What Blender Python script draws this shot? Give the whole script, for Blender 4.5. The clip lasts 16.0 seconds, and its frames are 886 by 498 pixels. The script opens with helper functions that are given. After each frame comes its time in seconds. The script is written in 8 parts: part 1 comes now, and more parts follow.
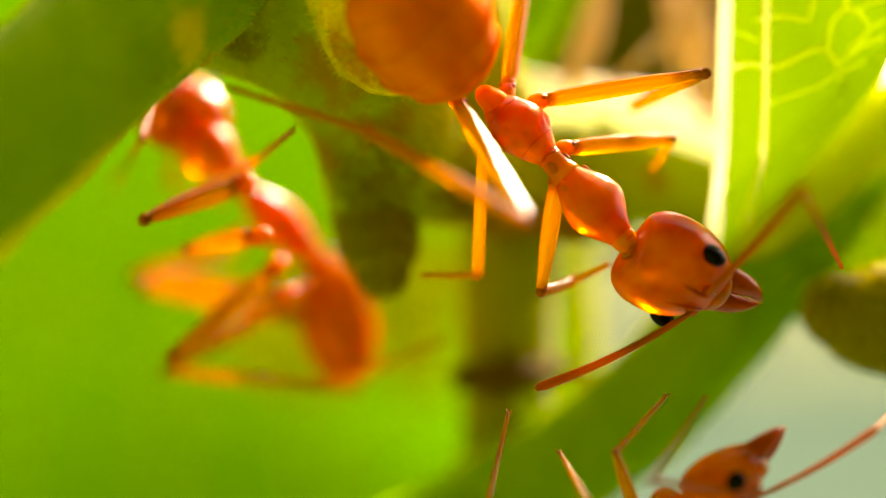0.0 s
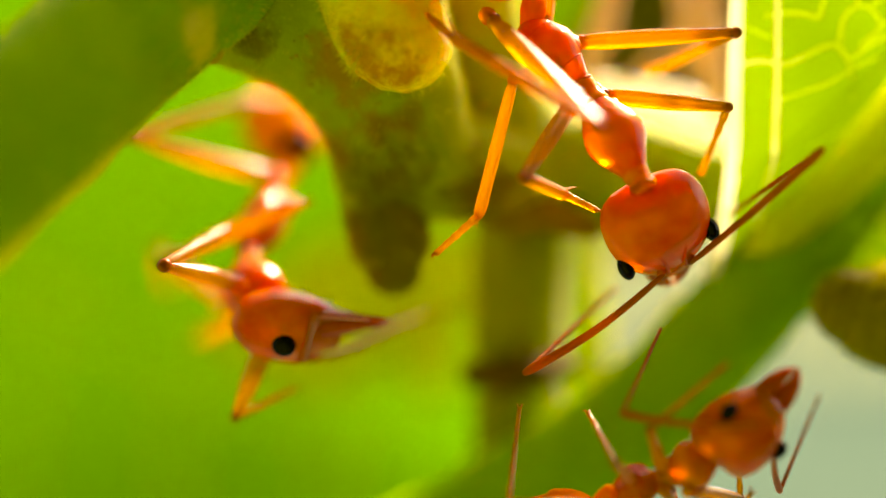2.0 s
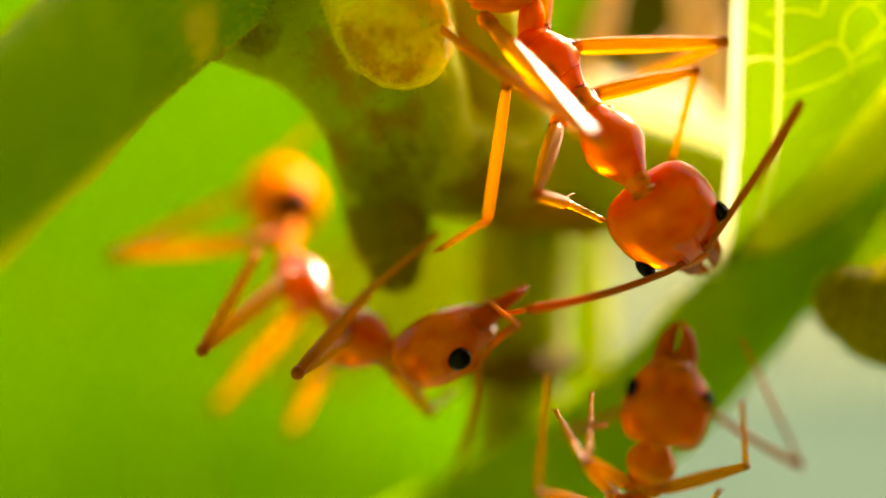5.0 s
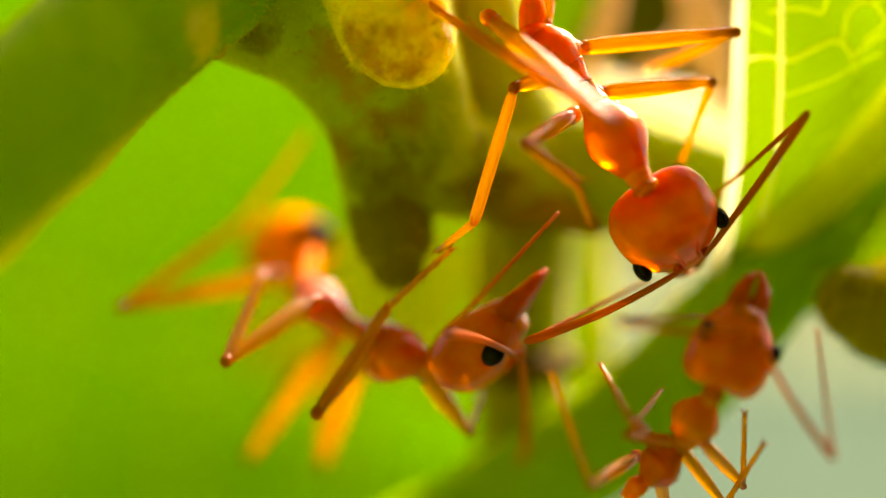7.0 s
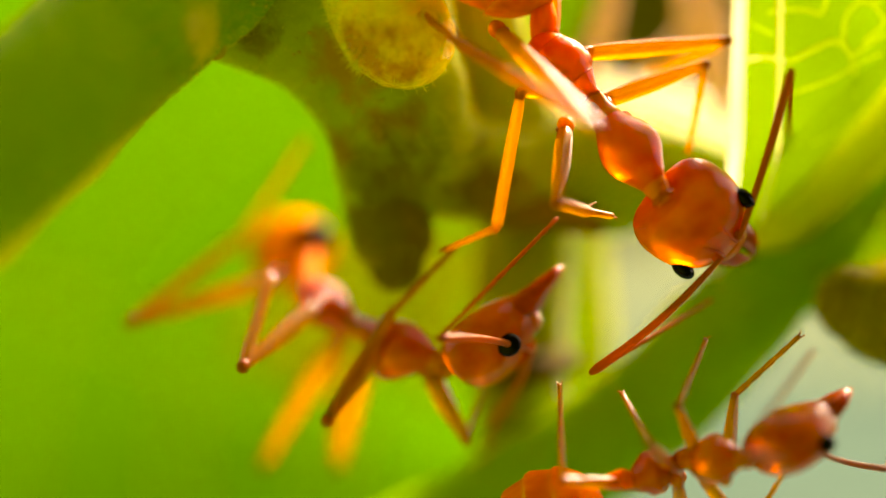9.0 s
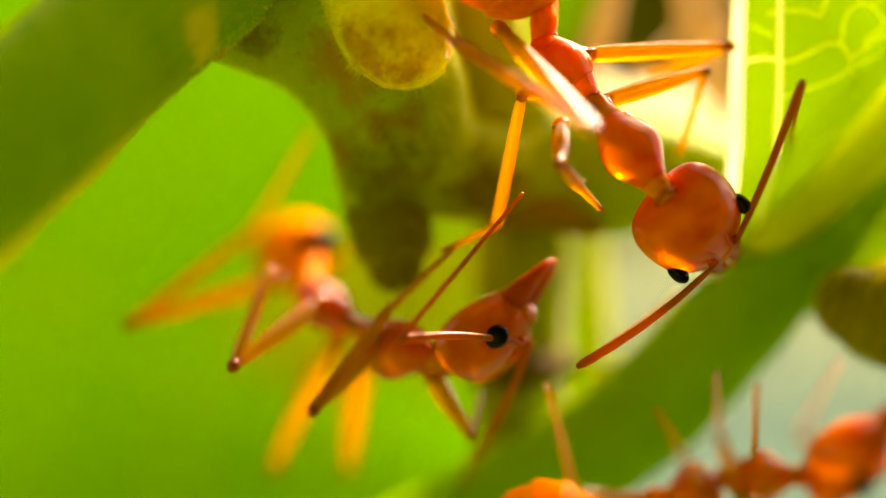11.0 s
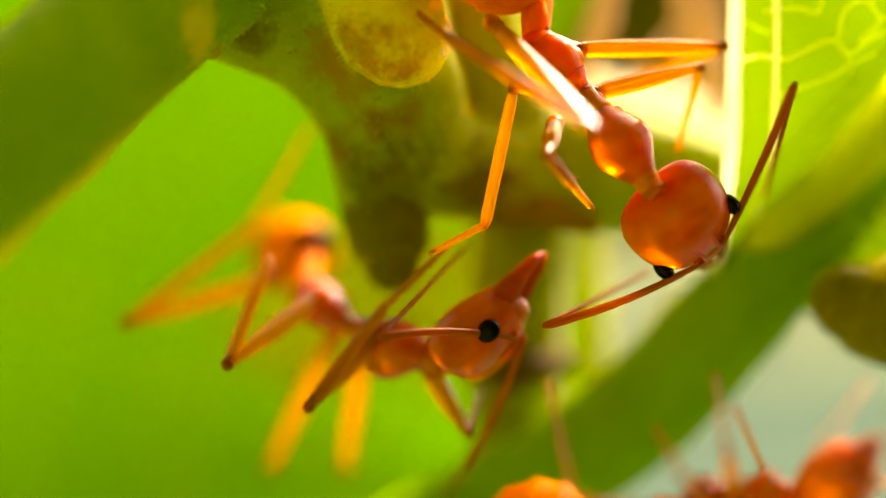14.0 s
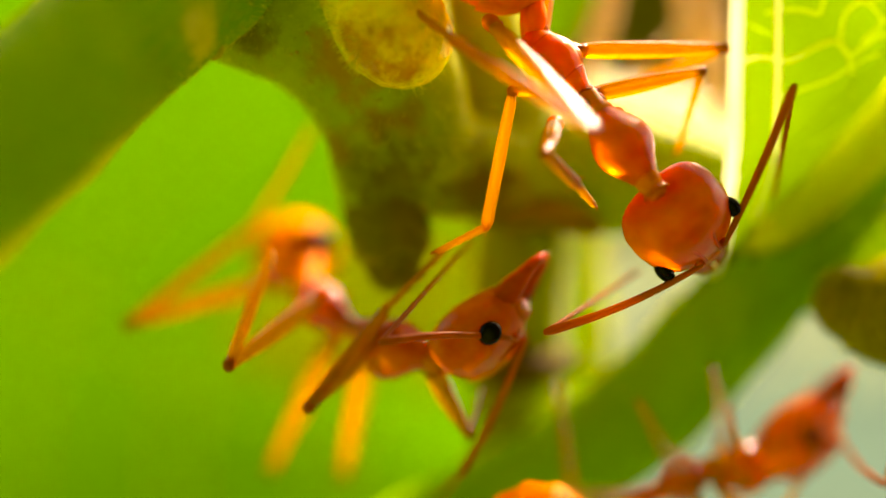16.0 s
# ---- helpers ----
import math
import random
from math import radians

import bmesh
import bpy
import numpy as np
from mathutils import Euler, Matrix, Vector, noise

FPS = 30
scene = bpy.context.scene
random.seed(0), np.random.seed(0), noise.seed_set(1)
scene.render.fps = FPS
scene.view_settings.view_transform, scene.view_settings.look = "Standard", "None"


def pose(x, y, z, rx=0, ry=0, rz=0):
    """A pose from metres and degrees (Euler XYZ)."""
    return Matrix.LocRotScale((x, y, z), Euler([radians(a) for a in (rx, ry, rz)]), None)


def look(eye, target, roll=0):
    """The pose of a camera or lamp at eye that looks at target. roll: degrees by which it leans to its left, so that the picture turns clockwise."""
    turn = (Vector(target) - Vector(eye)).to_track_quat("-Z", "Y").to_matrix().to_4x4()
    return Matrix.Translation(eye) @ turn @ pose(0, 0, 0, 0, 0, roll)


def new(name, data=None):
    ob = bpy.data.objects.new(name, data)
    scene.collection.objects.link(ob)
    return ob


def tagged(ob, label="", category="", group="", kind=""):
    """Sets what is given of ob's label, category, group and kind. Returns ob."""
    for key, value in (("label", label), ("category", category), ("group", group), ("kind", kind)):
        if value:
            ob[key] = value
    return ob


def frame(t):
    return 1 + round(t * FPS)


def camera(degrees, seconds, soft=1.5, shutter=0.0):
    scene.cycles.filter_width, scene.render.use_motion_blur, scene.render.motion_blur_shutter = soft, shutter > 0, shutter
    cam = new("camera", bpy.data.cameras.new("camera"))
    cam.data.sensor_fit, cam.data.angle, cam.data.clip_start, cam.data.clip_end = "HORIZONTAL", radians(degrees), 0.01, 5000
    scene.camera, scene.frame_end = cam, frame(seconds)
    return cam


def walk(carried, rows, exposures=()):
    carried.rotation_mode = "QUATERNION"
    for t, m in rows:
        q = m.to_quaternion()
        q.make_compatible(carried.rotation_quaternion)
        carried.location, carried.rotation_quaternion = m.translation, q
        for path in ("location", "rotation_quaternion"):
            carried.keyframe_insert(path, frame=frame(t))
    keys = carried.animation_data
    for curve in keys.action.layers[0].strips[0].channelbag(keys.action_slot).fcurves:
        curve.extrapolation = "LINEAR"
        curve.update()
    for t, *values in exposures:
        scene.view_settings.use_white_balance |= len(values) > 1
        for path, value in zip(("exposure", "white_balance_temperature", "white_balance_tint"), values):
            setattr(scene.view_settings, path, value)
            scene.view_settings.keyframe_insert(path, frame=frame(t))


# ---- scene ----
cam = camera(32.0, 16.0, soft=1.5)
# a hand-held macro lens: wide open, focused on the near ant
cam.data.dof.use_dof = True
cam.data.dof.focus_distance = 0.028
cam.data.dof.aperture_fstop = 20.0
walk(cam, [
    (0, pose(0, 0, 0, 90.293, 0, -0.356)),
    (0.5, pose(0, 0, 0, 90.231, 0, -0.293)),
    (1, pose(0, 0, 0, 90.168, 0, -0.147)),
    (1.5, pose(0, 0, 0, 90.189, 0, 0.000)),
    (2, pose(0, 0, 0, 90.168, 0, 0.042)),
    (2.5, pose(0, 0, 0, 90.168, 0, 0.042)),
    (3, pose(0, 0, 0, 90.126, 0, 0.105)),
    (3.5, pose(0, 0, 0, 90.147, 0, 0.084)),
    (4, pose(0, 0, 0, 90.105, 0, 0.063)),
    (6.5, pose(0, 0, 0, 90.042, 0, 0.168)),
    (7, pose(0, 0, 0, 90.021, 0, 0.168)),
    (7.5, pose(0, 0, 0, 90.063, 0, 0.168)),
    (8, pose(0, 0, 0, 90.000, 0, 0.168)),
    (8.5, pose(0, 0, 0, 90.084, 0, 0.168)),
    (9, pose(0, 0, 0, 90.042, 0, 0.147)),
    (11.5, pose(0, 0, 0, 90.084, 0, 0.105)),
    (12, pose(0, 0, 0, 89.979, 0, 0.042)),
    (12.5, pose(0, 0, 0, 90.000, 0, 0.000)),
    (13, pose(0, 0, 0, 90.000, 0, 0.105)),
    (13.5, pose(0, 0, 0, 89.979, 0, 0.000)),
    (14, pose(0, 0, 0, 90.000, 0, 0.000)),
    (14.5, pose(0, 0, 0, 90.084, 0, -0.063)),
    (15, pose(0, 0, 0, 90.042, 0, -0.105)),
    (15.5, pose(0, 0, 0, 90.000, 0, -0.021)),
    (16, pose(0, 0, 0, 90.042, 0, 0.063)),
], exposures=[(0, 1.70, 11000, 17), (16, 1.70, 11000, 17)])

# ---- daylight
world = bpy.data.worlds.new("world")
scene.world = world
world.use_nodes = True
wn = world.node_tree
sky = wn.nodes.new("ShaderNodeTexSky")
sky.sky_type = "NISHITA"
sky.sun_disc = False
sky.dust_density = 4.0
sky.air_density = 0.8
SUN_DIR = Vector((0.40, 0.62, 0.67)).normalized()
sky.sun_elevation = math.asin(SUN_DIR.z)
sky.sun_rotation = math.atan2(SUN_DIR.x, SUN_DIR.y)
wn.links.new(sky.outputs[0], wn.nodes["Background"].inputs[0])
wn.nodes["Background"].inputs[1].default_value = 0.15
sun_data = bpy.data.lights.new("sun", "SUN")
sun_data.energy = 5.0
sun_data.angle = radians(4.0)
sun_data.color = (1.0, 0.93, 0.82)
sun = new("sun", sun_data)
sun.matrix_world = look(SUN_DIR, (0, 0, 0))

MM = 0.001


# ---- materials
def surface(name, dark, light, rough=0.5, grain=1500.0, patch=250.0, bump=0.3, bump_size=0.00003,
            thin=0.0, thin_color=None, sss=0.0, sss_size=0.0004, spots=None, spec=0.5, glass=0.0, even=False, fuzz=0.0, streak=0.0, ior=1.45, scabs_and_shade=(), coat=0.0, cells=0.0):
    """A procedural surface: two colours mixed by a broad and a fine noise, fine relief, and, for what light
    passes through, subsurface or a translucent share."""
    m = bpy.data.materials.new(name)
    m.use_nodes = True
    nt = m.node_tree
    n, l = nt.nodes, nt.links
    p = n["Principled BSDF"]
    co = n.new("ShaderNodeTexCoord")
    broad = n.new("ShaderNodeTexNoise")
    broad.inputs["Scale"].default_value = patch
    broad.inputs["Detail"].default_value = 3
    fine = n.new("ShaderNodeTexNoise")
    fine.inputs["Scale"].default_value = grain
    fine.inputs["Detail"].default_value = 4
    where = co.outputs["Object"]
    if streak:
        long = n.new("ShaderNodeMapping")
        long.inputs["Scale"].default_value = (1, streak, 1)
        l.new(where, long.inputs["Vector"])
        where = long.outputs[0]
    for t in (broad, fine):
        l.new(where, t.inputs["Vector"])
    add = n.new("ShaderNodeMath")
    add.operation = "MULTIPLY_ADD"
    l.new(fine.outputs[0], add.inputs[0])
    add.inputs[1].default_value = 0.6
    half = n.new("ShaderNodeMath")
    half.operation = "MULTIPLY_ADD"
    half.inputs[1].default_value = 1.5
    half.inputs[2].default_value = -0.55
    l.new(broad.outputs[0], half.inputs[0])
    l.new(half.outputs[0], add.inputs[2])
    mix = n.new("ShaderNodeMix")
    mix.data_type = "RGBA"
    mix.inputs["A"].default_value = (*dark, 1)
    mix.inputs["B"].default_value = (*light, 1)
    l.new(add.outputs[0], mix.inputs["Factor"])
    colour = mix.outputs["Result"]
    if spots:
        size, level, tint = spots
        sp = n.new("ShaderNodeTexNoise")
        sp.inputs["Scale"].default_value = size
        sp.inputs["Detail"].default_value = 6
        l.new(co.outputs["Object"], sp.inputs["Vector"])
        ramp = n.new("ShaderNodeValToRGB")
        ramp.color_ramp.elements[0].position = level
        ramp.color_ramp.elements[1].position = level + 0.12
        l.new(sp.outputs[0], ramp.inputs[0])
        mix2 = n.new("ShaderNodeMix")
        mix2.data_type = "RGBA"
        l.new(ramp.outputs[0], mix2.inputs["Factor"])
        l.new(colour, mix2.inputs["A"])
        mix2.inputs["B"].default_value = (*tint, 1)
        colour = mix2.outputs["Result"]
    for centre, reach, tint in scabs_and_shade:
        # a ragged patch round a place (millimetres): scabs, and shade painted low on the main stem
        far = n.new("ShaderNodeVectorMath")
        far.operation = "DISTANCE"
        far.inputs[1].default_value = [c * 0.001 for c in centre]
        l.new(co.outputs["Object"], far.inputs[0])
        ragged = n.new("ShaderNodeTexNoise")
        ragged.inputs["Scale"].default_value = 2200
        ragged.inputs["Detail"].default_value = 6
        ragged.inputs["Roughness"].default_value = 0.65
        l.new(co.outputs["Object"], ragged.inputs["Vector"])
        edge = n.new("ShaderNodeMath")
        edge.operation = "MULTIPLY_ADD"
        edge.inputs[1].default_value = 1000.0 / reach
        l.new(far.outputs["Value"], edge.inputs[0])
        grain2 = n.new("ShaderNodeMath")
        grain2.operation = "MULTIPLY"
        grain2.inputs[1].default_value = 2.4
        l.new(ragged.outputs[0], grain2.inputs[0])
        l.new(grain2.outputs[0], edge.inputs[2])
        ramp2 = n.new("ShaderNodeValToRGB")
        ramp2.color_ramp.elements[0].position = 0.0
        ramp2.color_ramp.elements[0].color = (0.85, 0.85, 0.85, 1)
        ramp2.color_ramp.elements[1].position = 1.0
        ramp2.color_ramp.elements[1].color = (0, 0, 0, 1)
        shift = n.new("ShaderNodeMapRange")
        shift.inputs["From Min"].default_value = 1.6
        shift.inputs["From Max"].default_value = 2.3
        l.new(edge.outputs[0], shift.inputs["Value"])
        l.new(shift.outputs[0], ramp2.inputs[0])
        mix3 = n.new("ShaderNodeMix")
        mix3.data_type = "RGBA"
        l.new(ramp2.outputs[0], mix3.inputs["Factor"])
        l.new(colour, mix3.inputs["A"])
        mix3.inputs["B"].default_value = (*tint, 1)
        colour = mix3.outputs["Result"]
    l.new(colour, p.inputs["Base Color"])
    p.inputs["Roughness"].default_value = rough
    p.inputs["Specular IOR Level"].default_value = spec
    p.inputs["Transmission Weight"].default_value = glass
    p.inputs["IOR"].default_value = ior
    if coat:
        p.inputs["Coat Weight"].default_value = coat
        p.inputs["Coat Roughness"].default_value = 0.24
        p.inputs["Coat IOR"].default_value = 1.5
    if fuzz:
        p.inputs["Sheen Weight"].default_value = fuzz
        p.inputs["Sheen Roughness"].default_value = 0.35
        p.inputs["Sheen Tint"].default_value = (0.95, 0.88, 0.30, 1)
    if sss:
        p.inputs["Subsurface Weight"].default_value = sss
        p.inputs["Subsurface Radius"].default_value = (1.0, 0.95, 0.7) if even else (1.0, 0.58, 0.08)
        p.inputs["Subsurface Scale"].default_value = sss_size
    if bump:
        b = n.new("ShaderNodeBump")
        b.inputs["Strength"].default_value = bump
        b.inputs["Distance"].default_value = bump_size
        l.new(fine.outputs[0], b.inputs["Height"])
        relief = b
        if cells:
            net = n.new("ShaderNodeTexVoronoi")
            net.feature = "SMOOTH_F1"
            net.inputs["Scale"].default_value = cells
            l.new(co.outputs["Object"], net.inputs["Vector"])
            relief = n.new("ShaderNodeBump")
            relief.inputs["Strength"].default_value = 0.35
            relief.inputs["Distance"].default_value = 0.0001
            relief.invert = True
            l.new(net.outputs["Distance"], relief.inputs["Height"])
            l.new(b.outputs[0], relief.inputs["Normal"])
        l.new(relief.outputs[0], p.inputs["Normal"])
    if thin:
        tr = n.new("ShaderNodeBsdfTranslucent")
        if thin_color:
            tr.inputs["Color"].default_value = (*thin_color, 1)
        else:
            l.new(colour, tr.inputs["Color"])
        ms = n.new("ShaderNodeMixShader")
        ms.inputs[0].default_value = thin
        l.new(p.outputs[0], ms.inputs[1])
        l.new(tr.outputs[0], ms.inputs[2])
        l.new(ms.outputs[0], n["Material Output"].inputs["Surface"])
    return m


CHITIN = surface("ant_chitin", (0.64, 0.040, 0.0001), (1.0, 0.25, 0.0002), 0.21, 2800, 1300, 0.5, 0.00004, sss=0.8, sss_size=0.0014, spec=0.20, ior=1.4, glass=0.48, coat=0.04, cells=3200)
PLATE = surface("ant_plate", (0.80, 0.13, 0.0004), (1.0, 0.40, 0.002), 0.18, 4000, 1500, 0.4, 0.00003, sss=0.6, sss_size=0.0008, spec=0.08, glass=0.4, ior=1.4)
JAW = surface("ant_jaw", (0.24, 0.022, 0.0005), (0.60, 0.085, 0.001), 0.22, 5000, 1800, 0.4, 0.00003, sss=0.5, sss_size=0.0004, spec=0.25, coat=0.08)
GASTER = surface("ant_gaster", (0.66, 0.075, 0.0003), (1.0, 0.25, 0.0008), 0.5, 5000, 1500, 0.4, 0.00003, sss=0.7, sss_size=0.0008, spec=0.02, streak=0.3)
AMBER = surface("ant_leg", (0.50, 0.095, 0.0005), (1.0, 0.50, 0.006), 0.24, 9000, 1700, 0.8, 0.00005, thin=0.18, thin_color=(1.0, 0.54, 0.004), spec=0.25, glass=0.70, ior=1.4, streak=0.04, coat=0.08)
BROWN = surface("ant_antenna", (0.26, 0.042, 0.001), (0.58, 0.15, 0.005), 0.3, 9000, 1500, 0.3, 0.00002, thin=0.35, thin_color=(0.85, 0.28, 0.008), spec=0.2, streak=0.08, coat=0.06)
JOINT = surface("ant_joint", (0.24, 0.06, 0.003), (0.44, 0.12, 0.008), 0.35, 9000, 1500, 0.1, 0.00001, spec=0.2)
# near black that stands for the shadow by the abdomen
GASTER_SHADOW = surface("ant_gaster_shadow", (0.03, 0.008, 0.002), (0.07, 0.02, 0.003), 0.5, 9000, 1500, 0.2, 0.00001, spec=0.1)
EYE = surface("ant_eye", (0.002, 0.002, 0.002), (0.004, 0.003, 0.003), 0.14, 20000, 3000, 0.1, 0.000004, spec=0.10)
# the third patch, at x -1.02, is shade on the lower stem painted dark
STEM_OLD = surface("old_green_skin", (0.17, 0.26, 0.001), (0.36, 0.46, 0.002), 0.6, 3500, 300, 0.7, 0.00006, sss=0.4, sss_size=0.0010, spots=(700, 0.60, (0.24, 0.15, 0.006)), spec=0.06, fuzz=0.25, scabs_and_shade=[((-1.85, 28.60, 3.45), 0.85, (0.36, 0.17, 0.012)), ((1.00, 31.00, 0.95), 0.9, (0.26, 0.14, 0.010)), ((-1.02, 29.60, 1.20), 1.1, (0.12, 0.09, 0.005)), ((0.63, 30.60, 1.24), 0.9, (0.12, 0.08, 0.006)), ((-3.65, 28.20, 3.93), 0.6, (0.15, 0.12, 0.006))])
STEM = surface("stem_skin", (0.12, 0.33, 0.001), (0.25, 0.52, 0.002), 0.6, 3500, 300, 0.5, 0.00004, sss=0.6, sss_size=0.0012, spots=(900, 0.66, (0.28, 0.19, 0.008)), spec=0.06, fuzz=0.10, even=True, scabs_and_shade=[((-4.28, 26.75, 3.85), 0.55, (0.80, 0.72, 0.12)), ((-4.12, 27.00, 3.45), 0.42, (0.80, 0.72, 0.12))])
STEM_DARK = surface("old_stem_skin", (0.17, 0.19, 0.001), (0.28, 0.29, 0.003), 0.7, 3000, 300, 0.4, 0.00004, sss=0.15, sss_size=0.0004, spots=(500, 0.58, (0.20, 0.09, 0.01)), spec=0.1)
# sun caught in the stems' downy edges, painted as bright yellow
RIM_GLOW = surface("downy_rim_glow", (0.74, 0.70, 0.03), (0.88, 0.84, 0.06), 0.6, 6000, 900, 0.6, 0.00004, thin=0.7, thin_color=(0.98, 0.94, 0.06), spec=0.1)
PALE = surface("pale_stem_skin", (0.27, 0.35, 0.003), (0.40, 0.46, 0.01), 0.55, 3000, 300, 0.3, 0.00003, sss=0.7, sss_size=0.0015, spec=0.1, fuzz=0.4, even=True)
# stem skin made yellower and lighter for the stalk's sunlit upper half
STEM_LIGHT = surface("sunlit_stem_skin", (0.40, 0.52, 0.002), (0.60, 0.68, 0.006), 0.55, 3000, 300, 0.3, 0.00003, sss=0.9, sss_size=0.0018, spec=0.1, fuzz=0.4, even=True)
NUB = surface("gall_skin", (0.80, 0.58, 0.005), (0.98, 0.82, 0.03), 0.24, 2600, 700, 1.0, 0.00018, sss=1.0, sss_size=0.0028, spots=(1300, 0.62, (0.60, 0.34, 0.02)), spec=0.3, scabs_and_shade=[((-1.45, 27.35, 3.45), 0.85, (0.42, 0.17, 0.010)), ((-0.80, 27.45, 3.15), 0.50, (0.40, 0.16, 0.010))])
BUD = surface("bud_skin", (0.115, 0.095, 0.001), (0.20, 0.17, 0.003), 0.75, 3500, 500, 0.6, 0.00005, sss=0.15, sss_size=0.0004, spec=0.1, fuzz=0.3)
SCAR = surface("leaf_scar", (0.30, 0.25, 0.02), (0.46, 0.38, 0.05), 0.8, 4500, 700, 0.8, 0.00005, sss=0.4, sss_size=0.0005, spec=0.1, fuzz=0.4)
SCALE = surface("bud_scale", (0.15, 0.10, 0.004), (0.27, 0.18, 0.010), 0.75, 4500, 700, 0.8, 0.00005, sss=0.2, sss_size=0.0004, spec=0.1)
LEAF = surface("leaf_blade", (0.27, 0.40, 0.012), (0.42, 0.54, 0.03), 0.5, 2500, 200, 0.6, 0.00005, thin=0.6, thin_color=(0.38, 0.56, 0.03), spec=0.2)
VEIN = surface("leaf_vein", (0.74, 0.86, 0.44), (0.88, 0.95, 0.60), 0.5, 3000, 300, 0.3, 0.00003, sss=1.0, sss_size=0.0004, spec=0.2, even=True)
MARGIN = surface("leaf_margin", (0.86, 0.88, 0.55), (0.95, 0.95, 0.70), 0.5, 3000, 300, 0.3, 0.00003, thin=0.8, thin_color=(0.98, 0.98, 0.8), spec=0.3)
FAR_LEAF = surface("far_leaf", (0.14, 0.33, 0.001), (0.20, 0.42, 0.002), 0.6, 300, 18, 0.3, 0.0001, thin=0.6, thin_color=(0.25, 0.485, 0.001), spec=0.1)
YELLOW_LEAF = surface("yellow_leaf", (0.38, 0.45, 0.002), (0.50, 0.55, 0.004), 0.6, 300, 30, 0.3, 0.0001, thin=0.6, thin_color=(0.75, 0.78, 0.004), spec=0.1)
DRY = surface("dry_bract", (0.44, 0.27, 0.15), (0.68, 0.48, 0.31), 0.8, 1200, 150, 0.5, 0.0001, thin=0.4, thin_color=(0.78, 0.56, 0.38), spec=0.1)
WITHERED = surface("withered_leaf", (0.07, 0.09, 0.015), (0.30, 0.21, 0.09), 0.8, 600, 160, 0.5, 0.0001, thin=0.3, thin_color=(0.30, 0.26, 0.08), spec=0.1)
CREAM = surface("cream_twig", (0.86, 0.80, 0.62), (0.95, 0.92, 0.84), 0.6, 1200, 150, 0.4, 0.0001, thin=0.5, thin_color=(0.97, 0.93, 0.85), sss=0.6, sss_size=0.003)
GROUND = surface("ground_soil", (0.038, 0.076, 0.062), (0.066, 0.114, 0.090), 0.9, 6, 0.5, 0.4, 0.02, spec=0.0)
WOODS = surface("far_foliage", (0.080, 0.12, 0.008), (0.15, 0.20, 0.014), 0.7, 20, 2, 0.5, 0.02, spec=0.05)
HAIR = surface("down", (0.60, 0.62, 0.10), (0.75, 0.76, 0.18), 0.5, 9000, 900, 0.0, 0.00001, thin=0.75, thin_color=(0.95, 0.90, 0.20), spec=0.1)
# hedge green paled to stand for the haze of distance
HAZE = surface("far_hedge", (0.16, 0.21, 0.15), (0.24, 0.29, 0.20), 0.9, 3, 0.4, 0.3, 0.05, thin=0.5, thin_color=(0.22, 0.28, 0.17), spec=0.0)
KNOT = surface("knot_bark", (0.07, 0.04, 0.006), (0.14, 0.08, 0.012), 0.8, 4500, 700, 0.8, 0.00005, spec=0.1)
FLAKE = surface("bark_flake", (0.36, 0.19, 0.012), (0.58, 0.36, 0.03), 0.7, 4500, 700, 0.5, 0.00003, spec=0.1)


# ---- mesh helpers (millimetres in, metres out)
def mesh_part(name, verts, faces, material, parent=None, label="", smooth=True):
    me = bpy.data.meshes.new(name)
    me.from_pydata([(x * MM, y * MM, z * MM) for x, y, z in verts], [], faces)
    me.materials.append(material)
    if smooth:
        me.polygons.foreach_set("use_smooth", [True] * len(me.polygons))
    me.update()
    ob = new(name, me)
    if parent:
        ob.parent = parent
    if label:
        tagged(ob, label)
    return ob


def spline(points, steps=6):
    """Catmull-Rom through rows of numbers."""
    pts = [np.array(p, float) for p in points]
    pts = [2 * pts[0] - pts[1]] + pts + [2 * pts[-1] - pts[-2]]
    out = []
    for i in range(1, len(pts) - 2):
        a, b, c, d = pts[i - 1:i + 3]
        for k in range(steps):
            t = k / steps
            out.append(0.5 * (2 * b + (c - a) * t + (2 * a - 5 * b + 4 * c - d) * t * t + (3 * b - a - 3 * c + d) * t ** 3))
    out.append(pts[-2])
    return out


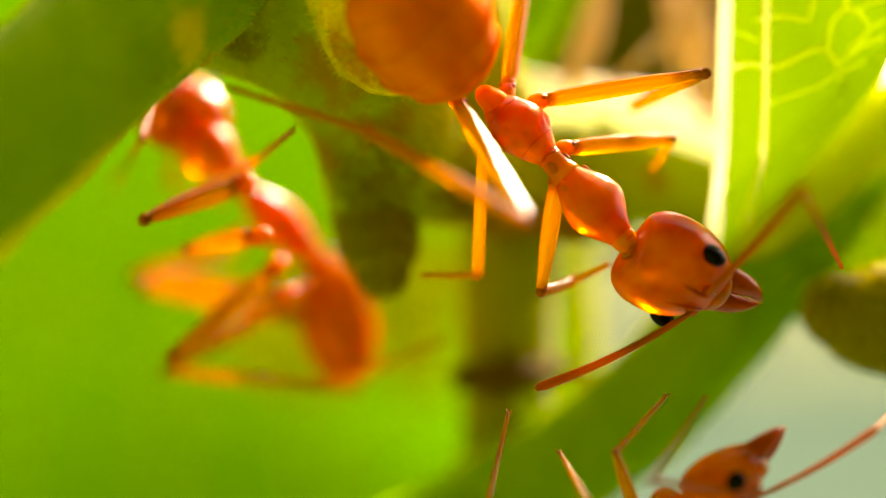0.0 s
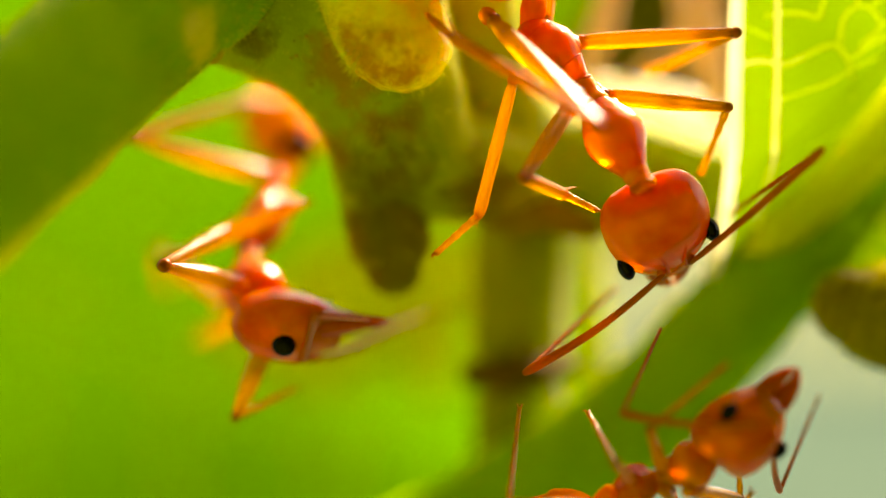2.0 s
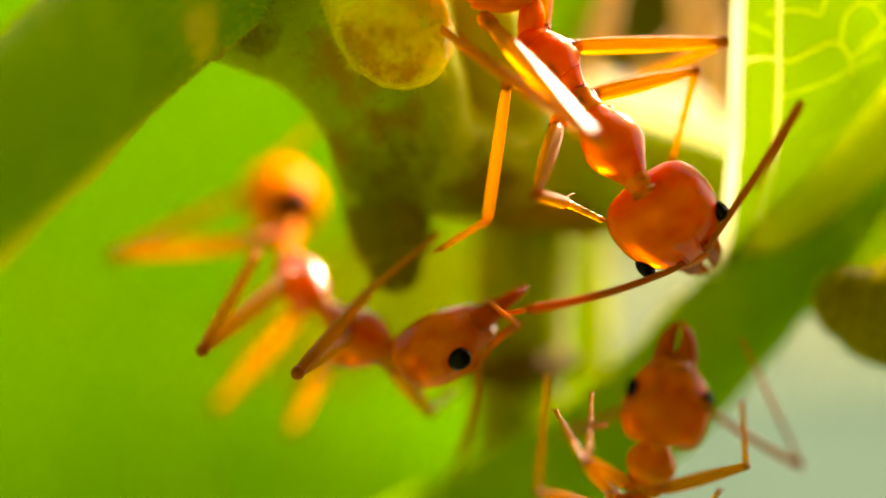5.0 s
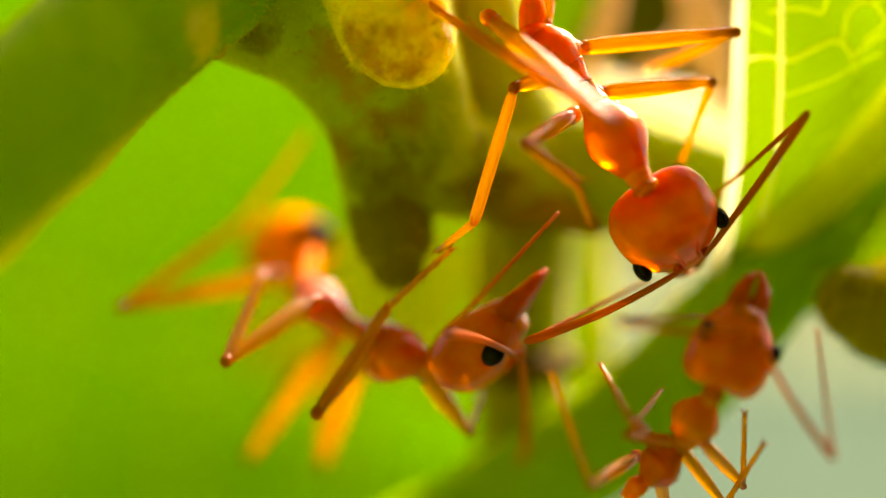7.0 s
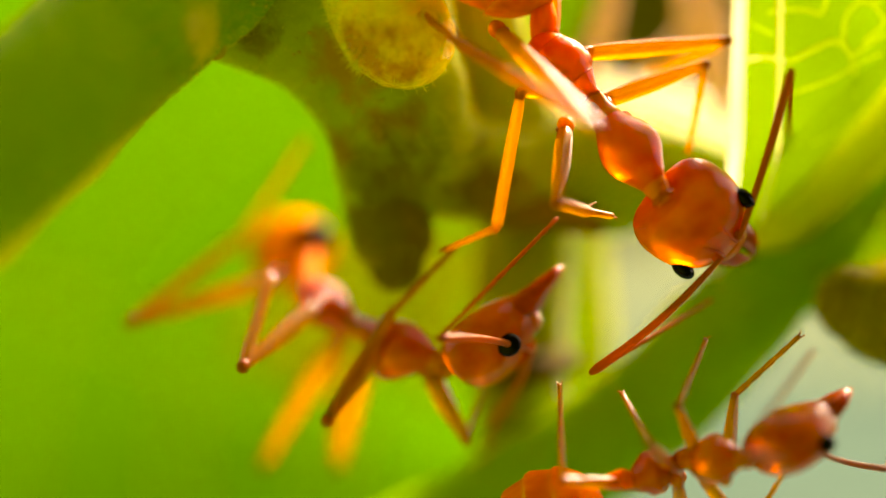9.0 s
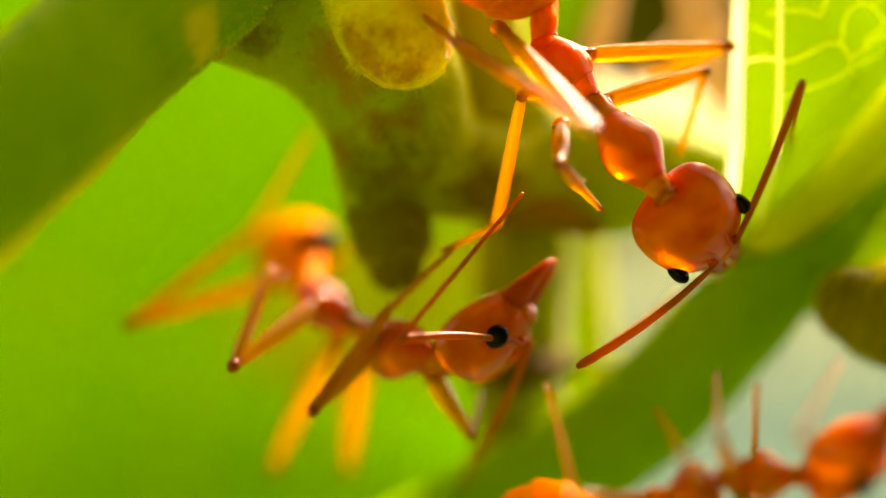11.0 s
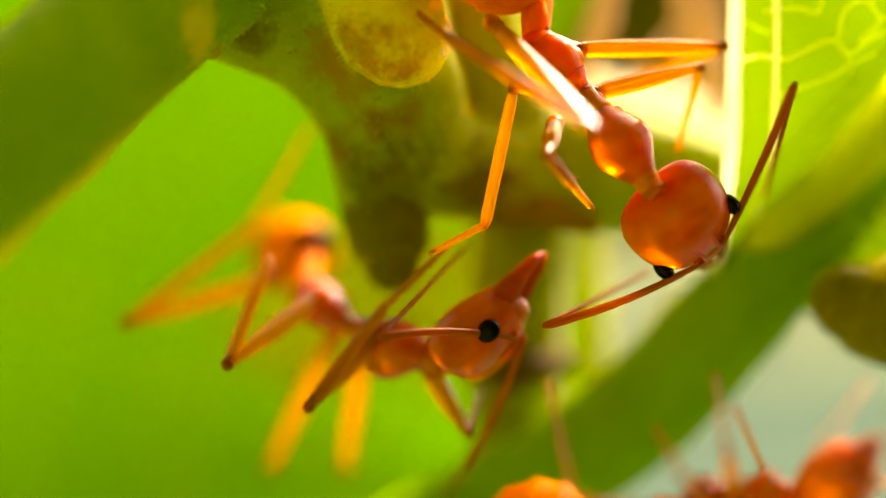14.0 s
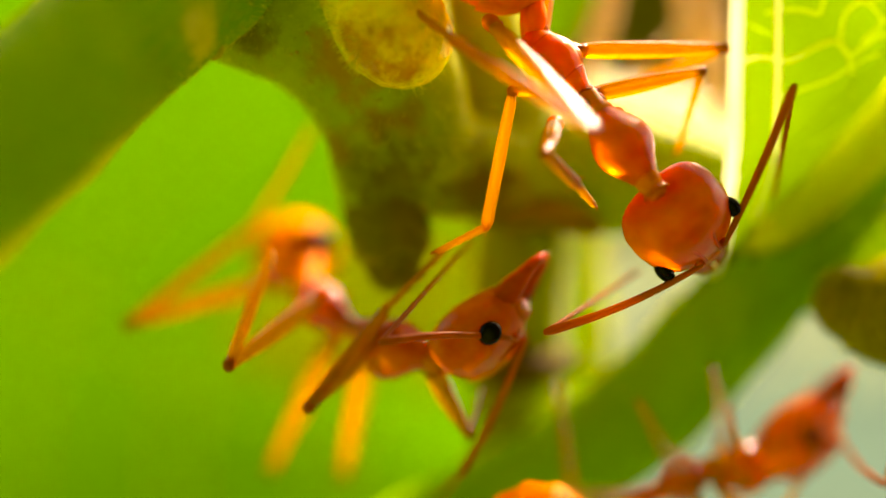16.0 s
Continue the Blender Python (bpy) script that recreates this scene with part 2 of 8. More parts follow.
def tube(points, segs=20, steps=6, wobble=0.0, seed=0.0, dome=True):
    """Verts and faces of a round limb along rows (x, y, z, radius), with slow bulges and rounded ends."""
    rows = spline(points, steps)
    if dome:
        def ends(a, b):
            d = (a[:3] - b[:3]) / (np.linalg.norm(a[:3] - b[:3]) + 1e-9)
            return [np.append(a[:3] + d * a[3] * math.sin(q), a[3] * math.cos(q)) for q in (0.5, 0.95, 1.3)]
        rows = ends(rows[0], rows[1])[::-1] + rows + ends(rows[-1], rows[-2])
    verts, faces = [], []
    prev = None
    for i, r in enumerate(rows):
        d = Vector(rows[min(i + 1, len(rows) - 1)][:3] - rows[max(i - 1, 0)][:3]).normalized()
        if prev is None:
            side = d.orthogonal().normalized()
        else:
            side = (side - d * side.dot(d)).normalized()
        prev = d
        other = d.cross(side)
        c = Vector(r[:3])
        for k in range(segs):
            q = 2 * math.pi * k / segs
            v = side * math.cos(q) + other * math.sin(q)
            rad = r[3]
            if wobble:
                rad *= 1 + wobble * noise.noise((c + v * rad) * 0.9 + Vector((seed, seed, 0)))
            verts.append(tuple(c + v * rad))
    for i in range(len(rows) - 1):
        for k in range(segs):
            a, b = i * segs + k, i * segs + (k + 1) % segs
            faces.append((a, b, b + segs, a + segs))
    faces.append(tuple(range(segs))[::-1])
    faces.append(tuple(range((len(rows) - 1) * segs, len(rows) * segs)))
    return verts, faces


def loft(stations, segs=24, steps=4, square=0.0):
    """A body along +y from rows (y, half width, half height, z of the middle)."""
    rows = spline(stations, steps)
    verts, faces = [], []
    for y, w, h, z in rows:
        w, h = max(w, 0.004), max(h, 0.004)
        for k in range(segs):
            q = 2 * math.pi * k / segs
            c, s = math.cos(q), math.sin(q)
            e = 1 - square
            verts.append((w * math.copysign(abs(c) ** e, c), y, z + h * math.copysign(abs(s) ** e, s)))
    for i in range(len(rows) - 1):
        for k in range(segs):
            a, b = i * segs + k, i * segs + (k + 1) % segs
            faces.append((a, a + segs, b + segs, b))
    faces.append(tuple(range(segs)))
    faces.append(tuple(range((len(rows) - 1) * segs, len(rows) * segs))[::-1])
    return verts, faces


def ball(c, rx, ry, rz, segs=16, rings=10, turn=None):
    verts, faces = [], []
    for i in range(rings + 1):
        a = math.pi * i / rings
        for k in range(segs):
            q = 2 * math.pi * k / segs
            v = Vector((rx * math.sin(a) * math.cos(q), ry * math.sin(a) * math.sin(q), rz * math.cos(a)))
            if turn is not None:
                v = turn @ v
            verts.append(tuple(v + Vector(c)))
    for i in range(rings):
        for k in range(segs):
            a, b = i * segs + k, i * segs + (k + 1) % segs
            faces.append((a, a + segs, b + segs, b))
    return verts, faces


def joined(*pieces):
    verts, faces = [], []
    for v, f in pieces:
        n = len(verts)
        verts += v
        faces += [tuple(i + n for i in q) for q in f]
    return verts, faces


def down(ob, count, length, radius, seed, low=-1e9, name="down"):
    """Short soft hairs over a thing's skin, above the height `low` (millimetres), as one part."""
    rng = random.Random(seed)
    me = ob.data
    polys = [p for p in me.polygons if p.center.z > low * MM]
    verts, faces = [], []
    for _ in range(count):
        p = rng.choice(polys)
        corners = [me.vertices[i].co for i in rng.sample(list(p.vertices), 2)]
        u = rng.random()
        c = (p.center + rng.random() * (corners[0].lerp(corners[1], u) - p.center)) / MM
        lean = Vector((rng.uniform(-1, 1), rng.uniform(-1, 1), rng.uniform(-1, 1))) * 0.5
        d = (p.normal + lean).normalized() * length * rng.uniform(0.5, 1.2)
        a = d.orthogonal().normalized() * radius
        b = d.cross(a).normalized() * radius
        n = len(verts)
        verts += [tuple(c + a), tuple(c - a * 0.5 + b * 0.87), tuple(c - a * 0.5 - b * 0.87), tuple(c + d)]
        faces += [(n, n + 1, n + 3), (n + 1, n + 2, n + 3), (n + 2, n, n + 3)]
    hair = mesh_part(name, verts, faces, HAIR, ob, smooth=False)
    return tagged(hair, "fine pale down", kind="stuff")


def flecks(ob, centre, reach, count, size, material, seed, label):
    """Flat irregular flakes lying on the skin of a thing round a place."""
    rng = random.Random(seed)
    c0 = Vector(centre)
    polys = [p for p in ob.data.polygons if (p.center / MM - c0).length < reach and p.normal.y < 0.3]
    pieces = []
    for _ in range(count if polys else 0):
        p = rng.choice(polys)
        n = p.normal
        c = (p.center + rng.uniform(-0.7, 0.7) * (me_co(ob, p, rng) - p.center)) / MM
        a = n.orthogonal().normalized()
        turn = Matrix((a, n.cross(a), n)).transposed()
        k = size * rng.uniform(0.35, 1.3)
        pieces.append(ball(c, k, k * rng.uniform(0.3, 0.8), 0.018, 8, 4, turn @ Matrix.Rotation(rng.uniform(0, 6.3), 3, "Z")))
    if pieces:
        tagged(mesh_part("fleck", *joined(*pieces), material, ob), label, kind="stuff")


def me_co(ob, p, rng):
    return ob.data.vertices[rng.choice(list(p.vertices))].co


# ---- ground and distance
def sheet(name, material, size, z):
    n = 40
    verts = [((i / n - 0.5) * size, (j / n - 0.5) * size, z + 30 * noise.noise(Vector((i * 0.7, j * 0.7, 0)))) for j in range(n + 1) for i in range(n + 1)]
    faces = [(j * (n + 1) + i, j * (n + 1) + i + 1, (j + 1) * (n + 1) + i + 1, (j + 1) * (n + 1) + i) for j in range(n) for i in range(n)]
    return mesh_part(name, verts, faces, material)


tagged(sheet("ground", GROUND, 4000000, -1200), "pale grey-green ground far below the stems", "ground", kind="structure")


def unseen_thicket():
    """Unseen green growth added behind the eye, a ragged wall in a half ring: it blocks sky light and bounces green."""
    verts, faces = [], []
    nu, nv = 60, 24
    for j in range(nv + 1):
        for i in range(nu + 1):
            a = math.pi * (1.0 + i / nu)
            e = radians(-70 + 154 * j / nv)
            r = 900 * (1 + 0.25 * noise.noise(Vector((i * 0.55, j * 0.55, 2.0))))
            verts.append((r * math.cos(a) * math.cos(e), r * math.sin(a) * math.cos(e), max(-1150, r * 1.6 * math.sin(e))))
    for j in range(nv):
        for i in range(nu):
            q = j * (nu + 1) + i
            faces.append((q, q + 1, q + nu + 2, q + nu + 1))
    return tagged(mesh_part("backdrop", verts, faces, WOODS), "unseen green growth added behind the eye to block sky light", "foliage", kind="structure")


unseen_thicket()


def far_hedge():
    """A low line of growth across the view, far off, its haze put into the pale colour."""
    verts, faces = [], []
    nu, nv = 90, 6
    for j in range(nv + 1):
        for i in range(nu + 1):
            a = math.pi * (0.15 + 0.7 * i / nu)
            r = 20000 * (1 + 0.05 * noise.noise(Vector((i * 0.6, j * 0.9, 4.0))))
            top = 650 + 260 * noise.noise(Vector((i * 0.45, 7.0, 0.0)))
            verts.append((r * math.cos(a), r * math.sin(a), -1250 + (top + 1250) * j / nv))
    for j in range(nv):
        for i in range(nu):
            q = j * (nu + 1) + i
            faces.append((q, q + 1, q + nu + 2, q + nu + 1))
    return tagged(mesh_part("backdrop", verts, faces, HAZE), "grey-green hedge far away, haze painted in its pale colour", "hedge", kind="structure")


far_hedge()


def broad_leaf(name, base, tip, width, face, material, cup=0.15, wave=0.03, vein=None, vein_radius=0.3, pairs=9):
    """A pointed leaf from base to tip, its upper side towards `face`: blade > midrib and side veins."""
    base, tip = Vector(base), Vector(tip)
    axis = tip - base
    length = axis.length
    axis.normalize()
    up = Vector(face)
    up = (up - axis * up.dot(axis)).normalized()
    side = axis.cross(up)
    nu, nv = 40, 24

    def place(u, v):
        w = width * math.sin(math.pi * min(1, u ** 0.8 * 0.98 + 0.02)) ** 0.75
        lift = cup * width * (abs(v) ** 1.6) * 0.5 + wave * width * math.sin(u * 17 + v * 3) * abs(v) + 0.06 * length * math.sin(u * math.pi)
        return base + axis * (u * length) + side * (v * w * 0.5) + up * lift

    verts = [tuple(place(i / nu, j / nv * 2 - 1)) for i in range(nu + 1) for j in range(nv + 1)]
    faces = [(i * (nv + 1) + j, i * (nv + 1) + j + 1, (i + 1) * (nv + 1) + j + 1, (i + 1) * (nv + 1) + j) for i in range(nu) for j in range(nv)]
    leaf = mesh_part(name, verts, faces, material)
    sol = leaf.modifiers.new("thickness", "SOLIDIFY")
    sol.thickness = 0.00022
    if vein:
        r = vein_radius
        mid = [(*place(u, 0), r * (1.1 - u)) for u in np.linspace(0.01, 0.99, 9)]
        mesh_part("midrib", *tube(mid, 8, 3), vein, leaf)
        for k in range(pairs):
            u0 = 0.06 + 0.86 * k / pairs
            for s in (-1, 1):
                run = [(*place(min(0.98, u0 + 0.13 * q ** 1.3), s * q * 0.93), r * 0.45 * (1.05 - q)) for q in np.linspace(0, 1, 6)]
                mesh_part("side_vein", *tube(run, 6, 2), vein, leaf)
    return leaf


# ---- the plant
def stem(name, rows, material, label, category="stem", wobble=0.06, seed=0.0, segs=28, steps=8):
    return tagged(mesh_part(name, *tube(rows, segs, steps, wobble, seed), material), label, category)


left_stem = stem("stem", [(*(-9.99, 22.40, -1.51), 1.27), (*(-8.26, 23.80, 0.48), 1.30), (*(-6.81, 25.20, 2.20), 1.33), (*(-5.60, 27.00, 3.82), 1.34), (*(-4.09, 28.40, 5.52), 1.4)], STEM, "thick green stem with a pale collar at its joint", seed=3)
# the main stem, its shoulder and its fork have grown into one
main_stem = mesh_part("stem", *joined(
    tube([(*(-3.51, 30.60, 8.63), 2.6), (*(-2.47, 30.20, 6.09), 2.25), (*(-1.58, 30.00, 4.40), 1.75), (*(-0.93, 30.20, 2.99), 1.45), (*(-0.27, 31.00, 1.94), 1.25), (*(1.36, 32.00, 1.75), 1.10), (*(3.60, 33.00, 1.95), 1.05), (*(5.80, 33.60, 1.34), 1.02), (*(7.10, 33.90, 0.95), 0.80)], 28, 8, 0.1, 7),
    tube([(*(-4.85, 29.20, 5.03), 1.35), (*(-3.58, 29.30, 4.62), 1.22), (*(-2.43, 29.70, 3.92), 1.1), (*(-1.59, 30.20, 2.66), 0.9), (*(-1.39, 30.60, 1.24), 0.75)], 28, 8, 0.06, 11),
    tube([(*(0.40, 31.65, 6.20), 0.95), (*(0.44, 31.70, 5.11), 1.12), (*(0.85, 32.10, 3.30), 1.15), (*(2.12, 33.00, 1.82), 1.2), (*(3.64, 33.60, 1.24), 1.0)], 28, 8, 0.06, 31)), STEM_OLD)
tagged(main_stem, "gnarled forked green main stem with a brown scuffed skin", "stem")
grown = main_stem.modifiers.new("grown", "REMESH")
grown.mode, grown.voxel_size, grown.use_smooth_shade = "VOXEL", 0.00009, True
soft = main_stem.modifiers.new("soft", "SMOOTH")
soft.factor, soft.iterations = 0.5, 30
hanging_bud = stem("bud", [(*(-1.40, 30.80, 1.59), 0.75), (*(-1.17, 30.80, 0.69), 0.84), (*(-1.06, 30.90, 0.05), 0.80), (*(-1.02, 30.90, -0.28), 0.58)], BUD, "dark olive bud hanging below the main stem", "bud", seed=2)
rear_stem = stem("stem", [(*(1.63, 34.00, 1.38), 0.95), (*(1.65, 34.50, -0.37), 1.0), (*(1.68, 35.00, -2.55), 1.02), (*(1.70, 35.50, -4.66), 1.05), (*(1.79, 36.00, -7.36), 1.05)], STEM_DARK, "dark olive upright stem behind the ants", seed=5)
knot = stem("knot", [(*(0.63, 33.60, -2.63), 0.28), (*(1.67, 33.60, -2.63), 0.42), (*(2.84, 34.40, -2.50), 0.22)], KNOT, "brown knot across the upright stem", "knot", seed=9)
pale_stem = stem("stem", [(*(3.26, 37.00, 1.37), 0.40), (*(3.44, 37.50, -0.40), 0.42), (*(3.63, 38.00, -2.21), 0.42), (*(3.68, 38.50, -4.49), 0.42)], PALE, "pale yellow-green young stem far back", seed=6)
low_stem = stem("stem", [(*(-1.04, 33.70, -6.71), 1.20), (*(1.17, 33.40, -5.52), 1.20), (*(2.88, 33.10, -4.44), 1.17), (*(4.45, 32.80, -3.20), 1.14), (*(5.63, 32.50, -1.87), 1.12), (*(6.61, 32.40, -0.82), 1.05), (*(7.56, 32.50, 0.05), 0.92), (*(8.50, 32.90, 0.83), 0.72), (*(9.42, 33.20, 1.65), 0.50)], STEM, "smooth green stem slanting up to the leaf", seed=13)
leaf_stalk = stem("leaf_stalk", [(*(6.39, 32.30, -0.11), 0.5), (*(6.80, 32.00, 0.42), 0.62), (*(7.44, 32.00, 1.07), 0.66), (*(8.44, 31.80, 2.05), 0.68), (*(9.06, 31.70, 2.64), 0.68), (*(9.46, 31.70, 3.03), 0.6)], STEM_LIGHT, "thick stalk running into the leaf, sunlight painted in yellow-green", "leaf stalk", seed=15)
side_bud = stem("bud", [(*(8.05, 30.50, -1.05), 0.78), (*(8.42, 30.50, -1.16), 0.98), (*(9.00, 30.50, -1.22), 1.12), (*(10.00, 30.70, -1.24), 1.14), (*(11.20, 30.90, -1.10), 0.7)], BUD, "round olive bud with a downy edge", "bud", seed=17, segs=36)
gall = stem("gall", [(*(-1.81, 28.40, 5.31), 0.75), (*(-1.34, 28.30, 4.67), 0.98), (*(-0.97, 28.20, 4.12), 1.04), (*(-0.80, 28.15, 3.90), 0.98)], NUB, "waxy yellow gall with brown flecks on the main stem", "gall", seed=19, segs=96, wobble=0.05, steps=20)
collar = stem("collar", [(*(-4.83, 27.30, 5.00), 0.42), (*(-4.45, 27.25, 4.40), 0.44), (*(-4.24, 27.50, 3.97), 0.40), (*(-4.22, 28.00, 3.66), 0.22)], SCAR, "pale brown collar where two stems join", "stem collar", seed=21, wobble=0.12)
bud_scale = stem("bud_scale", [(*(0.19, 31.90, 1.06), 0.2), (*(0.77, 31.70, 1.06), 0.42), (*(1.34, 31.60, 0.76), 0.36), (*(1.98, 31.70, 0.82), 0.42), (*(3.05, 31.90, 0.50), 0.22)], SCALE, "brown papery bud scale under the stem", "bud scale", seed=33, wobble=0.5)

for skin in (main_stem,):
    flecks(skin, (-1.40, 28.60, 3.36), 1.4, 150, 0.035, FLAKE, 3, "brown scuffed flakes of bark")
    flecks(skin, (-2.97, 28.60, 3.99), 2.2, 40, 0.02, SCALE, 4, "dark streaks of bark")
flecks(gall, (-0.84, 27.40, 4.42), 0.8, 110, 0.022, NUB, 8, "glistening waxy grains")
flecks(gall, (-0.45, 27.70, 3.86), 0.5, 60, 0.03, NUB, 9, "glistening waxy grains")
# strips added along stem edges to stand for rim light on the down
mesh_part("rim_glow_strip", *tube([(*(-8.09, 24.40, -1.03), 0.15), (*(-7.18, 25.60, 0.12), 0.15), (*(-6.10, 26.60, 1.39), 0.14), (*(-5.45, 27.40, 2.29), 0.11), (*(-4.94, 27.80, 2.86), 0.03)], 12, 10, 0.5, 3), RIM_GLOW, left_stem, "downy yellow-green seam")
mesh_part("rim_glow_strip", *tube([(*(0.48, 33.50, -4.67), 0.16), (*(2.21, 33.20, -3.61), 0.16), (*(3.81, 32.90, -2.38), 0.16), (*(5.00, 32.60, -1.06), 0.16)], 12, 10, 0.5, 5), RIM_GLOW, low_stem, "downy yellow-green seam")
mesh_part("rim_glow_strip", *tube([(*(3.61, 33.05, -5.27), 0.11), (*(5.16, 32.75, -4.01), 0.11), (*(6.33, 32.45, -2.66), 0.11), (*(7.26, 32.35, -1.56), 0.11)], 12, 10, 0.5, 8), RIM_GLOW, low_stem, "downy yellow-green seam")
down(gall, 2600, 0.19, 0.0035, 1)
down(side_bud, 5000, 0.13, 0.0030, 2)
down(hanging_bud, 300, 0.15, 0.008, 3)
down(left_stem, 26000, 0.10, 0.004, 4)
down(main_stem, 14000, 0.10, 0.005, 5)
down(low_stem, 4000, 0.06, 0.003, 7)
down(rear_stem, 3000, 0.10, 0.006, 8)
down(pale_stem, 1500, 0.10, 0.006, 9)
down(leaf_stalk, 4000, 0.08, 0.005, 10)

# leaf by the stalk: a rolled sunlit margin, a blade and a net of raised veins
def near_leaf():
    foot = Vector((5.97, 29.60, 0.01))
    right, up = Vector((1, 0.12, 0)), Vector((0.02, -0.05, 1))

    def place(a, b):
        """a: millimetres from the rolled margin, b: millimetres up from the foot"""
        dip = 0.10 * math.sin(1.9 * a + 0.8) * math.sin(1.3 * b) + 0.25 * math.exp(-a * 1.6) - 0.06 * a + 1.3 * max(0.0, 1.5 + 0.96 * a - b)
        return foot + right * a + up * b + Vector((0, dip, 0))

    nu, nv = 60, 40
    verts = []
    for i in range(nu + 1):
        for j in range(nv + 1):
            a = 3.2 * j / nv - 0.32
            low = max(-0.6, 1.3 * a - 0.25)
            verts.append(tuple(place(a, low + (9.9 - low) * i / nu)))
    faces = [(i * (nv + 1) + j, i * (nv + 1) + j + 1, (i + 1) * (nv + 1) + j + 1, (i + 1) * (nv + 1) + j) for i in range(nu) for j in range(nv)]
    leaf = new("leaf")
    blade = mesh_part("blade", verts, faces, LEAF, leaf, "light green leaf blade lit from behind")
    blade.modifiers.new("thickness", "SOLIDIFY").thickness = 0.00005

    def run(pairs, r0, r1, name="side_vein", material=VEIN):
        rows = []
        for k, (a, b) in enumerate(pairs):
            if a > 2.78:
                break
            q = place(a, b)
            rows.append((q.x, q.y, q.z, 0.72 * (r0 + (r1 - r0) * k / (len(pairs) - 1))))
        if len(rows) > 2:
            mesh_part(name, *tube(rows, 8, 5), material, leaf)

    run([(-0.40, b) for b in np.linspace(-0.6, 9.9, 9)], 0.22, 0.20, "rolled_margin", MARGIN)
    run([(0.33 + 0.02 * math.sin(b), b) for b in np.linspace(0.6, 9.5, 9)], 0.10, 0.09, "midrib")
    for lift, sway in ((0, 0), (2.9, 0.25), (5.6, -0.1)):
        def shifted(pairs):
            return [(a * (1 + 0.12 * sway) + sway * 0.3 * (a > 0.6), b + lift) for a, b in pairs if b + lift > -0.5]
        for pairs, r0, r1 in (([(-0.27, 3.64), (0.05, 3.69), (0.47, 3.60), (0.92, 3.80), (1.24, 3.95), (1.48, 3.96), (1.63, 3.80), (1.73, 3.71), (2.00, 3.89), (2.22, 4.06), (2.60, 4.21)], 0.075, 0.05),
                              ([(1.70, 3.71), (1.79, 3.37), (1.92, 2.99)], 0.045, 0.025),
                              ([(0.36, 2.91), (0.92, 3.10), (1.35, 3.26), (1.79, 3.53), (2.22, 3.74), (2.60, 3.85)], 0.035, 0.03),
                              ([(1.52, 4.04), (1.55, 4.34), (1.63, 4.56), (1.84, 4.72), (2.06, 4.69), (2.22, 4.53), (2.32, 4.34), (2.16, 4.17), (1.95, 3.97)], 0.055, 0.04),
                              ([(2.32, 4.34), (2.46, 4.45), (2.65, 4.56)], 0.04, 0.03),
                              ([(0.11, 4.53), (0.49, 4.58), (0.81, 4.56), (1.08, 4.50), (1.17, 4.77), (1.24, 5.10)], 0.05, 0.045),
                              ([(1.84, 4.72), (1.79, 5.04), (1.57, 5.31), (1.19, 5.21)], 0.05, 0.04),
                              ([(2.06, 4.69), (2.33, 4.86), (2.65, 4.94)], 0.035, 0.03),
                              ([(1.14, 2.07), (1.68, 2.34), (2.22, 2.72)], 0.02, 0.015),
                              ([(0.16, 4.12), (-0.05, 4.23), (-0.22, 4.34)], 0.03, 0.02)):
            q = shifted(pairs)
            if len(q) > 2:
                run(q, r0, r1)
    return tagged(leaf, "light green leaf with a pale net of veins, lit from behind", "leaf")


near_leaf()
tagged(broad_leaf("leaf", (6.59, 33.00, -0.35), (14.29, 35.00, 2.45), 5.0, (0.1, -1, 0.3), LEAF, vein=VEIN, vein_radius=0.15), "bright green leaf behind the stalk", "leaf")

# leaves far out of focus
tagged(broad_leaf("leaf", (-65.16, 78.00, 18.29), (6.61, 80.00, -15.19), 64, (0, -1, 0.2), FAR_LEAF, vein=VEIN, vein_radius=0.5), "large bright green leaf far behind the stems", "leaf")


def bract(rows, width, label, material=DRY):
    """A dry curled strip."""
    pts = spline(rows, 6)
    verts, faces = [], []
    for i, p in enumerate(pts):
        w = width * (0.35 + 0.65 * math.sin(math.pi * (i + 0.5) / len(pts)))
        for k in range(7):
            q = k / 6 - 0.5
            verts.append((p[0] + w * q, p[1] + 1.2 * w * q * q + 0.1 * math.sin(i), p[2] + 0.25 * w * q))
    for i in range(len(pts) - 1):
        for k in range(6):
            a = i * 7 + k
            faces.append((a, a + 1, a + 8, a + 7))
    ob = mesh_part("bract", verts, faces, material)
    ob.modifiers.new("thickness", "SOLIDIFY").thickness = 0.0002
    return tagged(ob, label, "bract", "dry bracts")


tagged(broad_leaf("leaf", (-6.39, 48.00, -3.14), (2.12, 50.00, 0.20), 4.6, (0, -1, 0.2), YELLOW_LEAF, vein=VEIN, vein_radius=0.12), "yellowing leaf behind the hanging bud", "leaf")
tagged(broad_leaf("leaf", (-0.40, 46.00, -4.36), (0.10, 47.00, 0.19), 1.5, (0.2, -1, 0.1), YELLOW_LEAF, vein=VEIN, vein_radius=0.08), "small yellowing leaf behind the upright stem", "leaf")
bract([(3.92, 33.40, 3.74), (4.74, 33.60, 4.50), (5.67, 34.00, 5.42), (6.64, 34.50, 6.57)], 0.42, "pale dry bract slanting above the stem")
bract([(5.89, 33.00, 2.91), (5.80, 33.20, 3.90), (5.83, 33.60, 4.93), (5.80, 34.00, 6.23)], 0.62, "pinkish-brown dry bract above the stem")
bract([(5.68, 36.00, 4.10), (5.81, 36.00, 5.02), (5.61, 36.00, 5.94), (5.42, 36.50, 6.96)], 0.55, "pinkish-brown dry bract above the stem")
